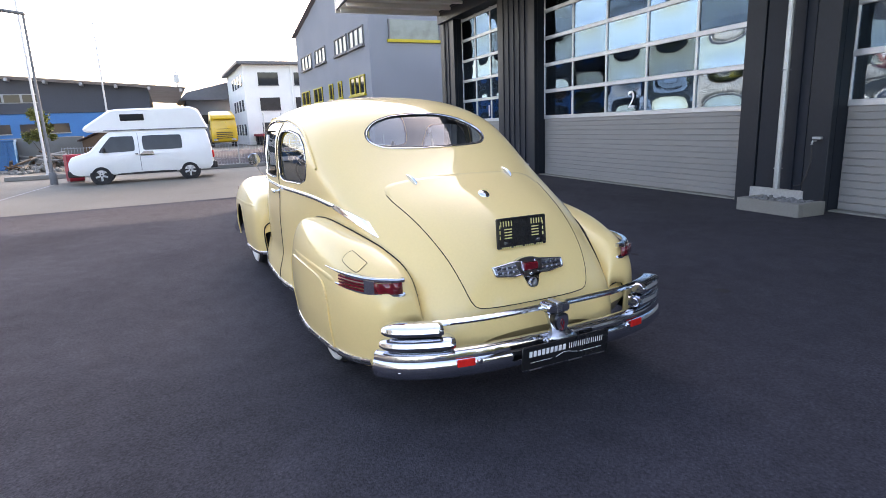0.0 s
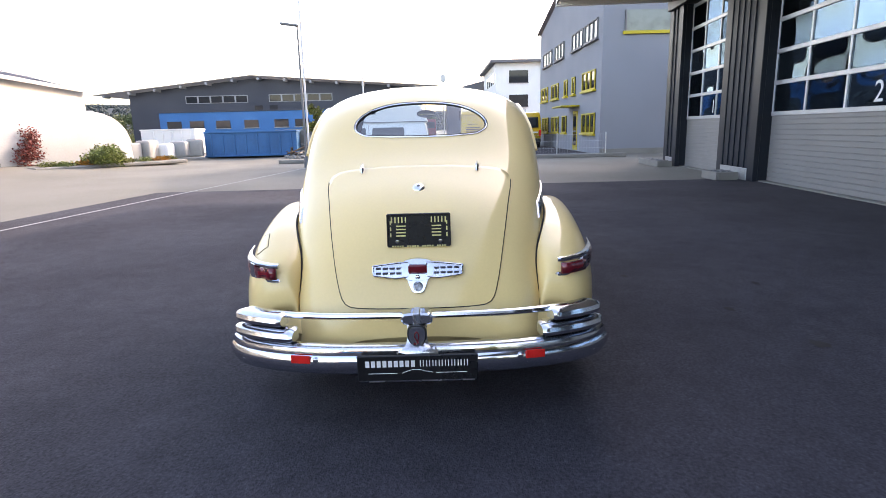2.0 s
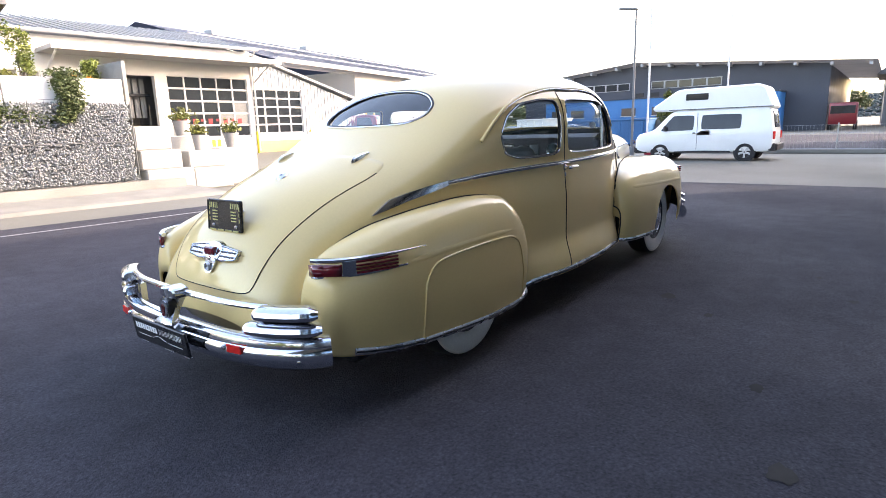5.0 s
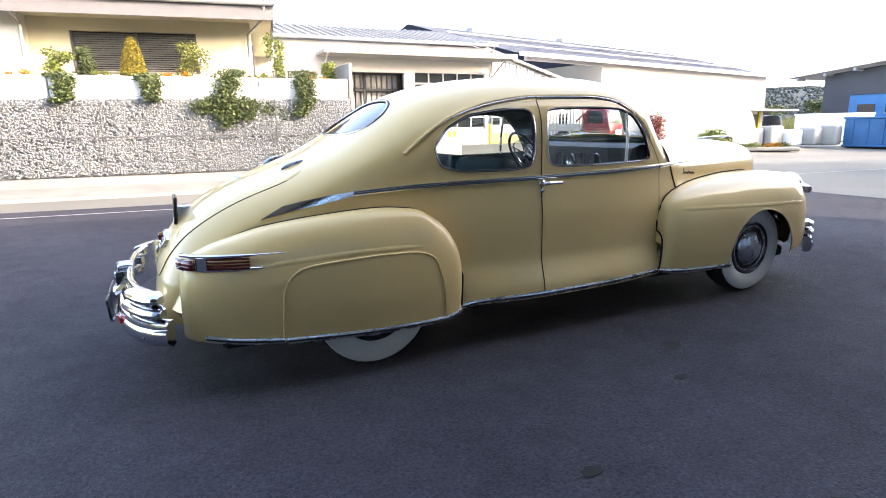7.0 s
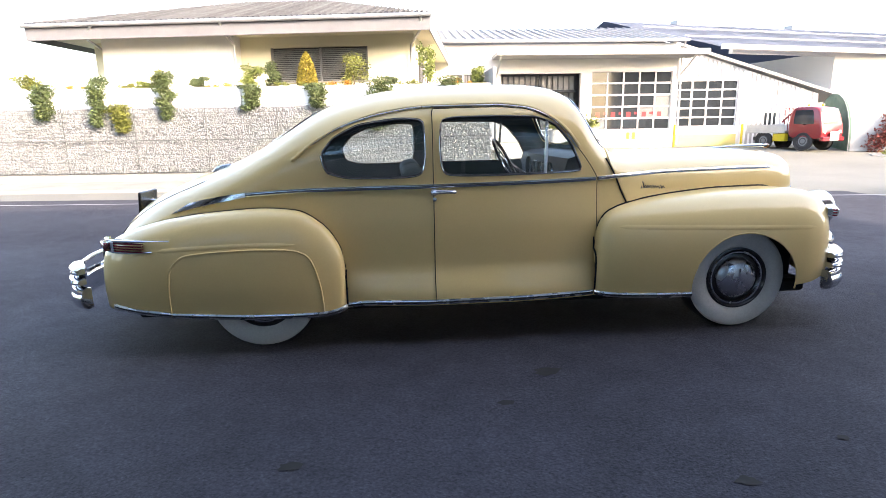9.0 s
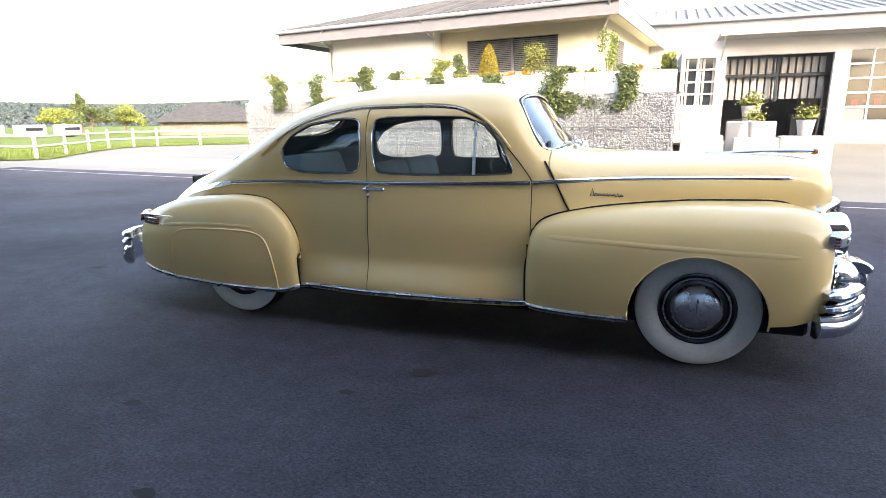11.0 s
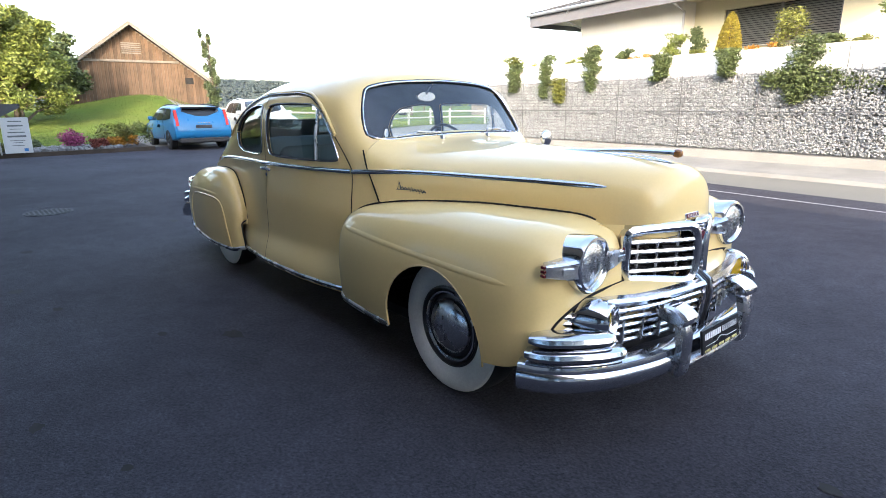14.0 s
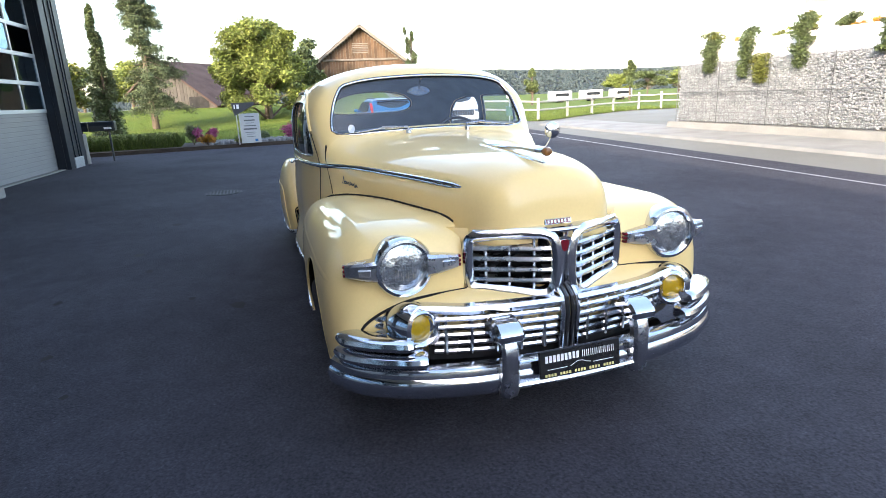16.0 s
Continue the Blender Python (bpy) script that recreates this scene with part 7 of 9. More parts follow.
grid_faces(b, [[Vector((x, y, z)) for y, z in ((38.6, 5.95), (20.6, 7.75), (-1.0, 6.1))] for x in (60.6, 96)])
bmesh.ops.solidify(b, geom=b.faces[:], thickness=.25)
bmesh.ops.recalc_face_normals(b, faces=b.faces)
rf = part("roof", b, M_ROOFW, dh, smooth=False)
for k in range(14):
    y = -0.5 + 2.9 * k
    zr = 7.6 - abs(y - 20.6) * (.1 if y > 20.6 else .0765)
    part("rafter", box((60.6, y - .12, zr - .32), (62, y + .12, zr - .02), .01), M_ROOFW, rf)
for y0, y1 in ((21.5, 28.6), (11.85, 19.1)):
    w_ = part("window_band", box((61.92, y0, 4.85), (62.0, y1, 5.7), .01), M_ROOFW, dh)
    n = 5
    for k in range(n):
        d = (y1 - y0) / n
        part("pane", box((61.88, y0 + d * k + .1, 4.93), (61.92, y0 + d * (k + 1) - .1, 5.62)), M_DARKGLASS, w_)
for y in (18.2, 19.9):
    part("window", box((61.92, y, 3.85), (62.0, y + .9, 4.5)), M_DARKGLASS, dh)
off = thing("blue_office", "bright blue office block in front of the dark hall", "building")
part("wall", box((57, 6.0, 0), (61.8, 29.5, 3.7), .02), M_BLUE, off)
for y in (27.2, 24.8, 22.0, 19.0, 15.8, 13.6, 11.4, 9.2):
    w_ = part("window", box((56.93, y, 2.0), (57.0, y + 1.5, 2.8)), M_DARKGLASS, off)
    part("window_sill", box((56.88, y - .08, 1.92), (57.0, y + 1.58, 2.0), .005), M_ROOFW, w_)
part("roof_edge", box((56.9, 5.9, 3.7), (61.8, 29.6, 3.82), .01), M_NAVY, off)


def container(x, y, ang, ln_, h, mat_, label):
    c = thing("container", label, "container", Matrix.Translation((x, y, 0)) @ Matrix.Rotation(radians(ang), 4, "Z"), group="containers")
    part("shell", box((-1.1, -ln_ / 2, .12), (1.1, ln_ / 2, h), .03), mat_, c)
    for k in range(int(ln_ / .62)):
        for sx in (-1, 1):
            part("rib", box((sx * 1.1 - .05, -ln_ / 2 + .25 + k * .62, .2), (sx * 1.1 + .05, -ln_ / 2 + .37 + k * .62, h - .1), .015), mat_, c)
    for z in (.1, h - .05):
        part("rail", box((-1.16, -ln_ / 2 - .04, z), (1.16, ln_ / 2 + .04, z + .1), .02), mat_, c)
    part("runner", box((-.8, -ln_ / 2, 0), (-.6, ln_ / 2, .12)), M_PLASTIC, c)
    part("runner", box((.6, -ln_ / 2, 0), (.8, ln_ / 2, .12)), M_PLASTIC, c)


container(28.6, 10.6, 8, 5.0, 1.45, M_BLUEC, "open blue steel skip container with ribs")
container(36.0, 18.6, 5, 3.6, 1.75, M_RENDERW, "white storage container on the yard")
solo("concrete_slab", box((30.2, 5.4, 0), (30.6, 9.8, 1.55), .02), M_CONC, "upright concrete slab behind the skip", "slab")
# timber and rubble heap
for i in range(34):
    x, y = 27.5 + rnd.uniform(-1.5, 2.5), 6.6 + rnd.uniform(-1.3, 1.5)
    m_ = Matrix.Translation((x, y, .2 + rnd.uniform(0, .7) * math.exp(-((y - 6.6) ** 2)))) @ Euler((rnd.uniform(-.5, .5), rnd.uniform(-.5, .5), rnd.uniform(0, 3.1))).to_matrix().to_4x4()
    solo("plank", box((-rnd.uniform(.4, 1.1), -.07, -.03), (rnd.uniform(.4, 1.0), .07, .03), .006, m_), (M_BARNW, M_BARNG, M_CONC, M_FENCEW)[i % 4], "loose weathered plank on a heap", "plank", "planks on the heap")
pe = tagged(new("rubble", stone_mesh(260, lambda i, r: (lambda a_, d: (27.6 + d * math.cos(a_) * 1.6, 6.8 + d * math.sin(a_), max(0, .55 - .35 * d) * r.random()))(r.uniform(0, 6.3), r.random() * 1.7), .14, 21)), "rubble and stones heaped on the yard", "rubble", kind="stuff")
pe.data.materials.append(M_CONC)
hut = thing("garden_hut", "small wooden garden hut with a red-brown roof", "hut", Matrix.Translation((29.5, 4.3, 0)))
part("walls", prism([(-1.0, 0), (1.0, 0), (1.0, 1.3), (0, 1.75), (-1.0, 1.3)], "x", -.9, .9), M_BARNW, hut, smooth=False)
for s in (-1, 1):
    part("roof", box((-1.1, 0, -.03), (1.1, 1.3, .03), .01, Matrix.Translation((0, 0, 1.83)) @ Matrix.Rotation(radians(0), 4, "Z") @ Matrix.Rotation(s * radians(-24), 4, "X") @ Matrix.Diagonal((1, s, 1, 1))), M_REDTILE, hut)
bm = bmesh.new()
for k in range(26):
    add_tube(bm, [(25.5, 5.8 - k * .12, 0), (25.5, 5.8 - k * .12, 1.05)], .008, 4)
for z in (.1, .55, 1.0):
    add_tube(bm, [(25.5, 5.8, z), (25.5, 2.7, z)], .010, 4)
solo("wire_fence", bm, M_STEEL, "low galvanised wire fence by the hut", "fence")


def tree(name, label, x, y, z0, height, trunk_r, blobs, count, leaf, mat_, seed, lean=0.0):
    root = thing(name, label, "tree")
    r = random.Random(seed)
    b = bmesh.new()
    top = max(q[2] for q in blobs)
    spine = [Vector((x + lean * t * t + .06 * math.sin(5 * t + seed), y + .05 * math.sin(4 * t), z0 + (top - z0) * t)) for t in np.linspace(0, 1, 8)]
    add_tube(b, spine, trunk_r, 9, scale=list(np.linspace(1.0, .12, 8)))
    for q in blobs:
        t = min(max((q[2] - q[5] * .6 - z0) / (top - z0), .15), .9) * .8
        i = int(t * 7)
        s_ = spine[i]
        e = Vector(q[:3])
        mid = s_.lerp(e, .5) + Vector((0, 0, .1 * (e - s_).length))
        add_tube(b, [s_, mid, e], trunk_r * .38, 5, scale=[1, .6, .15])
    part("trunk", b, M_BARK, root)
    lv_ = new("crown", leaf_mesh(count, lambda rr: clumpy(blobs, rr), leaf, seed))
    lv_.data.materials.append(mat_)
    lv_.parent = root
    return root


def blobs_round(x, y, z, rx, rz, n, seed, size=.36):
    r = random.Random(seed)
    out = []
    for _ in range(n):
        a_, e = r.uniform(0, 6.3), r.uniform(-.9, 1.3)
        k = r.uniform(.35, .95)
        s_ = size * r.uniform(.6, 1.2)
        out.append((x + rx * k * math.cos(a_) * math.cos(e), y + rx * k * math.sin(a_) * math.cos(e), z + rz * k * math.sin(e), rx * s_, rx * s_, rz * s_ * .8))
    return out


tree("young_tree", "young light green street tree", 28.2, 6.9, 0, 2.9, .05, blobs_round(28.2, 6.9, 1.95, .7, .95, 14, 5), 2600, .07, M_LEAFY, 5)

# lamp post, flag poles, red cabinet
lamp = thing("street_lamp", "tall slim grey street lamp with flat head", "street lamp")
part("pole", tube([(17.1, 5.0, 0), (17.1, 5.0, 2.5), (17.1, 5.0, 5.2)], .05, 12, scale=[1, .85, .65]), M_POLE, lamp)
part("base_collar", lathed([(0, 0), (.11, 0), (.11, .35), (.08, .4), (0, .4)], 16, Matrix.Translation((17.1, 5.0, 0)) @ Matrix.Rotation(radians(90), 4, "X")), M_POLE, lamp)
part("head", box((-.10, -.05, -.03), (.10, .62, .05), .025, Matrix.Translation((17.1, 5.0, 5.2)) @ Matrix.Rotation(radians(8), 4, "X")), M_POLE, lamp)
for x, y, h, r in ((21.0, 5.75, 11.0, .05), (26.8, 3.9, 6.6, .05)):
    fp = thing("flag_pole", "slim white flag pole", "flag pole", group="flag poles")
    part("pole", tube([(x, y, 0), (x, y, h / 2), (x, y, h)], r, 8, scale=[1, .8, .5]), M_WPAINT, fp)
    part("foot", lathed([(0, 0), (.12, 0), (.12, .1), (.06, .16), (0, .16)], 12, Matrix.Translation((x, y, 0)) @ Matrix.Rotation(radians(90), 4, "X")), M_STEEL, fp)
cab = thing("red_cabinet", "dark red steel cabinet beside the lamp post", "cabinet", Matrix.Translation((17.6, 4.45, 0)) @ Matrix.Rotation(radians(18), 4, "Z"))
part("body", box((-.25, -.22, .05), (.25, .22, .92), .015), M_BOX, cab)
part("door", box((-.262, -.2, .09), (-.25, .2, .88), .004), M_BOX, cab)
part("plinth", box((-.22, -.2, 0), (.22, .2, .05)), M_CONC, cab)

# ---- grey-blue office block with yellow frames ----
gb = thing("grey_office_block", "grey-blue office block with yellow-framed windows", "building")
f1 = part("long_wall", prism([(22, 0), (38, 0), (38, 7.75), (29.5, 9.4), (22, 8.0)], "y", -8.0, -7.7), M_GREYB, gb, smooth=False)
f2 = part("end_wall", box((22, -20, 0), (22.3, -8.0, 8.0)), M_GREYB, gb)
part("back_wall", box((37.7, -20, 0), (38, -8, 7.7)), M_GREYB, gb)
b = bmesh.new()
grid_faces(b, [[Vector((x, y, z)) for x, z in ((21.7, 8.0), (29.5, 9.5), (38.3, 7.8))] for y in (-7.45, -20.3)])
bmesh.ops.solidify(b, geom=b.faces[:], thickness=.2)
bmesh.ops.recalc_face_normals(b, faces=b.faces)
part("roof", b, M_GREYFASC, gb, smooth=False)


def y_window(owner, x0, x1, z0, z1, y, cols, frame_mat=M_YELLOW, pane_mat=M_DARKGLASS):
    w_ = part("window", box((x0, y - .02, z0), (x1, y + .03, z1)), pane_mat, owner)
    for zz in (z0, z1 - .07):
        part("frame", box((x0, y + .03, zz), (x1, y + .09, zz + .07), .006), frame_mat, w_)
    for k in range(cols + 1):
        xx = x0 + (x1 - x0 - .07) * k / cols
        part("frame", box((xx, y + .03, z0 + .07), (xx + .07, y + .08, z1 - .07), .006), frame_mat, w_)
    part("sill", box((x0 - .06, y, z0 - .09), (x1 + .06, y + .16, z0), .006), frame_mat, w_)


M_WINW = pbr("bright_office_glass", (0.20, 0.23, 0.21), 0.15, var=0.3, scale=2, spec=0.5)
for x0, x1 in ((22.7, 25.1), (25.5, 27.9), (30.0, 32.6), (33.6, 36.6)):
    y_window(gb, x0, x1, 5.35, 6.25, -7.7, 3, M_GREYFASC, M_WINW)
for x0, x1, c in ((22.9, 25.4, 3), (27.0, 27.7, 1), (28.9, 29.7, 1), (31.4, 33.6, 2), (34.9, 37.2, 2)):
    y_window(gb, x0, x1, 3.05, 3.98, -7.7, c)
for x0, x1, c in ((22.8, 25.3, 3), (29.0, 30.1, 1), (31.2, 33.4, 2), (34.6, 36.8, 2)):
    y_window(gb, x0, x1, .95, 1.95, -7.7, c)
dr = part("entrance_door", box((26.4, -7.72, .05), (27.3, -7.66, 2.15), .01), M_YELLOW, gb)
part("door_glass", box((26.52, -7.66, .3), (27.18, -7.65, 2.0)), M_DARKGLASS, dr)
part("door_canopy", box((26.0, -7.7, 2.35), (28.4, -6.7, 2.43), .01), M_YELLOW, gb)
w_ = part("window", box((21.95, -11.4, 5.5), (22.0, -8.68, 6.4)), M_WINW, gb)
part("sill", box((21.88, -11.5, 5.36), (22.0, -8.6, 5.5), .006), M_YELLOW, w_)
for yy in (-11.4, -8.74):
    part("frame", box((21.9, yy, 5.5), (21.97, yy + .06, 6.4), .004), M_GREYFASC, w_)
part("plinth", box((21.95, -20, 0), (22.0, -7.72, .25)), M_CONC, gb)

wb_ = thing("white_office_block", "white three-storey office block with small windows", "building")
part("wall", box((60, -26, 0), (76, -6.6, 8.3)), M_RENDERW, wb_)
part("roof", box((59.3, -26.5, 8.3), (76.5, -6.0, 8.6), .02), M_GREYFASC, wb_)
for z in (1.0, 3.6, 6.2):
    for y in (-10.2, -14.0, -18.0):
        w_ = part("window", box((59.93, y, z), (60.0, y + 2.1, z + 1.3)), M_DARKGLASS, wb_)
        part("sill", box((59.86, y - .05, z - .08), (60, y + 2.15, z), .005), M_GREYFASC, w_)
    for x in (61.5, 64.0, 66.5, 69.0):
        part("window", box((x, -6.6, z), (x + 1.2, -6.55, z + 1.2)), M_DARKGLASS, wb_)
part("downpipe", tube([(59.9, -11.6, 8.3), (59.9, -11.6, 0)], .12, 6), M_RENDERW, wb_)
old = thing("grey_storage_house", "grey storage house with an open porch roof", "building")
part("wall", box((78, -9, 0), (90, -1.5, 5.6)), M_GREYB, old)
part("roof", prism([(-9.8, 5.6), (-.6, 5.6), (-1.6, 6.6), (-9.2, 8.4)], "x", 76.5, 91), M_GREYFASC, old, smooth=False)
part("window", box((77.93, -5.2, 2.6), (78, -3.2, 3.8)), M_DARKGLASS, old)
mast = solo("radio_mast", joined(tube([(95, -1.2, 0), (95, -1.2, 11)], .12, 6), box((94.8, -1.6, 9.2), (95.2, -.8, 10.4), .05)), M_STEEL, "slender radio mast in the distance", "mast")

# mesh fence and kerb in front of the office yard
bm = bmesh.new()
add_box(bm, (-.12, -8.2, 0), (.12, 7.0, .16), .02, Matrix.Translation((20.1, 0, 0)) @ Matrix.Rotation(radians(-3), 4, "Z"))
solo("yard_kerb", bm, M_CONC, "concrete kerb at the edge of the yard", "kerb", kind="structure")
fence = thing("mesh_fence", "low galvanised mesh fence with thin posts", "fence", Matrix.Translation((20.3, 0, .1)) @ Matrix.Rotation(radians(-3), 4, "Z"))
for k in range(6):
    part("post", tube([(0, -7.4 + 2.1 * k, 0), (0, -7.4 + 2.1 * k, .95)], .025, 6), M_STEEL, fence)
b = bmesh.new()
for k in range(90):
    add_tube(b, [(0, -7.4 + .117 * k, .05), (0, -7.4 + .117 * k, .88)], .003, 3)
for z in (.06, .3, .6, .88):
    add_tube(b, [(0, -7.4, z), (0, 3.1, z)], .004, 3)
tagged(part("mesh", b, M_STEEL, fence), kind="stuff")
bm = bmesh.new()
grid_faces(bm, [[Vector((x, y, .006)) for y in np.linspace(-7.6, 5.5, 5)] for x in np.linspace(20.6, 45, 8)])
solo("office_yard", bm, M_ASPHALT, "dark asphalt yard before the office block", "road", kind="structure")

# ---- parked vehicles ----


def vehicle(name, label, m, profile, half_w, belt, top_in, paint, wheel_x, wheel_r, side_win, end_glass, bevel=.07, group="", rim=None, arch=True, cut=.16):
    """A closed body from a side outline with leaning sides, wheels in dark arches, and glass set on it."""
    car = thing(name, label, "vehicle" if "truck" in name else name.split("_")[-1], m, group)
    ol = resample(rounded(profile, 2, cut), 90)
    ztop = max(p[1] for p in ol)

    def hw(z):
        lowtuck = .05 * smooth01((belt * .55 - z) / (belt * .55))
        return half_w - top_in * max(0, (z - belt) / (ztop - belt)) ** 1.15 - lowtuck
    b = bmesh.new()
    # rings from one side to the other, rounded over at the edges
    rows_ = []
    c = Vector((sum(p[0] for p in ol) / len(ol), sum(p[1] for p in ol) / len(ol)))
    for t, inset in ((-1, .9), (-1, .12), (-.985, .05), (-.95, .015), (-.88, 0), (-.5, -.012), (0, -.018), (.5, -.012), (.88, 0), (.95, .015), (.985, .05), (1, .12), (1, .9)):
        row = []
        for p in ol:
            d = Vector(p) - c
            k = max(0.02, 1 - inset * (1.0 if inset > .5 else bevel * 12 / max(d.length, .3)) if inset > .5 else 1 - inset * bevel * 14 / max(d.length, .4))
            q = c + d * k
            row.append(Vector((q[0], t * hw(q[1]), q[1])))
        rows_.append(row)
    grid_faces(b, rows_, close_v=True)
    bmesh.ops.recalc_face_normals(b, faces=b.faces)
    bodyo = part("body", b, paint, car, sharp=50)
    for s in (-1, 1):
        for wx in wheel_x:
            if arch:
                part("wheel_arch", lathed([(0, 0), (wheel_r * 1.14, 0), (wheel_r * 1.14, .008), (0, .008)], 32, Matrix.Translation((wx, s * (hw(wheel_r) - .002), wheel_r)) @ Matrix.Scale(s, 4, (0, 1, 0))), M_PLASTIC, car)
            wm = Matrix.Translation((wx, s * (hw(wheel_r) - .10), wheel_r)) @ Matrix.Scale(s, 4, (0, 1, 0))
            ty = part("wheel", lathed([(wheel_r * .6, -.1), (wheel_r * .95, -.1), (wheel_r, -.07), (wheel_r, .09), (wheel_r * .94, .13), (wheel_r * .68, .125)], 32, wm), M_RUBBER, car, "black tyre")
            part("rim", lathed([(wheel_r * .70, .11), (wheel_r * .66, .13), (wheel_r * .60, .10), (wheel_r * .2, .085), (0, .085)], 28, wm), M_PLASTIC, ty)
            if rim is M_STEEL:
                part("hub", lathed([(wheel_r * .58, .10), (wheel_r * .50, .115), (wheel_r * .30, .10), (wheel_r * .22, .13), (0, .13)], 24, wm), M_POLE, ty)
            for k in range(0 if rim is M_STEEL else 5):
                a_ = 2 * math.pi * k / 5 + .3
                part("spoke", box((wheel_r * .08, .095, -.035), (wheel_r * .64, .125, .035), .01, wm @ Matrix.Rotation(a_, 4, "Y")), rim or M_ALLOY, ty)
        for poly in side_win:
            po = resample(rounded(poly, 2, .06), 60)
            g = patch(po, lambda x, z, o=0.0, s=s: Vector((x, s * (hw(z) + .010 + o), z)), 2, .012)
            part("side_window", g, M_DARKGLASS, car)
    for (xa, za), (xb, zb), w0, w1, mt, nm in end_glass:
        n = Vector((zb - za, 0, -(xb - xa))).normalized()
        if n.x * ((xa + xb) / 2 - c[0]) < 0:
            n = -n
        b = bmesh.new()
        rws = []
        for k in range(4):
            t = k / 3
            w = w0 + (w1 - w0) * t
            rws.append([Vector((xa + (xb - xa) * t, w * q, za + (zb - za) * t)) + n * (.014 - .035 * q * q) for q in np.linspace(-1, 1, 7)])
        grid_faces(b, rws)
        bmesh.ops.recalc_face_normals(b, faces=b.faces)
        o_ = part(nm, b, mt, car)
        md_ = o_.modifiers.new("thick", "SOLIDIFY")
        md_.thickness, md_.offset = .014, 0
    return car


def on_car(car, name, bm_, mat_, label=""):
    return part(name, bm_, mat_, car, label)


# camper van
Vm = Matrix.Translation((16.4, 2.25, 0)) @ Matrix.Rotation(radians(91), 4, "Z") @ Matrix.Scale(.87, 4)
van = vehicle("camper_van", "white high-roof camper van parked at the kerb", Vm,
              [(-2.25, .32), (2.25, .30), (2.42, .45), (2.42, .78), (2.30, 1.0), (1.72, 1.16), (1.08, 1.86), (-2.2, 1.92), (-2.33, 1.1), (-2.36, .5)], .92, 1.0, .16, M_VAN, (1.45, -1.47), .315,
              [[(.28, 1.12), (1.48, 1.10), (1.02, 1.66), (.28, 1.66)], [(-1.30, 1.14), (.02, 1.14), (.02, 1.66), (-1.30, 1.66)]],
              [((1.60, 1.14), (1.10, 1.76), .78, .70, M_DARKGLASS, "windshield"), ((-2.34, 1.15), (-2.25, 1.72), .7, .66, M_DARKGLASS, "rear_window")], rim=M_ALLOY, cut=.07)
on_car(van, "high_roof", prism([(1.70, 1.84), (1.85, 1.90), (1.80, 2.02), (.95, 2.58), (.7, 2.62), (-1.75, 2.66), (-2.0, 2.55), (-2.28, 1.90), (-2.28, 1.80), (.9, 1.80)], "y", -.78, .78), M_VAN, "white raised roof").modifiers.new("soft", "BEVEL").width = .07
for s in (-1, 1):
    on_car(van, "roof_window", box((-.15, s * .782 - .012, 2.20), (.62, s * .782 + .012, 2.43), .02), M_DARKGLASS)
    on_car(van, "roof_seam", box((-2.26, s * .80 - .02, 1.86), (1.2, s * .80 + .02, 1.89), .006), M_GREYFASC)
    on_car(van, "lower_cladding", box((-1.0, s * .885 - .012, .30), (.95, s * .885 + .012, .40), .008), M_PLASTIC)
    on_car(van, "bumper_corner", box((1.95, s * .86 - .05, .30), (2.40, s * .86 + .04, .56), .03), M_PLASTIC)
    on_car(van, "bumper_corner", box((-2.40, s * .86 - .05, .36), (-1.95, s * .86 + .04, .62), .03), M_PLASTIC)
    on_car(van, "headlight", box((2.34, s * .68 - .14, .68), (2.42, s * .68 + .14, .86), .03), M_LENS)
    on_car(van, "tail_light", box((-2.38, s * .84 - .07, .75), (-2.30, s * .84 + .06, 1.02), .02), M_REFL)
    on_car(van, "door_handle", box((.20, s * .93 - .015, 1.0), (.30, s * .93 + .01, 1.04), .008), M_PLASTIC)
    on_car(van, "door_seam", box((.14, s * .915 - .01, .42), (.155, s * .915 + .006, 1.75)), M_GREYFASC)
    on_car(van, "wing_mirror", box((1.22, s * 1.0 - .10, 1.10), (1.32, s * 1.0 + .08, 1.30), .03), M_PLASTIC)
on_car(van, "front_bumper", box((2.36, -.85, .30), (2.47, .85, .55), .03), M_PLASTIC)
on_car(van, "rear_bumper", box((-2.47, -.85, .36), (-2.34, .85, .60), .03), M_PLASTIC)
on_car(van, "grille", box((2.38, -.5, .68), (2.425, .5, .84), .02), M_PLASTIC)

# blue estate car and white SUV at the far end of the yard
Em = Matrix.Translation((-18.8, 3.95, 0)) @ Matrix.Rotation(radians(178), 4, "Z")
est = vehicle("estate_car", "bright blue estate car with dark wheels and rear window", Em,
              [(-2.28, .30), (2.2, .25), (2.32, .5), (2.22, .72), (1.15, .93), (.35, 1.40), (-.3, 1.47), (-1.75, 1.42), (-2.02, 1.36), (-2.30, .92), (-2.36, .60)], .92, .93, .22, M_BPAINT, (1.40, -1.36), .33,
              [[(.15, .96), (.92, .95), (.35, 1.33), (.15, 1.35)], [(-.75, .97), (.08, .96), (.08, 1.36), (-.75, 1.36)], [(-1.75, 1.02), (-.82, .97), (-.82, 1.36), (-1.45, 1.33)]],
              [((1.12, .95), (.42, 1.38), .72, .62, M_DARKGLASS, "windshield"), ((-2.24, .98), (-2.06, 1.34), .70, .58, M_DARKGLASS, "rear_window")], rim=M_PLASTIC)
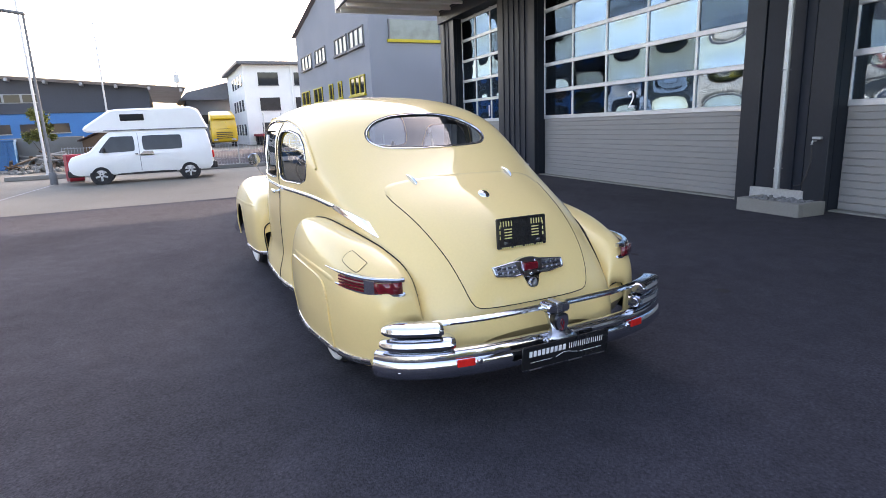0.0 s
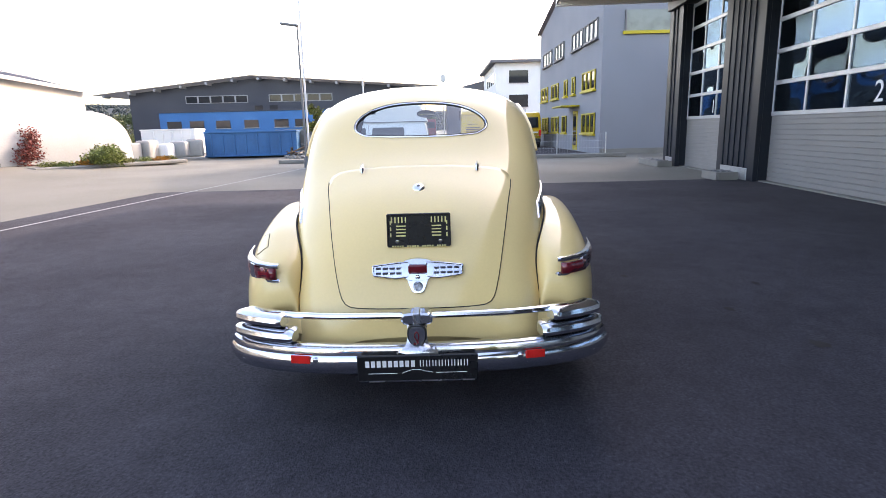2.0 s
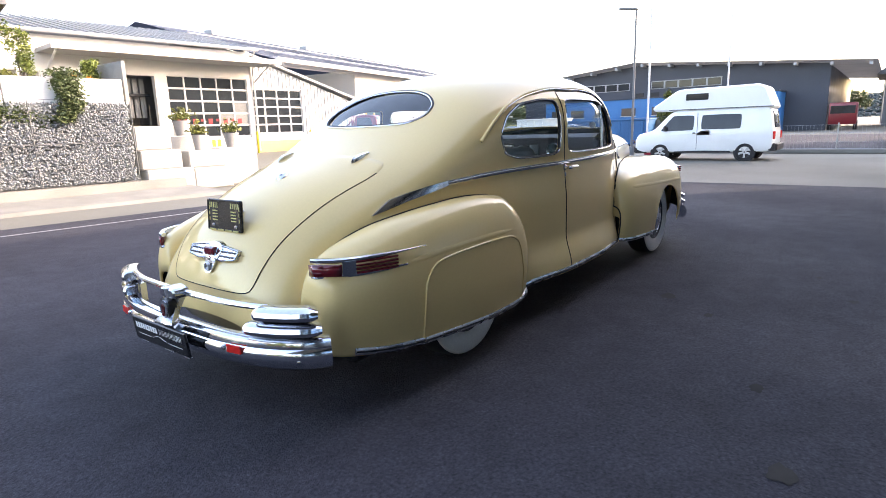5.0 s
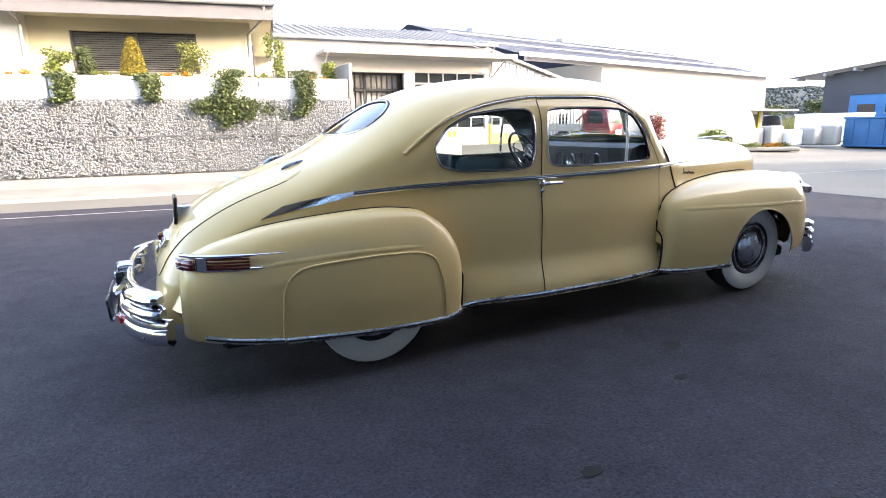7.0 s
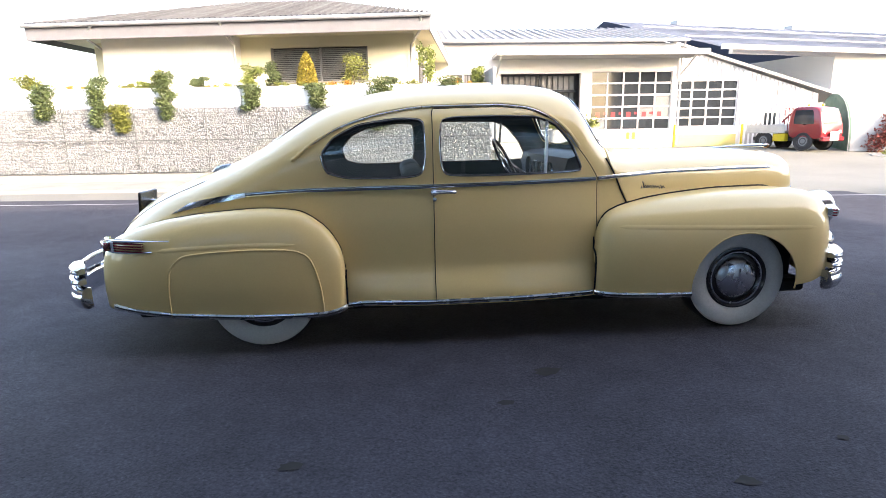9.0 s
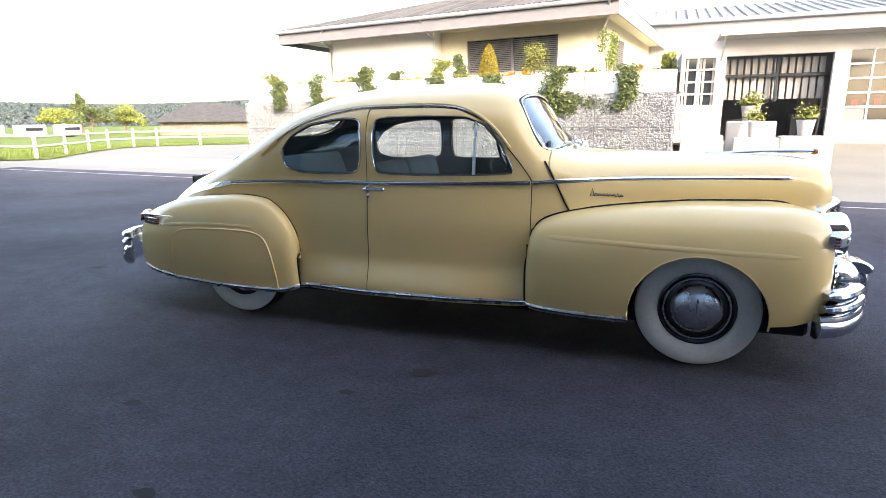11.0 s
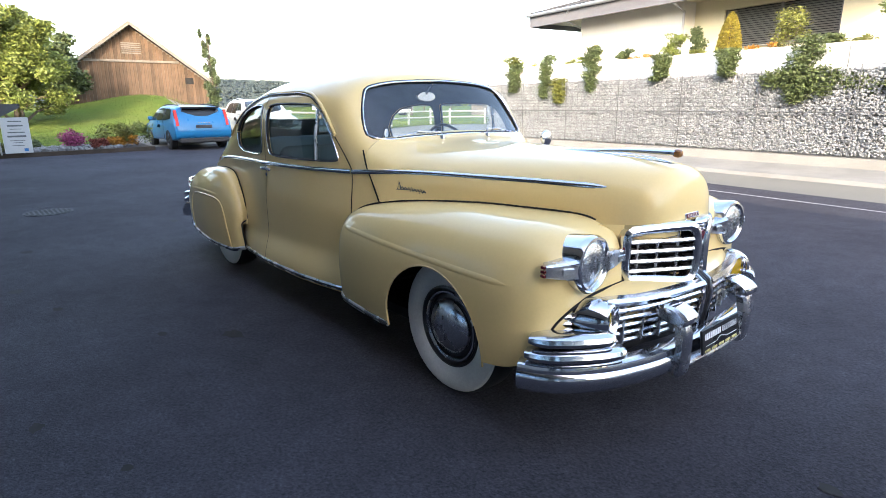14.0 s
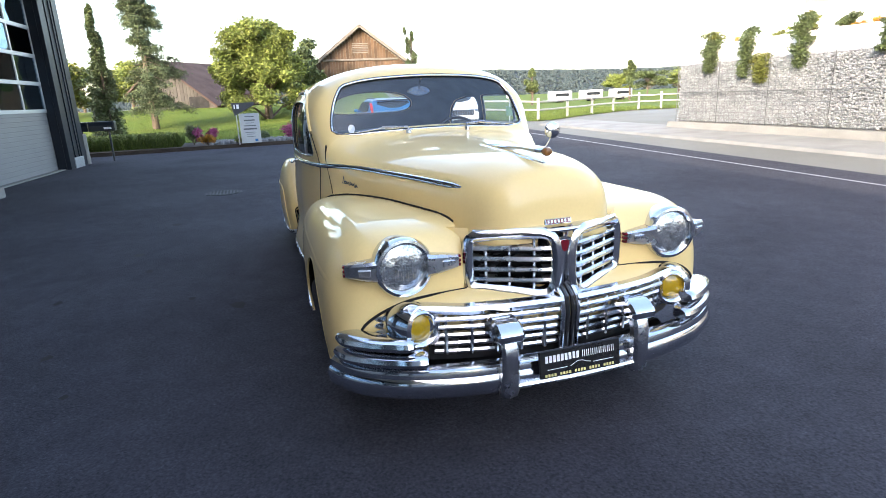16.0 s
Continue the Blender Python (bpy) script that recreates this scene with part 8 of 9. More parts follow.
for s in (-1, 1):
    on_car(est, "tail_light", prism([(-2.345, .80), (-2.20, .82), (-2.05, 1.28), (-2.11, 1.30), (-2.30, .95)], "y", s * .80 - .025, s * .80 + .06), M_REFL, "tall red tail light")
    on_car(est, "wing_mirror", box((.72, s * .98 - .08, .95), (.86, s * .98 + .08, 1.08), .03), M_BPAINT)
    on_car(est, "headlight", box((2.10, s * .68 - .2, .60), (2.27, s * .68 + .15, .74), .03), M_LENS)
    on_car(est, "roof_rail", tube([(.2, s * .60, 1.46), (-.7, s * .60, 1.50), (-1.7, s * .58, 1.45)], .018, 6), M_PLASTIC)
    on_car(est, "exhaust", box((-2.40, s * .5 - .09, .27), (-2.3, s * .5 + .09, .34), .02), M_CHROME)
    on_car(est, "door_seam", box((-.79, s * .915 - .01, .35), (-.775, s * .915 + .007, .95)), M_PLASTIC)
on_car(est, "rear_bumper", box((-2.42, -.80, .24), (-2.30, .80, .40), .03), M_PLASTIC)
on_car(est, "roof_spoiler", box((-2.18, -.60, 1.36), (-1.9, .60, 1.41), .02), M_PLASTIC)
on_car(est, "number_plate", box((-2.385, -.26, .72), (-2.355, .26, .82), .005), M_SIGND, "dark plate with unreadable print")
b = bmesh.new()
for k in range(5):
    add_box(b, (-2.37, -.2 + .085 * k, .88), (-2.345, -.15 + .085 * k, .91), .003)
on_car(est, "badge_bars", b, M_CHROME)

Sm = Matrix.Translation((-19.9, 7.25, 0)) @ Matrix.Rotation(radians(-8), 4, "Z")
suv = vehicle("suv_car", "white SUV with black grille and dark wheels", Sm,
              [(-2.25, .38), (2.2, .33), (2.32, .55), (2.26, .92), (1.15, 1.10), (.42, 1.62), (-.3, 1.68), (-1.85, 1.62), (-2.12, 1.5), (-2.32, 1.0), (-2.34, .6)], .95, 1.06, .22, M_WPAINT, (1.42, -1.36), .37,
              [[(.18, 1.12), (.98, 1.11), (.42, 1.52), (.18, 1.54)], [(-.72, 1.13), (.11, 1.12), (.11, 1.55), (-.72, 1.55)], [(-1.85, 1.18), (-.80, 1.13), (-.80, 1.55), (-1.5, 1.52)]],
              [((1.14, 1.12), (.48, 1.60), .78, .66, M_DARKGLASS, "windshield"), ((-2.28, 1.08), (-2.14, 1.46), .72, .62, M_DARKGLASS, "rear_window")], rim=M_PLASTIC)
gr = on_car(suv, "grille", box((2.26, -.48, .66), (2.34, .48, .88), .03), M_PLASTIC, "black grille with chrome bars")
for k in range(9):
    part("grille_bar", box((2.335, -.42 + .1 * k, .68), (2.348, -.40 + .1 * k, .86), .003), M_CHROME, gr)
on_car(suv, "lower_intake", box((2.26, -.72, .38), (2.335, .72, .48), .03), M_PLASTIC)
on_car(suv, "number_plate", box((2.34, -.26, .52), (2.355, .26, .62), .004), M_WHITE, "pale plate, blank")
for s in (-1, 1):
    on_car(suv, "headlight", box((2.10, s * .70 - .20, .76), (2.29, s * .70 + .17, .90), .035), M_LENS)
    on_car(suv, "fog_light", box((2.26, s * .70 - .08, .45), (2.33, s * .70 + .08, .52), .02), M_LENS)
    on_car(suv, "wing_mirror", box((.80, s * 1.02 - .1, 1.08), (.95, s * 1.02 + .1, 1.24), .04), M_WPAINT)
    on_car(suv, "roof_rail", tube([(.2, s * .64, 1.68), (-.7, s * .64, 1.72), (-1.8, s * .62, 1.66)], .02, 6), M_STEEL)
    on_car(suv, "sill_cladding", box((-.95, s * .90 - .02, .34), (1.0, s * .90 + .02, .44), .01), M_PLASTIC)

# red municipal truck
Tm = Matrix.Translation((16.05, 18.4, ground_z(16, 18.3))) @ Matrix.Rotation(radians(-72), 4, "Z") @ Matrix.Scale(.84, 4)
trk = vehicle("small_truck", "small red municipal truck with flat bed", Tm, [(.15, .55), (1.75, .50), (1.85, .75), (1.80, 1.15), (1.55, 2.0), (.25, 2.05), (.12, 1.3)], .78, 1.2, .10, M_RPAINT, (.95, -1.15), .42,
              [[(.40, 1.22), (1.45, 1.20), (1.28, 1.86), (.40, 1.88)]], [((1.80, 1.20), (1.58, 1.92), .68, .62, M_WINW, "windshield")], rim=M_STEEL)
on_car(trk, "chassis", box((-2.0, -.45, .42), (1.6, .45, .62), .02), M_PLASTIC)
on_car(trk, "flat_bed", box((-2.1, -.82, .80), (.02, .82, .90), .01), M_STEEL)
for s in (-1, 1):
    on_car(trk, "drop_side", box((-2.1, s * .80 - .02, .90), (.02, s * .80 + .02, 1.22), .01), M_STEEL)
    on_car(trk, "headlight", lathed([(0, .02), (.08, .015), (.1, 0)], 16, Matrix.Translation((1.84, s * .55, .82)) @ Matrix.Rotation(radians(-90), 4, "Z")), M_LENS)
    on_car(trk, "tool_box", box((-.65, s * .62 - .14, .40), (.0, s * .62 + .14, .78), .02), M_YELLOW)
on_car(trk, "tail_board", box((-2.12, -.8, .90), (-2.08, .8, 1.22), .01), M_STEEL)
for k in range(7):
    on_car(trk, "rack_bar", tube([(-.08, -.75 + .25 * k, .9), (-.08, -.75 + .25 * k, 2.0)], .02, 6), M_RPAINT)
on_car(trk, "rack_rail", tube([(-.08, -.77, 2.0), (-.08, .77, 2.0)], .025, 6), M_RPAINT)
on_car(trk, "crane_arm", tube([(-.3, 0, .9), (-.3, 0, 1.75), (-.9, .2, 1.35)], .06, 8), M_RPAINT)
on_car(trk, "front_bumper", box((1.72, -.76, .42), (1.92, .76, .62), .03), M_RPAINT)
on_car(trk, "front_plate", box((1.92, -.3, .45), (1.95, .3, .85), .006), M_WHITE, "blank white front plate")
for s in (-1, 1):
    on_car(trk, "beacon", lathed([(0, .12), (.05, .1), (.06, 0)], 12, Matrix.Translation((.9, s * .5, 2.05)) @ Matrix.Rotation(radians(90), 4, "X")), M_AMBER)

# yellow panel van and yellow lorry by the office block
Ym = Matrix.Translation((34.6, -5.9, 0)) @ Matrix.Rotation(radians(-2), 4, "Z")
yv = vehicle("yellow_van", "yellow panel van seen from the rear", Ym, [(-2.45, .40), (2.5, .38), (2.6, .9), (1.9, 1.25), (1.2, 2.1), (.8, 2.25), (-2.3, 2.28), (-2.45, 2.1)], .98, 1.1, .12, M_YPAINT, (1.7, -1.5), .34,
             [[(.7, 1.25), (1.6, 1.22), (1.15, 1.9), (.7, 1.9)]], [((-2.52, 1.30), (-2.50, 1.95), .75, .72, M_DARKGLASS, "rear_window")], rim=M_STEEL)
for s in (-1, 1):
    on_car(yv, "tail_light", box((-2.48, s * .86 - .07, .75), (-2.42, s * .86 + .07, 1.15), .02), M_REFL)
    on_car(yv, "side_trim", box((-2.2, s * .96 - .02, .62), (2.2, s * .96 + .02, .74), .01), M_PLASTIC)
on_car(yv, "rear_bumper", box((-2.56, -.92, .38), (-2.42, .92, .62), .03), M_PLASTIC)
on_car(yv, "door_seam", box((-2.475, -.008, .65), (-2.46, .008, 2.1)), M_PLASTIC)
on_car(yv, "number_plate", box((-2.475, -.75, .95), (-2.46, -.25, 1.05), .004), M_WHITE, "blank pale plate")

Lm = Matrix.Translation((59.0, -3.8, 0)) @ Matrix.Rotation(radians(180), 4, "Z")
lo_ = vehicle("yellow_truck", "yellow lorry tractor facing the yard", Lm, [(.2, .5), (2.9, .45), (3.0, 1.0), (2.95, 2.1), (2.7, 3.1), (.6, 3.6), (.2, 3.2)], 1.22, 1.8, .10, M_YPAINT, (1.7, -1.6), .5, [[(1.3, 1.75), (2.6, 1.75), (2.5, 2.6), (1.3, 2.6)]],
              [((2.97, 1.75), (2.75, 2.65), 1.08, 1.02, M_DARKGLASS, "windshield")], rim=M_STEEL)
for k in range(4):
    on_car(lo_, "grille_bar", box((2.97, -.75, .85 + .18 * k), (3.03, .75, .93 + .18 * k), .01), M_PLASTIC)
on_car(lo_, "chassis", box((-3.0, -.5, .6), (.5, .5, .95), .02), M_PLASTIC)
on_car(lo_, "sun_visor", box((2.72, -1.1, 2.72), (3.05, 1.1, 2.84), .02), M_YPAINT)
for s in (-1, 1):
    on_car(lo_, "headlight", box((2.95, s * .85 - .2, .62), (3.05, s * .85 + .2, .84), .03), M_LENS)
tr_ = thing("flat_trailer", "dark red flatbed trailer with upright frames", "trailer", Matrix.Translation((57, -9.0, 0)))
part("deck", box((-3.5, -1.9, .9), (4, 1.9, 1.15), .02), M_BOX, tr_)
for y in (-1.7, 0, 1.7):
    part("stanchion", tube([(-3.3, y, 1.1), (-3.3, y, 3.1)], .07, 6), M_STEEL, tr_)
for x in (-2, 0, 2):
    part("wheel", lathed([(0, -1.8), (.5, -1.8), (.5, 1.8), (0, 1.8)], 18, Matrix.Translation((x, 0, .5))), M_RUBBER, tr_)
for i, (x, y, mt, lb) in enumerate(((62, 1.2, M_RPAINT, "red lorry cab far behind the yard"), (66, 4.4, M_WPAINT, "white lorry cab far behind the yard"))):
    c_ = thing("far_truck", lb, "vehicle", Matrix.Translation((x, y, 0)), group="far lorries")
    part("cab", box((-1, -1.1, .5), (1, 1.1, 2.5), .15, None, 2), mt, c_)
    part("windshield", box((-1.03, -.95, 1.5), (-.98, .95, 2.2), .01), M_DARKGLASS, c_)
    for s in (-1, 1):
        part("wheel", lathed([(0, -.15), (.45, -.15), (.45, .15), (0, .15)], 16, Matrix.Translation((0, s * 1.0, .45))), M_RUBBER, c_)
for i, (x, y, ang) in enumerate(((60, 40.5, 80), (58, 39.0, 95))):
    c_ = vehicle("far_van", "small parked van by the far fence", Matrix.Translation((x, y, 0)) @ Matrix.Rotation(radians(ang + 90), 4, "Z"), [(-2.3, .35), (2.3, .35), (2.4, .9), (1.6, 1.2), (1.0, 2.0), (-2.2, 2.1)], .92, 1.1, .12, (M_WPAINT, M_CLAD)[i], (1.5, -1.4), .33,
                 [[(.4, 1.2), (1.3, 1.2), (1.0, 1.7), (.4, 1.7)]], [((1.62, 1.22), (1.08, 1.9), .8, .7, M_DARKGLASS, "windshield")], group="far vans")

# ---- meadow side ----
bm = bmesh.new()
rows = []
for x in list(np.linspace(-19.3, -70, 60)) + [-100, -160, -320]:
    xe = float(x)
    rows.append([(lambda xx: Vector((xx, y, ground_z(xx, y) + .02 + (.05 if xe < -19.6 else 0) if xe > -80 else 1.33)))(xe - (3.2 * smooth01((y - 1.5) / 1.5) if xe > -40 else 0)) for y in list(np.linspace(-26, 7.2, 34))])
grid_faces(bm, rows)
bmesh.ops.recalc_face_normals(bm, faces=bm.faces)
solo("meadow", bm, M_GRASS, "sunlit green meadow rising to the barn", "meadow", kind="structure")
FENCE = curve((2.6, -29.5), (4.8, -27.8), (7.2, -26.0), (9.8, -24.2), (12.9, -22.6), (15.7, -24.5), (18.5, -26.4), (23.7, -28.9), (25, -28.6), (29, -24.0), (33, -19.5), (40, -13), (60, -12), (400, -12))
bm = bmesh.new()
rows = []
for y in list(np.linspace(7.1, 40, 34)) + [60, 120, 400]:
    rows.append([Vector((x, float(y), (max(ground_z(x, min(float(y), 55)), 0) if x > -88 else 0) + .03)) for x in [FENCE(float(y)) + .4 - d for d in (0, .3, 2, 5, 10, 18, 30, 60, 200, 400)]])
grid_faces(bm, rows)
bmesh.ops.recalc_face_normals(bm, faces=bm.faces)
solo("pasture", bm, M_GRASS, "green pasture behind a pale rail fence", "meadow", kind="structure")


def blade_mesh(count, place, h, seed):
    r = random.Random(seed)
    vs, fs = [], []
    for _ in range(count):
        c = Vector(place(r))
        a_ = r.uniform(0, 6.3)
        w = .012 * r.uniform(.7, 1.6)
        d = Vector((math.cos(a_), math.sin(a_), 0))
        hh = h * r.uniform(.5, 1.3)
        bend = Vector((r.uniform(-.4, .4), r.uniform(-.4, .4), 0)) * hh
        o = len(vs)
        vs += [c - d * w, c + d * w, c + bend + Vector((0, 0, hh))]
        fs.append((o, o + 1, o + 2))
    me = bpy.data.meshes.new("blades")
    me.from_pydata(vs, [], fs)
    return me


def meadow_spot(r):
    x = -19.8 - 14 * r.random() ** 1.6
    y = r.uniform(-9, 7)
    x -= 3.2 * smooth01((y - 1.5) / 1.5)
    return (x, y, ground_z(x, y) + .06)


gs = tagged(new("grass", blade_mesh(30000, meadow_spot, .055, 41)), "green meadow grass blades", "grass", kind="stuff")
gs.data.materials.append(M_BLADE)
gs2 = tagged(new("grass", blade_mesh(16000, lambda r: (lambda y, d: (FENCE(y) + .3 - d, y, ground_z(FENCE(y) - d, y) + .03))(r.uniform(7.2, 30), 9 * r.random() ** 1.5), .10, 42)), "green pasture grass blades", "grass", kind="stuff")
gs2.data.materials.append(M_BLADE)

# planting bed along the yard's end
bm = bmesh.new()
rows = []
for y in np.linspace(-7.5, 2.5, 16):
    xk = -17.2 - .07 * y
    rows.append([Vector((xk, y, 0)), Vector((xk, y, .13)), Vector((xk - .12, y, .13)), Vector((xk - .12, y, .09)), Vector((xk - 2.0, y, .16)), Vector((xk - 2.4, y, .0))])
grid_faces(bm, rows)
bmesh.ops.recalc_face_normals(bm, faces=bm.faces)
solo("bed", bm, M_SOIL, "dark soil planting bed with a low kerb", "bed", kind="structure")
pe = tagged(new("pebbles", stone_mesh(900, lambda i, r: (lambda y: (-17.5 - .07 * y - r.uniform(0, 1.3), y, .15))(r.uniform(-2.6, 1.6)), .09, 23)), "grey decorative stones in the bed", "stones", kind="stuff")
pe.data.materials.append(M_PEB)
for i, (y, d, h, w, mt, lb) in enumerate(((-2.75, .7, .60, .36, M_PINK, "pink heather in flower"), (-2.7, .35, .35, .28, M_ORANGE, "orange and yellow low flowers"), (.05, .6, .62, .50, M_PINK, "pink heather in flower"), (-3.2, 1.0, .75, .3, M_LEAFD, "grey-green lavender bush"),
                                          (1.6, .9, .85, .55, M_LEAFY, "loose green and orange shrub"), (2.2, 1.0, .80, .45, M_LEAF, "loose green shrub"), (1.7, .5, .35, .4, M_ORANGE, "orange low flowers"), (-.9, .9, .35, .3, M_LEAFD, "low dark green plant"),
                                          (-1.6, .3, .25, .25, M_LEAF, "low green plant"), (.9, .4, .3, .3, M_LEAFR, "low reddish plant"))):
    x = -17.3 - .07 * y - d
    blobs = [(x + rnd.uniform(-.6, .6) * w, y + rnd.uniform(-.8, .8) * w, .15 + h * rnd.uniform(.3, .8), w * .45, w * .5, h * .28) for _ in range(8)]
    bush("bed_shrub", lb + " in the bed", "shrub", blobs, 1500, .035, mt, True, "shrubs in the bed", 200 + i, (x, y, .12))
# fading grass hedge near the mailbox
bh = tagged(new("ornamental_grass", blade_mesh(9000, lambda r: (-17.6 - r.uniform(0, 1.1), r.uniform(-6.8, -3.6), .12), .38, 44)), "dense ornamental grass in the bed", "grass", kind="stuff")
bh.data.materials.append(M_BLADE)
bl = tagged(new("ornamental_grass", leaf_mesh(5000, lambda r: (-17.6 - r.uniform(0, 1.0), r.uniform(-6.6, -3.7), .2 + r.random() * .42), .035, 45)), "small leaves in the ornamental grass", "grass", kind="stuff")
bl.data.materials.append(M_LEAF)

# sign board and pointer sign
sg = thing("sign_board", "pale upright information board with printed lines", "sign", Matrix.Translation((-16.9, -1.22, .1)) @ Matrix.Rotation(radians(4), 4, "Z"))
part("board", box((-.03, -.33, .05), (.03, .33, 1.05), .006), M_SIGN, sg)
b = bmesh.new()
for z, w, h in ((.93, .16, .025), (.80, .18, .04), (.72, .14, .015), (.62, .2, .03), (.50, .22, .05), (.40, .18, .015), (.34, .12, .015), (.26, .15, .015)):
    add_box(b, (.031, -w, z), (.033, w, z + h))
part("print_bars", b, M_TXT, sg, "unreadable print drawn as bars")
part("logo_block", box((.031, .12, .10), (.034, .22, .18)), M_BLUE, sg)
ps = thing("pointer_sign", "dark triangular pointer sign with white bars", "sign", Matrix.Translation((-17.1, -1.35, .1)) @ Matrix.Rotation(radians(4), 4, "Z"))
part("panel", prism([(-.42, 1.42), (.34, 1.42), (.34, 1.32), (-.34, .98)], "x", -.02, .02), M_SIGND, ps, smooth=False)
part("post", box((-.03, -.30, 0), (-.0, -.26, 1.1)), M_STEEL, ps)
part("number_bars", joined(box((.021, -.33, 1.22), (.024, -.29, 1.36)), box((.021, -.24, 1.22), (.024, -.16, 1.36))), M_WHITE, ps, "white bars in place of a number")

# barn
barn = thing("barn", "old weathered wooden barn with a steep roof", "barn", Matrix.Translation((-38.0, 6.8, 1.3)) @ Matrix.Rotation(radians(-6), 4, "Z"))
HB_, RB_ = 4.35, 5.1


def gable_top(y):
    return RB_ - abs(y) * (RB_ - 1.6) / 4.6


part("front_wall", prism([(-4.4, 0), (4.4, 0), (4.4, gable_top(4.4)), (0, RB_ - .05), (-4.4, gable_top(4.4))], "x", -.15, 0), M_BARNG, barn, smooth=False)
n = 44
for k in range(n):
    y0 = -4.4 + 8.8 * k / n
    y1 = y0 + 8.8 / n - .012
    zt = gable_top(max(abs(y0), abs(y1))) - .05
    mid = 2.9 if abs((y0 + y1) / 2) < 2.6 else None
    d = rnd.uniform(0, .02)
    if mid and zt > mid + .2:
        part("board", box((.0, y0, .1), (.045 + d, y1, mid), .006), M_BARNW, barn)
        part("board", box((.0, y0, mid + .02), (.06 + d, y1, zt), .006), M_BARNW, barn)
    else:
        part("board", box((.0, y0, .0), (.045 + d, y1, zt), .006), M_BARNW, barn)
part("beam", box((.05, -2.7, 2.84), (.14, 2.7, 2.98), .01), M_BARNG, barn)
for k in range(6):
    part("vent_slat", box((.06, -.55, 3.35 + .12 * k), (.10, .55, 3.42 + .12 * k), .005), M_BARNG, barn)
for s in (-1, 1):
    part("roof", box((-14, 0, -.06), (.6, 6.2, .06), .01, Matrix.Translation((0, 0, RB_ + .1)) @ Matrix.Rotation(-s * math.atan((RB_ - 1.6) / 4.6), 4, "X") @ Matrix.Diagonal((1, s, 1, 1))), M_REDTILE, barn)
    part("verge_board", box((.55, 0, -.14), (.62, 6.2, .07), .01, Matrix.Translation((0, 0, RB_ + .1)) @ Matrix.Rotation(-s * math.atan((RB_ - 1.6) / 4.6), 4, "X") @ Matrix.Diagonal((1, s, 1, 1))), M_BARNG, barn)
    part("side_wall", box((-13.5, s * 4.3 - .1, 0), (-.15, s * 4.3 + .1, 1.9)), M_BARNG, barn)
part("hatch", box((.06, 3.0, 1.55), (.10, 3.5, 1.95), .006), M_UNDER, barn)
# low shed
shed = thing("shed", "low old shed with brown-red tiled roof and grey boards", "shed", Matrix.Translation((-38.5, -5.6, .9)) @ Matrix.Rotation(radians(-35), 4, "Z"))
part("walls", prism([(-3.2, 0), (3.2, 0), (3.2, .9), (-.6, 3.4), (-3.2, 1.7)], "x", -4.6, 0), M_SHEDW, shed, smooth=False)
for k in range(24):
    y0 = -3.2 + .267 * k
    part("board", box((0, y0, .05), (.05 + rnd.uniform(0, .02), y0 + .25, max(.3, 3.35 - abs(y0 + .13 + .6) * .66)), .006), M_SHEDW, shed)
part("roof", box((-5.4, 0, -.06), (.9, 5.2, .06), .01, Matrix.Translation((0, -.6, 3.5)) @ Matrix.Rotation(radians(-35), 4, "X")), M_REDTILE, shed)
part("roof", box((-5.4, -3.6, -.06), (.9, 0, .06), .01, Matrix.Translation((0, -.6, 3.5)) @ Matrix.Rotation(radians(35), 4, "X")), M_REDTILE, shed)
# No hole is cut: a near-black panel paints the shade of an open doorway.
part("opening", box((.06, .9, .1), (.09, 2.4, 1.2), .005), M_UNDER, shed)

# trees
tree("walnut_tree", "large round green broadleaf tree on the meadow", -29.0, -.2, ground_z(-29, -.2), 6, .22, blobs_round(-29.0, -.25, 3.55, 2.55, 2.3, 95, 8, .27) + [(-29.0 + 1.9 * math.cos(k * 1.1), -.25 + 1.9 * math.sin(k * 1.1), 1.75 + .3 * math.sin(k * 2.3), .75, .75, .5) for k in range(6)], 85000, .08, M_LEAF, 8)
tree("broadleaf_tree", "darker broadleaf tree behind the large one", -36.0, 2.6, 1.2, 5, .18, blobs_round(-36.0, 2.3, 3.4, 2.1, 1.9, 40, 9, .30), 18000, .11, M_LEAFD, 9)
tree("columnar_tree", "slim columnar young tree with sparse leaves", -22.0, 6.15, .3, 4.4, .05, [(-22 + rnd.uniform(-.22, .22), 6.15 + rnd.uniform(-.26, .26), .9 + 3.6 * k / 26, .22 * (1.25 - k / 30), .22 * (1.25 - k / 30), .22) for k in range(26)], 6500, .045, M_LEAFD, 10)
tree("columnar_tree", "slim dark columnar tree beside the garage", -19.5, -6.05, .15, 4.2, .06, [(-19.5 + rnd.uniform(-.28, .28) * (1.1 - k / 60), -6.05 + rnd.uniform(-.38, .38) * (1.1 - k / 60), .35 + 4.6 * k / 60, .34 * (1.15 - k / 66), .34 * (1.15 - k / 66), .24) for k in range(60)], 15000, .05, M_LEAFD, 11)
spruce = thing("spruce_tree", "tall ragged spruce with bare lower trunk", "tree")
sx, sy, sz = -27.0, -5.6, ground_z(-27, -5.6)
part("trunk", tube([(sx, sy, sz), (sx + .05, sy, sz + 3.4), (sx, sy + .05, sz + 8.2)], .17, 9, scale=[1, .7, .1]), M_BARK, spruce)
br = bmesh.new()
tips = []
rr = random.Random(77)
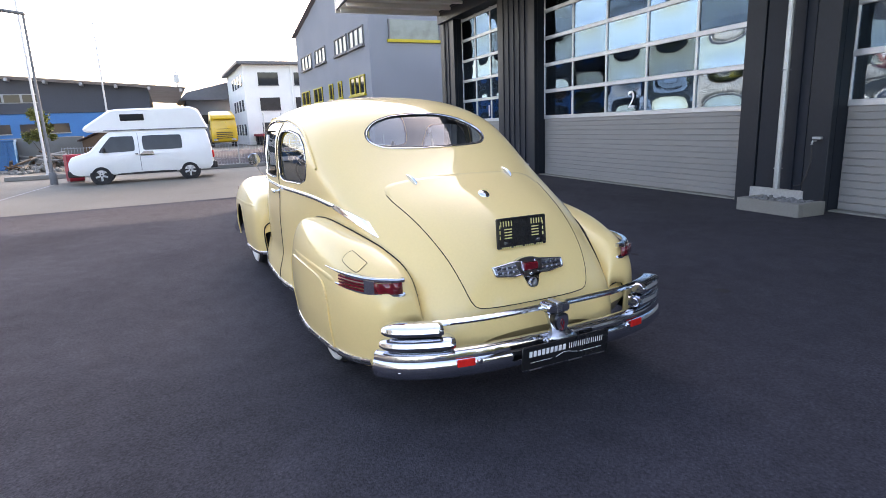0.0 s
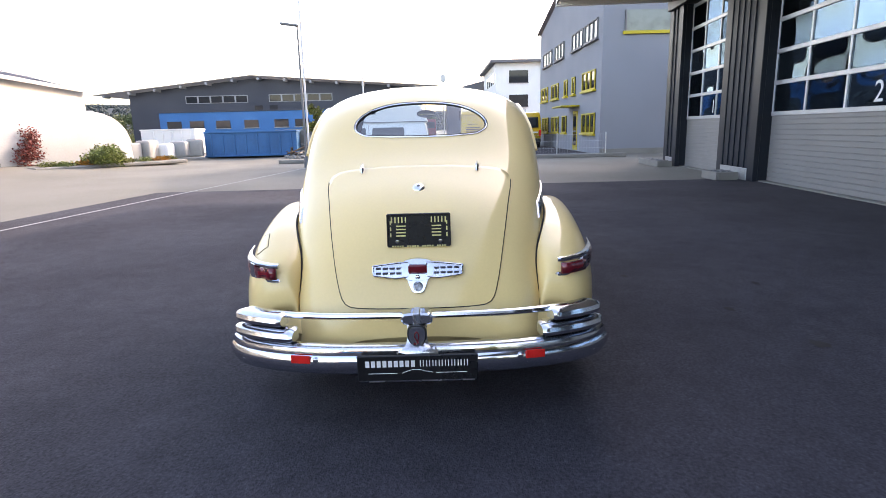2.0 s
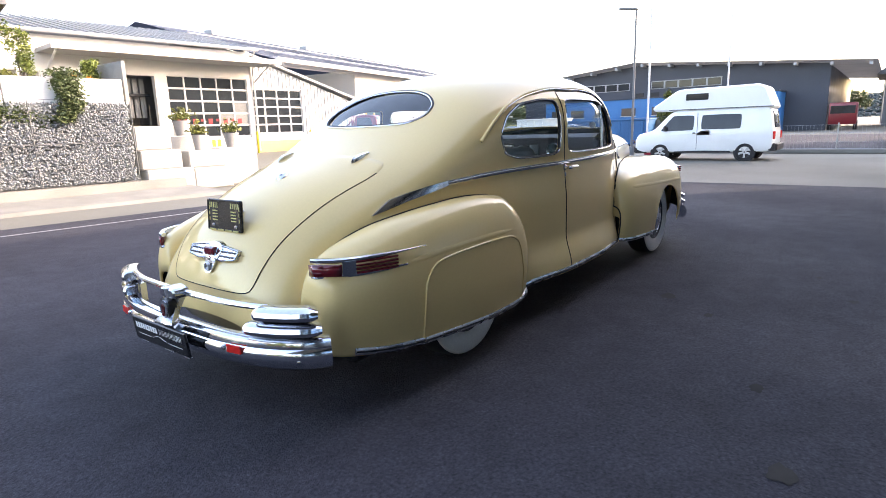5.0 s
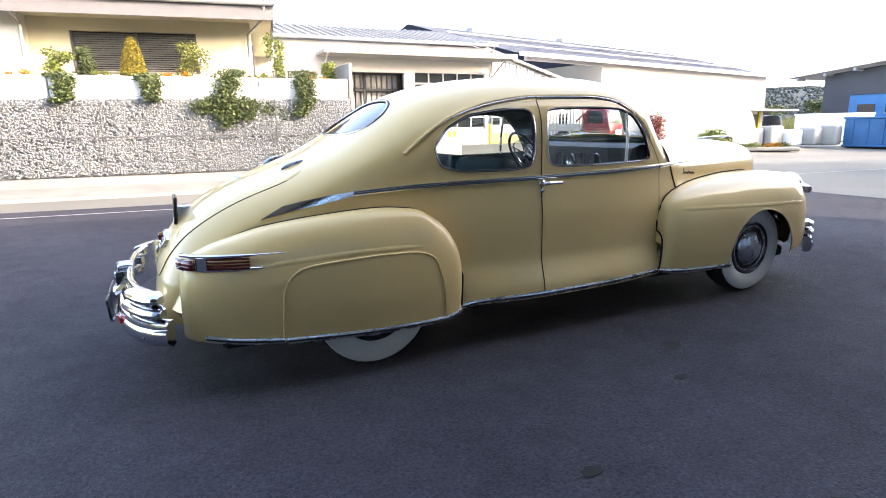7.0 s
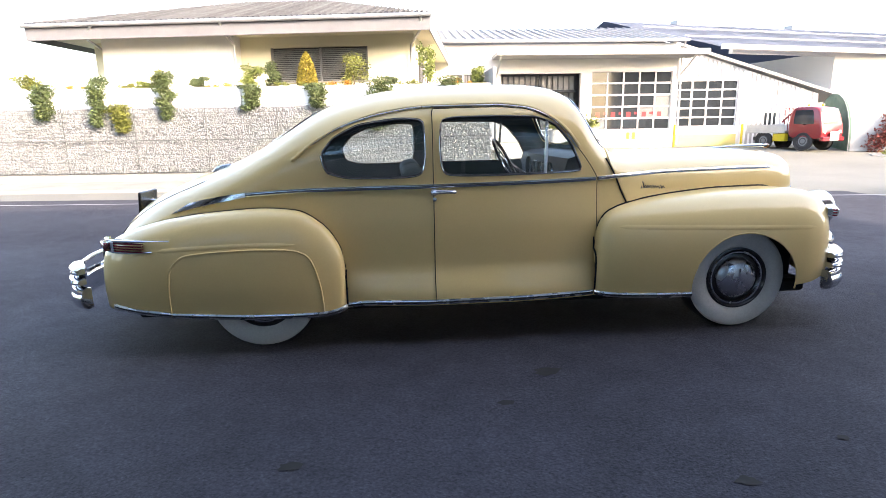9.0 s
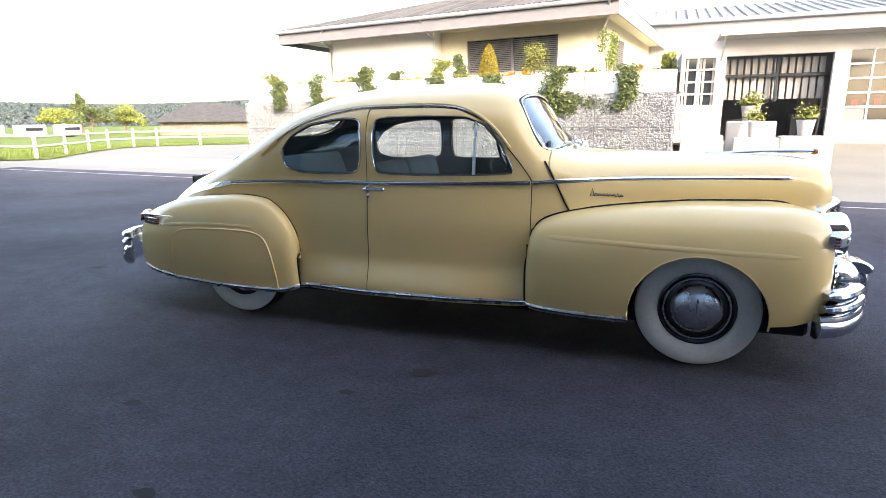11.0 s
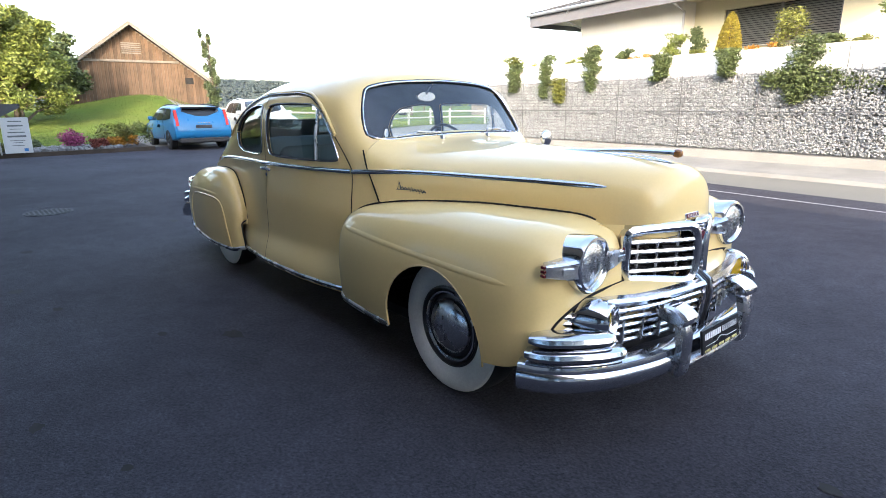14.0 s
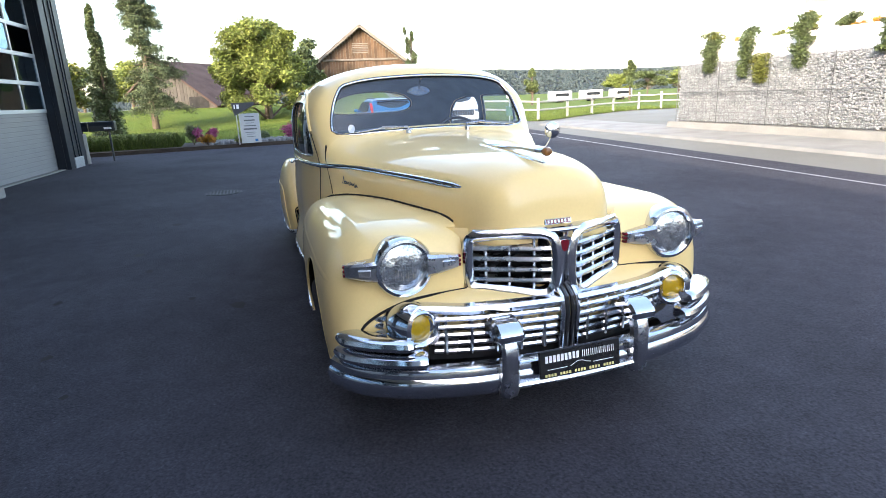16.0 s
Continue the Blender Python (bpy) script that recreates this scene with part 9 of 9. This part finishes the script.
for k in range(150):
    u_ = k / 150
    h = 1.3 + 6.7 * u_
    a_ = rr.uniform(0, 6.3)
    bare = math.cos(a_ + 1.6) > .1 and u_ < .55
    ln_ = (2.15 - 1.95 * u_) * rr.uniform(.6, 1.1) * (.55 if bare else 1.0)
    p0 = Vector((sx, sy, sz + h))
    p1 = p0 + Vector((math.cos(a_) * ln_, math.sin(a_) * ln_, -.26 * ln_))
    add_tube(br, [p0, p0.lerp(p1, .5) + Vector((0, 0, .06)), p1], .02, 4, scale=[1, .6, .2])
    if not bare or rr.random() < .25:
        tips += [(p0.lerp(p1, f), ln_) for f in (.2, .35, .5, .65, .8, .9, 1.0)]
part("branches", br, M_BARK, spruce)
lv = new("needles", leaf_mesh(52000, lambda r: (lambda t: (t[0].x + r.gauss(0, .14), t[0].y + r.gauss(0, .14), t[0].z - abs(r.gauss(0, .17))))(tips[r.randrange(len(tips))]), .05, 12, .6))
lv.data.materials.append(M_SPRUCE)
lv.parent = spruce
for i, (x, y, z, rx, rz, mt) in enumerate(((-33, -11, 1.5, 2.2, 1.6, M_LEAFY), (-45, -9.5, 2.0, 2.5, 2.0, M_LEAF), (-46, -13, 2.2, 3.0, 2.4, M_LEAFD))):
    tree("meadow_tree", "broad autumn-tinged tree behind the shed", x, y, ground_z(x, y) - .1, 3, .12, blobs_round(x, y, z + 1.0, rx, rz, 20, 300 + i, .36), 7000, .12, mt, 300 + i)

# pasture fence and far background
fn = thing("pasture_fence", "pale wooden rail fence round the pasture", "fence")
fpts = [(FENCE(y), y) for y in (7.2, 9.8, 12.9, 15.7, 18.5, 21.1, 23.7, 25.2, 27, 29, 31, 33, 35.5)]
for k, (x, y) in enumerate(fpts):
    part("post", box((x - .06, y - .06, ground_z(x, y) - .05), (x + .06, y + .06, ground_z(x, y) + 1.15), .012), M_FENCEW, fn)
for (x0, y0), (x1, y1) in zip(fpts, fpts[1:]):
    for z in (.55, .95):
        za, zb = ground_z(x0, y0) + z, ground_z(x1, y1) + z
        part("rail", tube([(x0 + .07, y0, za), ((x0 + x1) / 2 + .07, (y0 + y1) / 2, (za + zb) / 2 + rnd.uniform(-.02, .02)), (x1 + .07, y1, zb)], .05, 6), M_FENCEW, fn)
for i, (x, y) in enumerate(((-62, 36.5), (-62, 41), (-62, 45.5))):
    cvn = thing("caravan", "white caravan parked beyond the pasture", "caravan", Matrix.Translation((x, y, 0)) @ Matrix.Scale(.6, 4), group="caravans")
    part("body", box((-1.1, -2.4, .4), (1.1, 2.4, 2.4), .25, None, 3), M_WPAINT, cvn)
    part("window", box((1.09, -1.6, 1.3), (1.12, 1.6, 1.9), .01), M_DARKGLASS, cvn)
    part("wheel", lathed([(0, -1.15), (.3, -1.15), (.3, 1.15), (0, 1.15)], 14, Matrix.Translation((0, 0, .32)) @ Matrix.Rotation(radians(90), 4, "Z")), M_RUBBER, cvn)
for i, (x, y, rx, rz, mt) in enumerate(((-55, 29, .8, 1.5, M_LEAFD), (-58, 44, .9, 1.9, M_LEAFD), (-75, 54, 3.0, 1.5, M_LEAF), (-78, 62, 3.5, 1.8, M_LEAFD), (-80, 70, 4.0, 1.9, M_LEAF))):
    tree("field_tree", "broadleaf tree beyond the pasture", x, y, 0, 4, .15, blobs_round(x, y, .8 + rz, rx, rz, 18, 340 + i, .36), 4200, .16, mt, 340 + i)
gbin = thing("green_bin", "green waste bin by the pasture fence", "bin", Matrix.Translation((-22.6, 11.3, 0)))
part("bin", lathed([(0, .35), (.17, .35), (.2, .75), (.2, .8), (0, .8)], 16, Matrix.Rotation(radians(90), 4, "X")), M_TENTG, gbin)
part("post", tube([(0, 0, 0), (0, 0, 1.5)], .025, 6), M_STEEL, gbin)
part("notice", box((-.02, -.18, 1.2), (.0, .18, 1.6), .005), M_WHITE, gbin)


def hills(name, label, centre, r0, a0, a1, h, seed, trees):
    """A wooded ridge on an arc round the place, with rough tree tops."""
    r = random.Random(seed)
    b = bmesh.new()
    rows_ = []
    for a_ in np.linspace(a0, a1, 90):
        hh = h * (.75 + .15 * math.sin(a_ * 3.1 + seed) + .10 * math.sin(a_ * 7.3 + seed * 2)) * smooth01((a_ - a0) / .25) * smooth01((a1 - a_) / .25)
        hh = max(hh, 1)
        rows_.append([Vector((r_ * math.cos(a_), r_ * math.sin(a_), z + r.uniform(-.02, .02) * hh)) for r_, z in ((r0, -2), (r0 * 1.12, hh * .45), (r0 * 1.25, hh * .85), (r0 * 1.4, hh), (r0 * 1.7, hh * .6), (r0 * 2, -5))])
    grid_faces(b, rows_)
    bmesh.ops.recalc_face_normals(b, faces=b.faces)
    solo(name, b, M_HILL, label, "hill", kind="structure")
    if trees:
        def spot(i, rr_):
            i_ = rr_.randrange(1, 88)
            k = rr_.randrange(0, 3)
            f_ = rr_.random()
            p = rows_[i_][k].lerp(rows_[i_][k + 1], f_).lerp(rows_[i_ + 1][k].lerp(rows_[i_ + 1][k + 1], f_), rr_.random())
            return (p.x, p.y, p.z + 1)
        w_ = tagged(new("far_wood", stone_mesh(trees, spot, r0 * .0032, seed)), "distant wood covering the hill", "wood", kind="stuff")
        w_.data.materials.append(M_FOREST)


hills("hill_west", "distant wooded hills beyond the pasture", (0, 0), 420, radians(98), radians(197), 33, 3, 15000)
hills("hill_east", "distant hazy hills beyond the halls", (0, 0), 620, radians(-30), radians(52), 46, 5, 8000)
fh = thing("farm_house", "low farm house with a grey hip roof behind the pasture", "house", Matrix.Translation((-52, 58, 0)) @ Matrix.Rotation(radians(40), 4, "Z"))
part("wall", box((-6, -4, 0), (6, 4, 1.7)), M_BARNG, fh)
b = bmesh.new()
cn = [b.verts.new(p) for p in ((-7, -5, 1.6), (7, -5, 1.6), (7, 5, 1.6), (-7, 5, 1.6), (-2.5, 0, 3.9), (2.5, 0, 3.9))]
for q in ((0, 1, 5, 4), (1, 2, 5), (2, 3, 4, 5), (3, 0, 4), (3, 2, 1, 0)):
    b.faces.new([cn[k] for k in q])
part("roof", b, M_TILE, fh, smooth=False)
# maize field and scrub in the gap beside the dark hall
mz = tagged(new("maize_field", blade_mesh(9000, lambda r: (r.uniform(75, 100), r.uniform(40, 60), .1), 1.9, 51)), "yellowing maize field in the distance", "field", kind="stuff")
mz.data.materials.append(M_LEAFY)
for i, (x, y) in enumerate(((95, 52), (98, 57), (92, 62), (100, -2.5), (104, 3))):
    tree("field_tree", "dark broadleaf tree far behind the halls", x, y, 0, 4, .15, blobs_round(x, y, 3.2, 3.0, 2.4, 14, 380 + i, .4), 2600, .2, M_LEAFD, 380 + i)
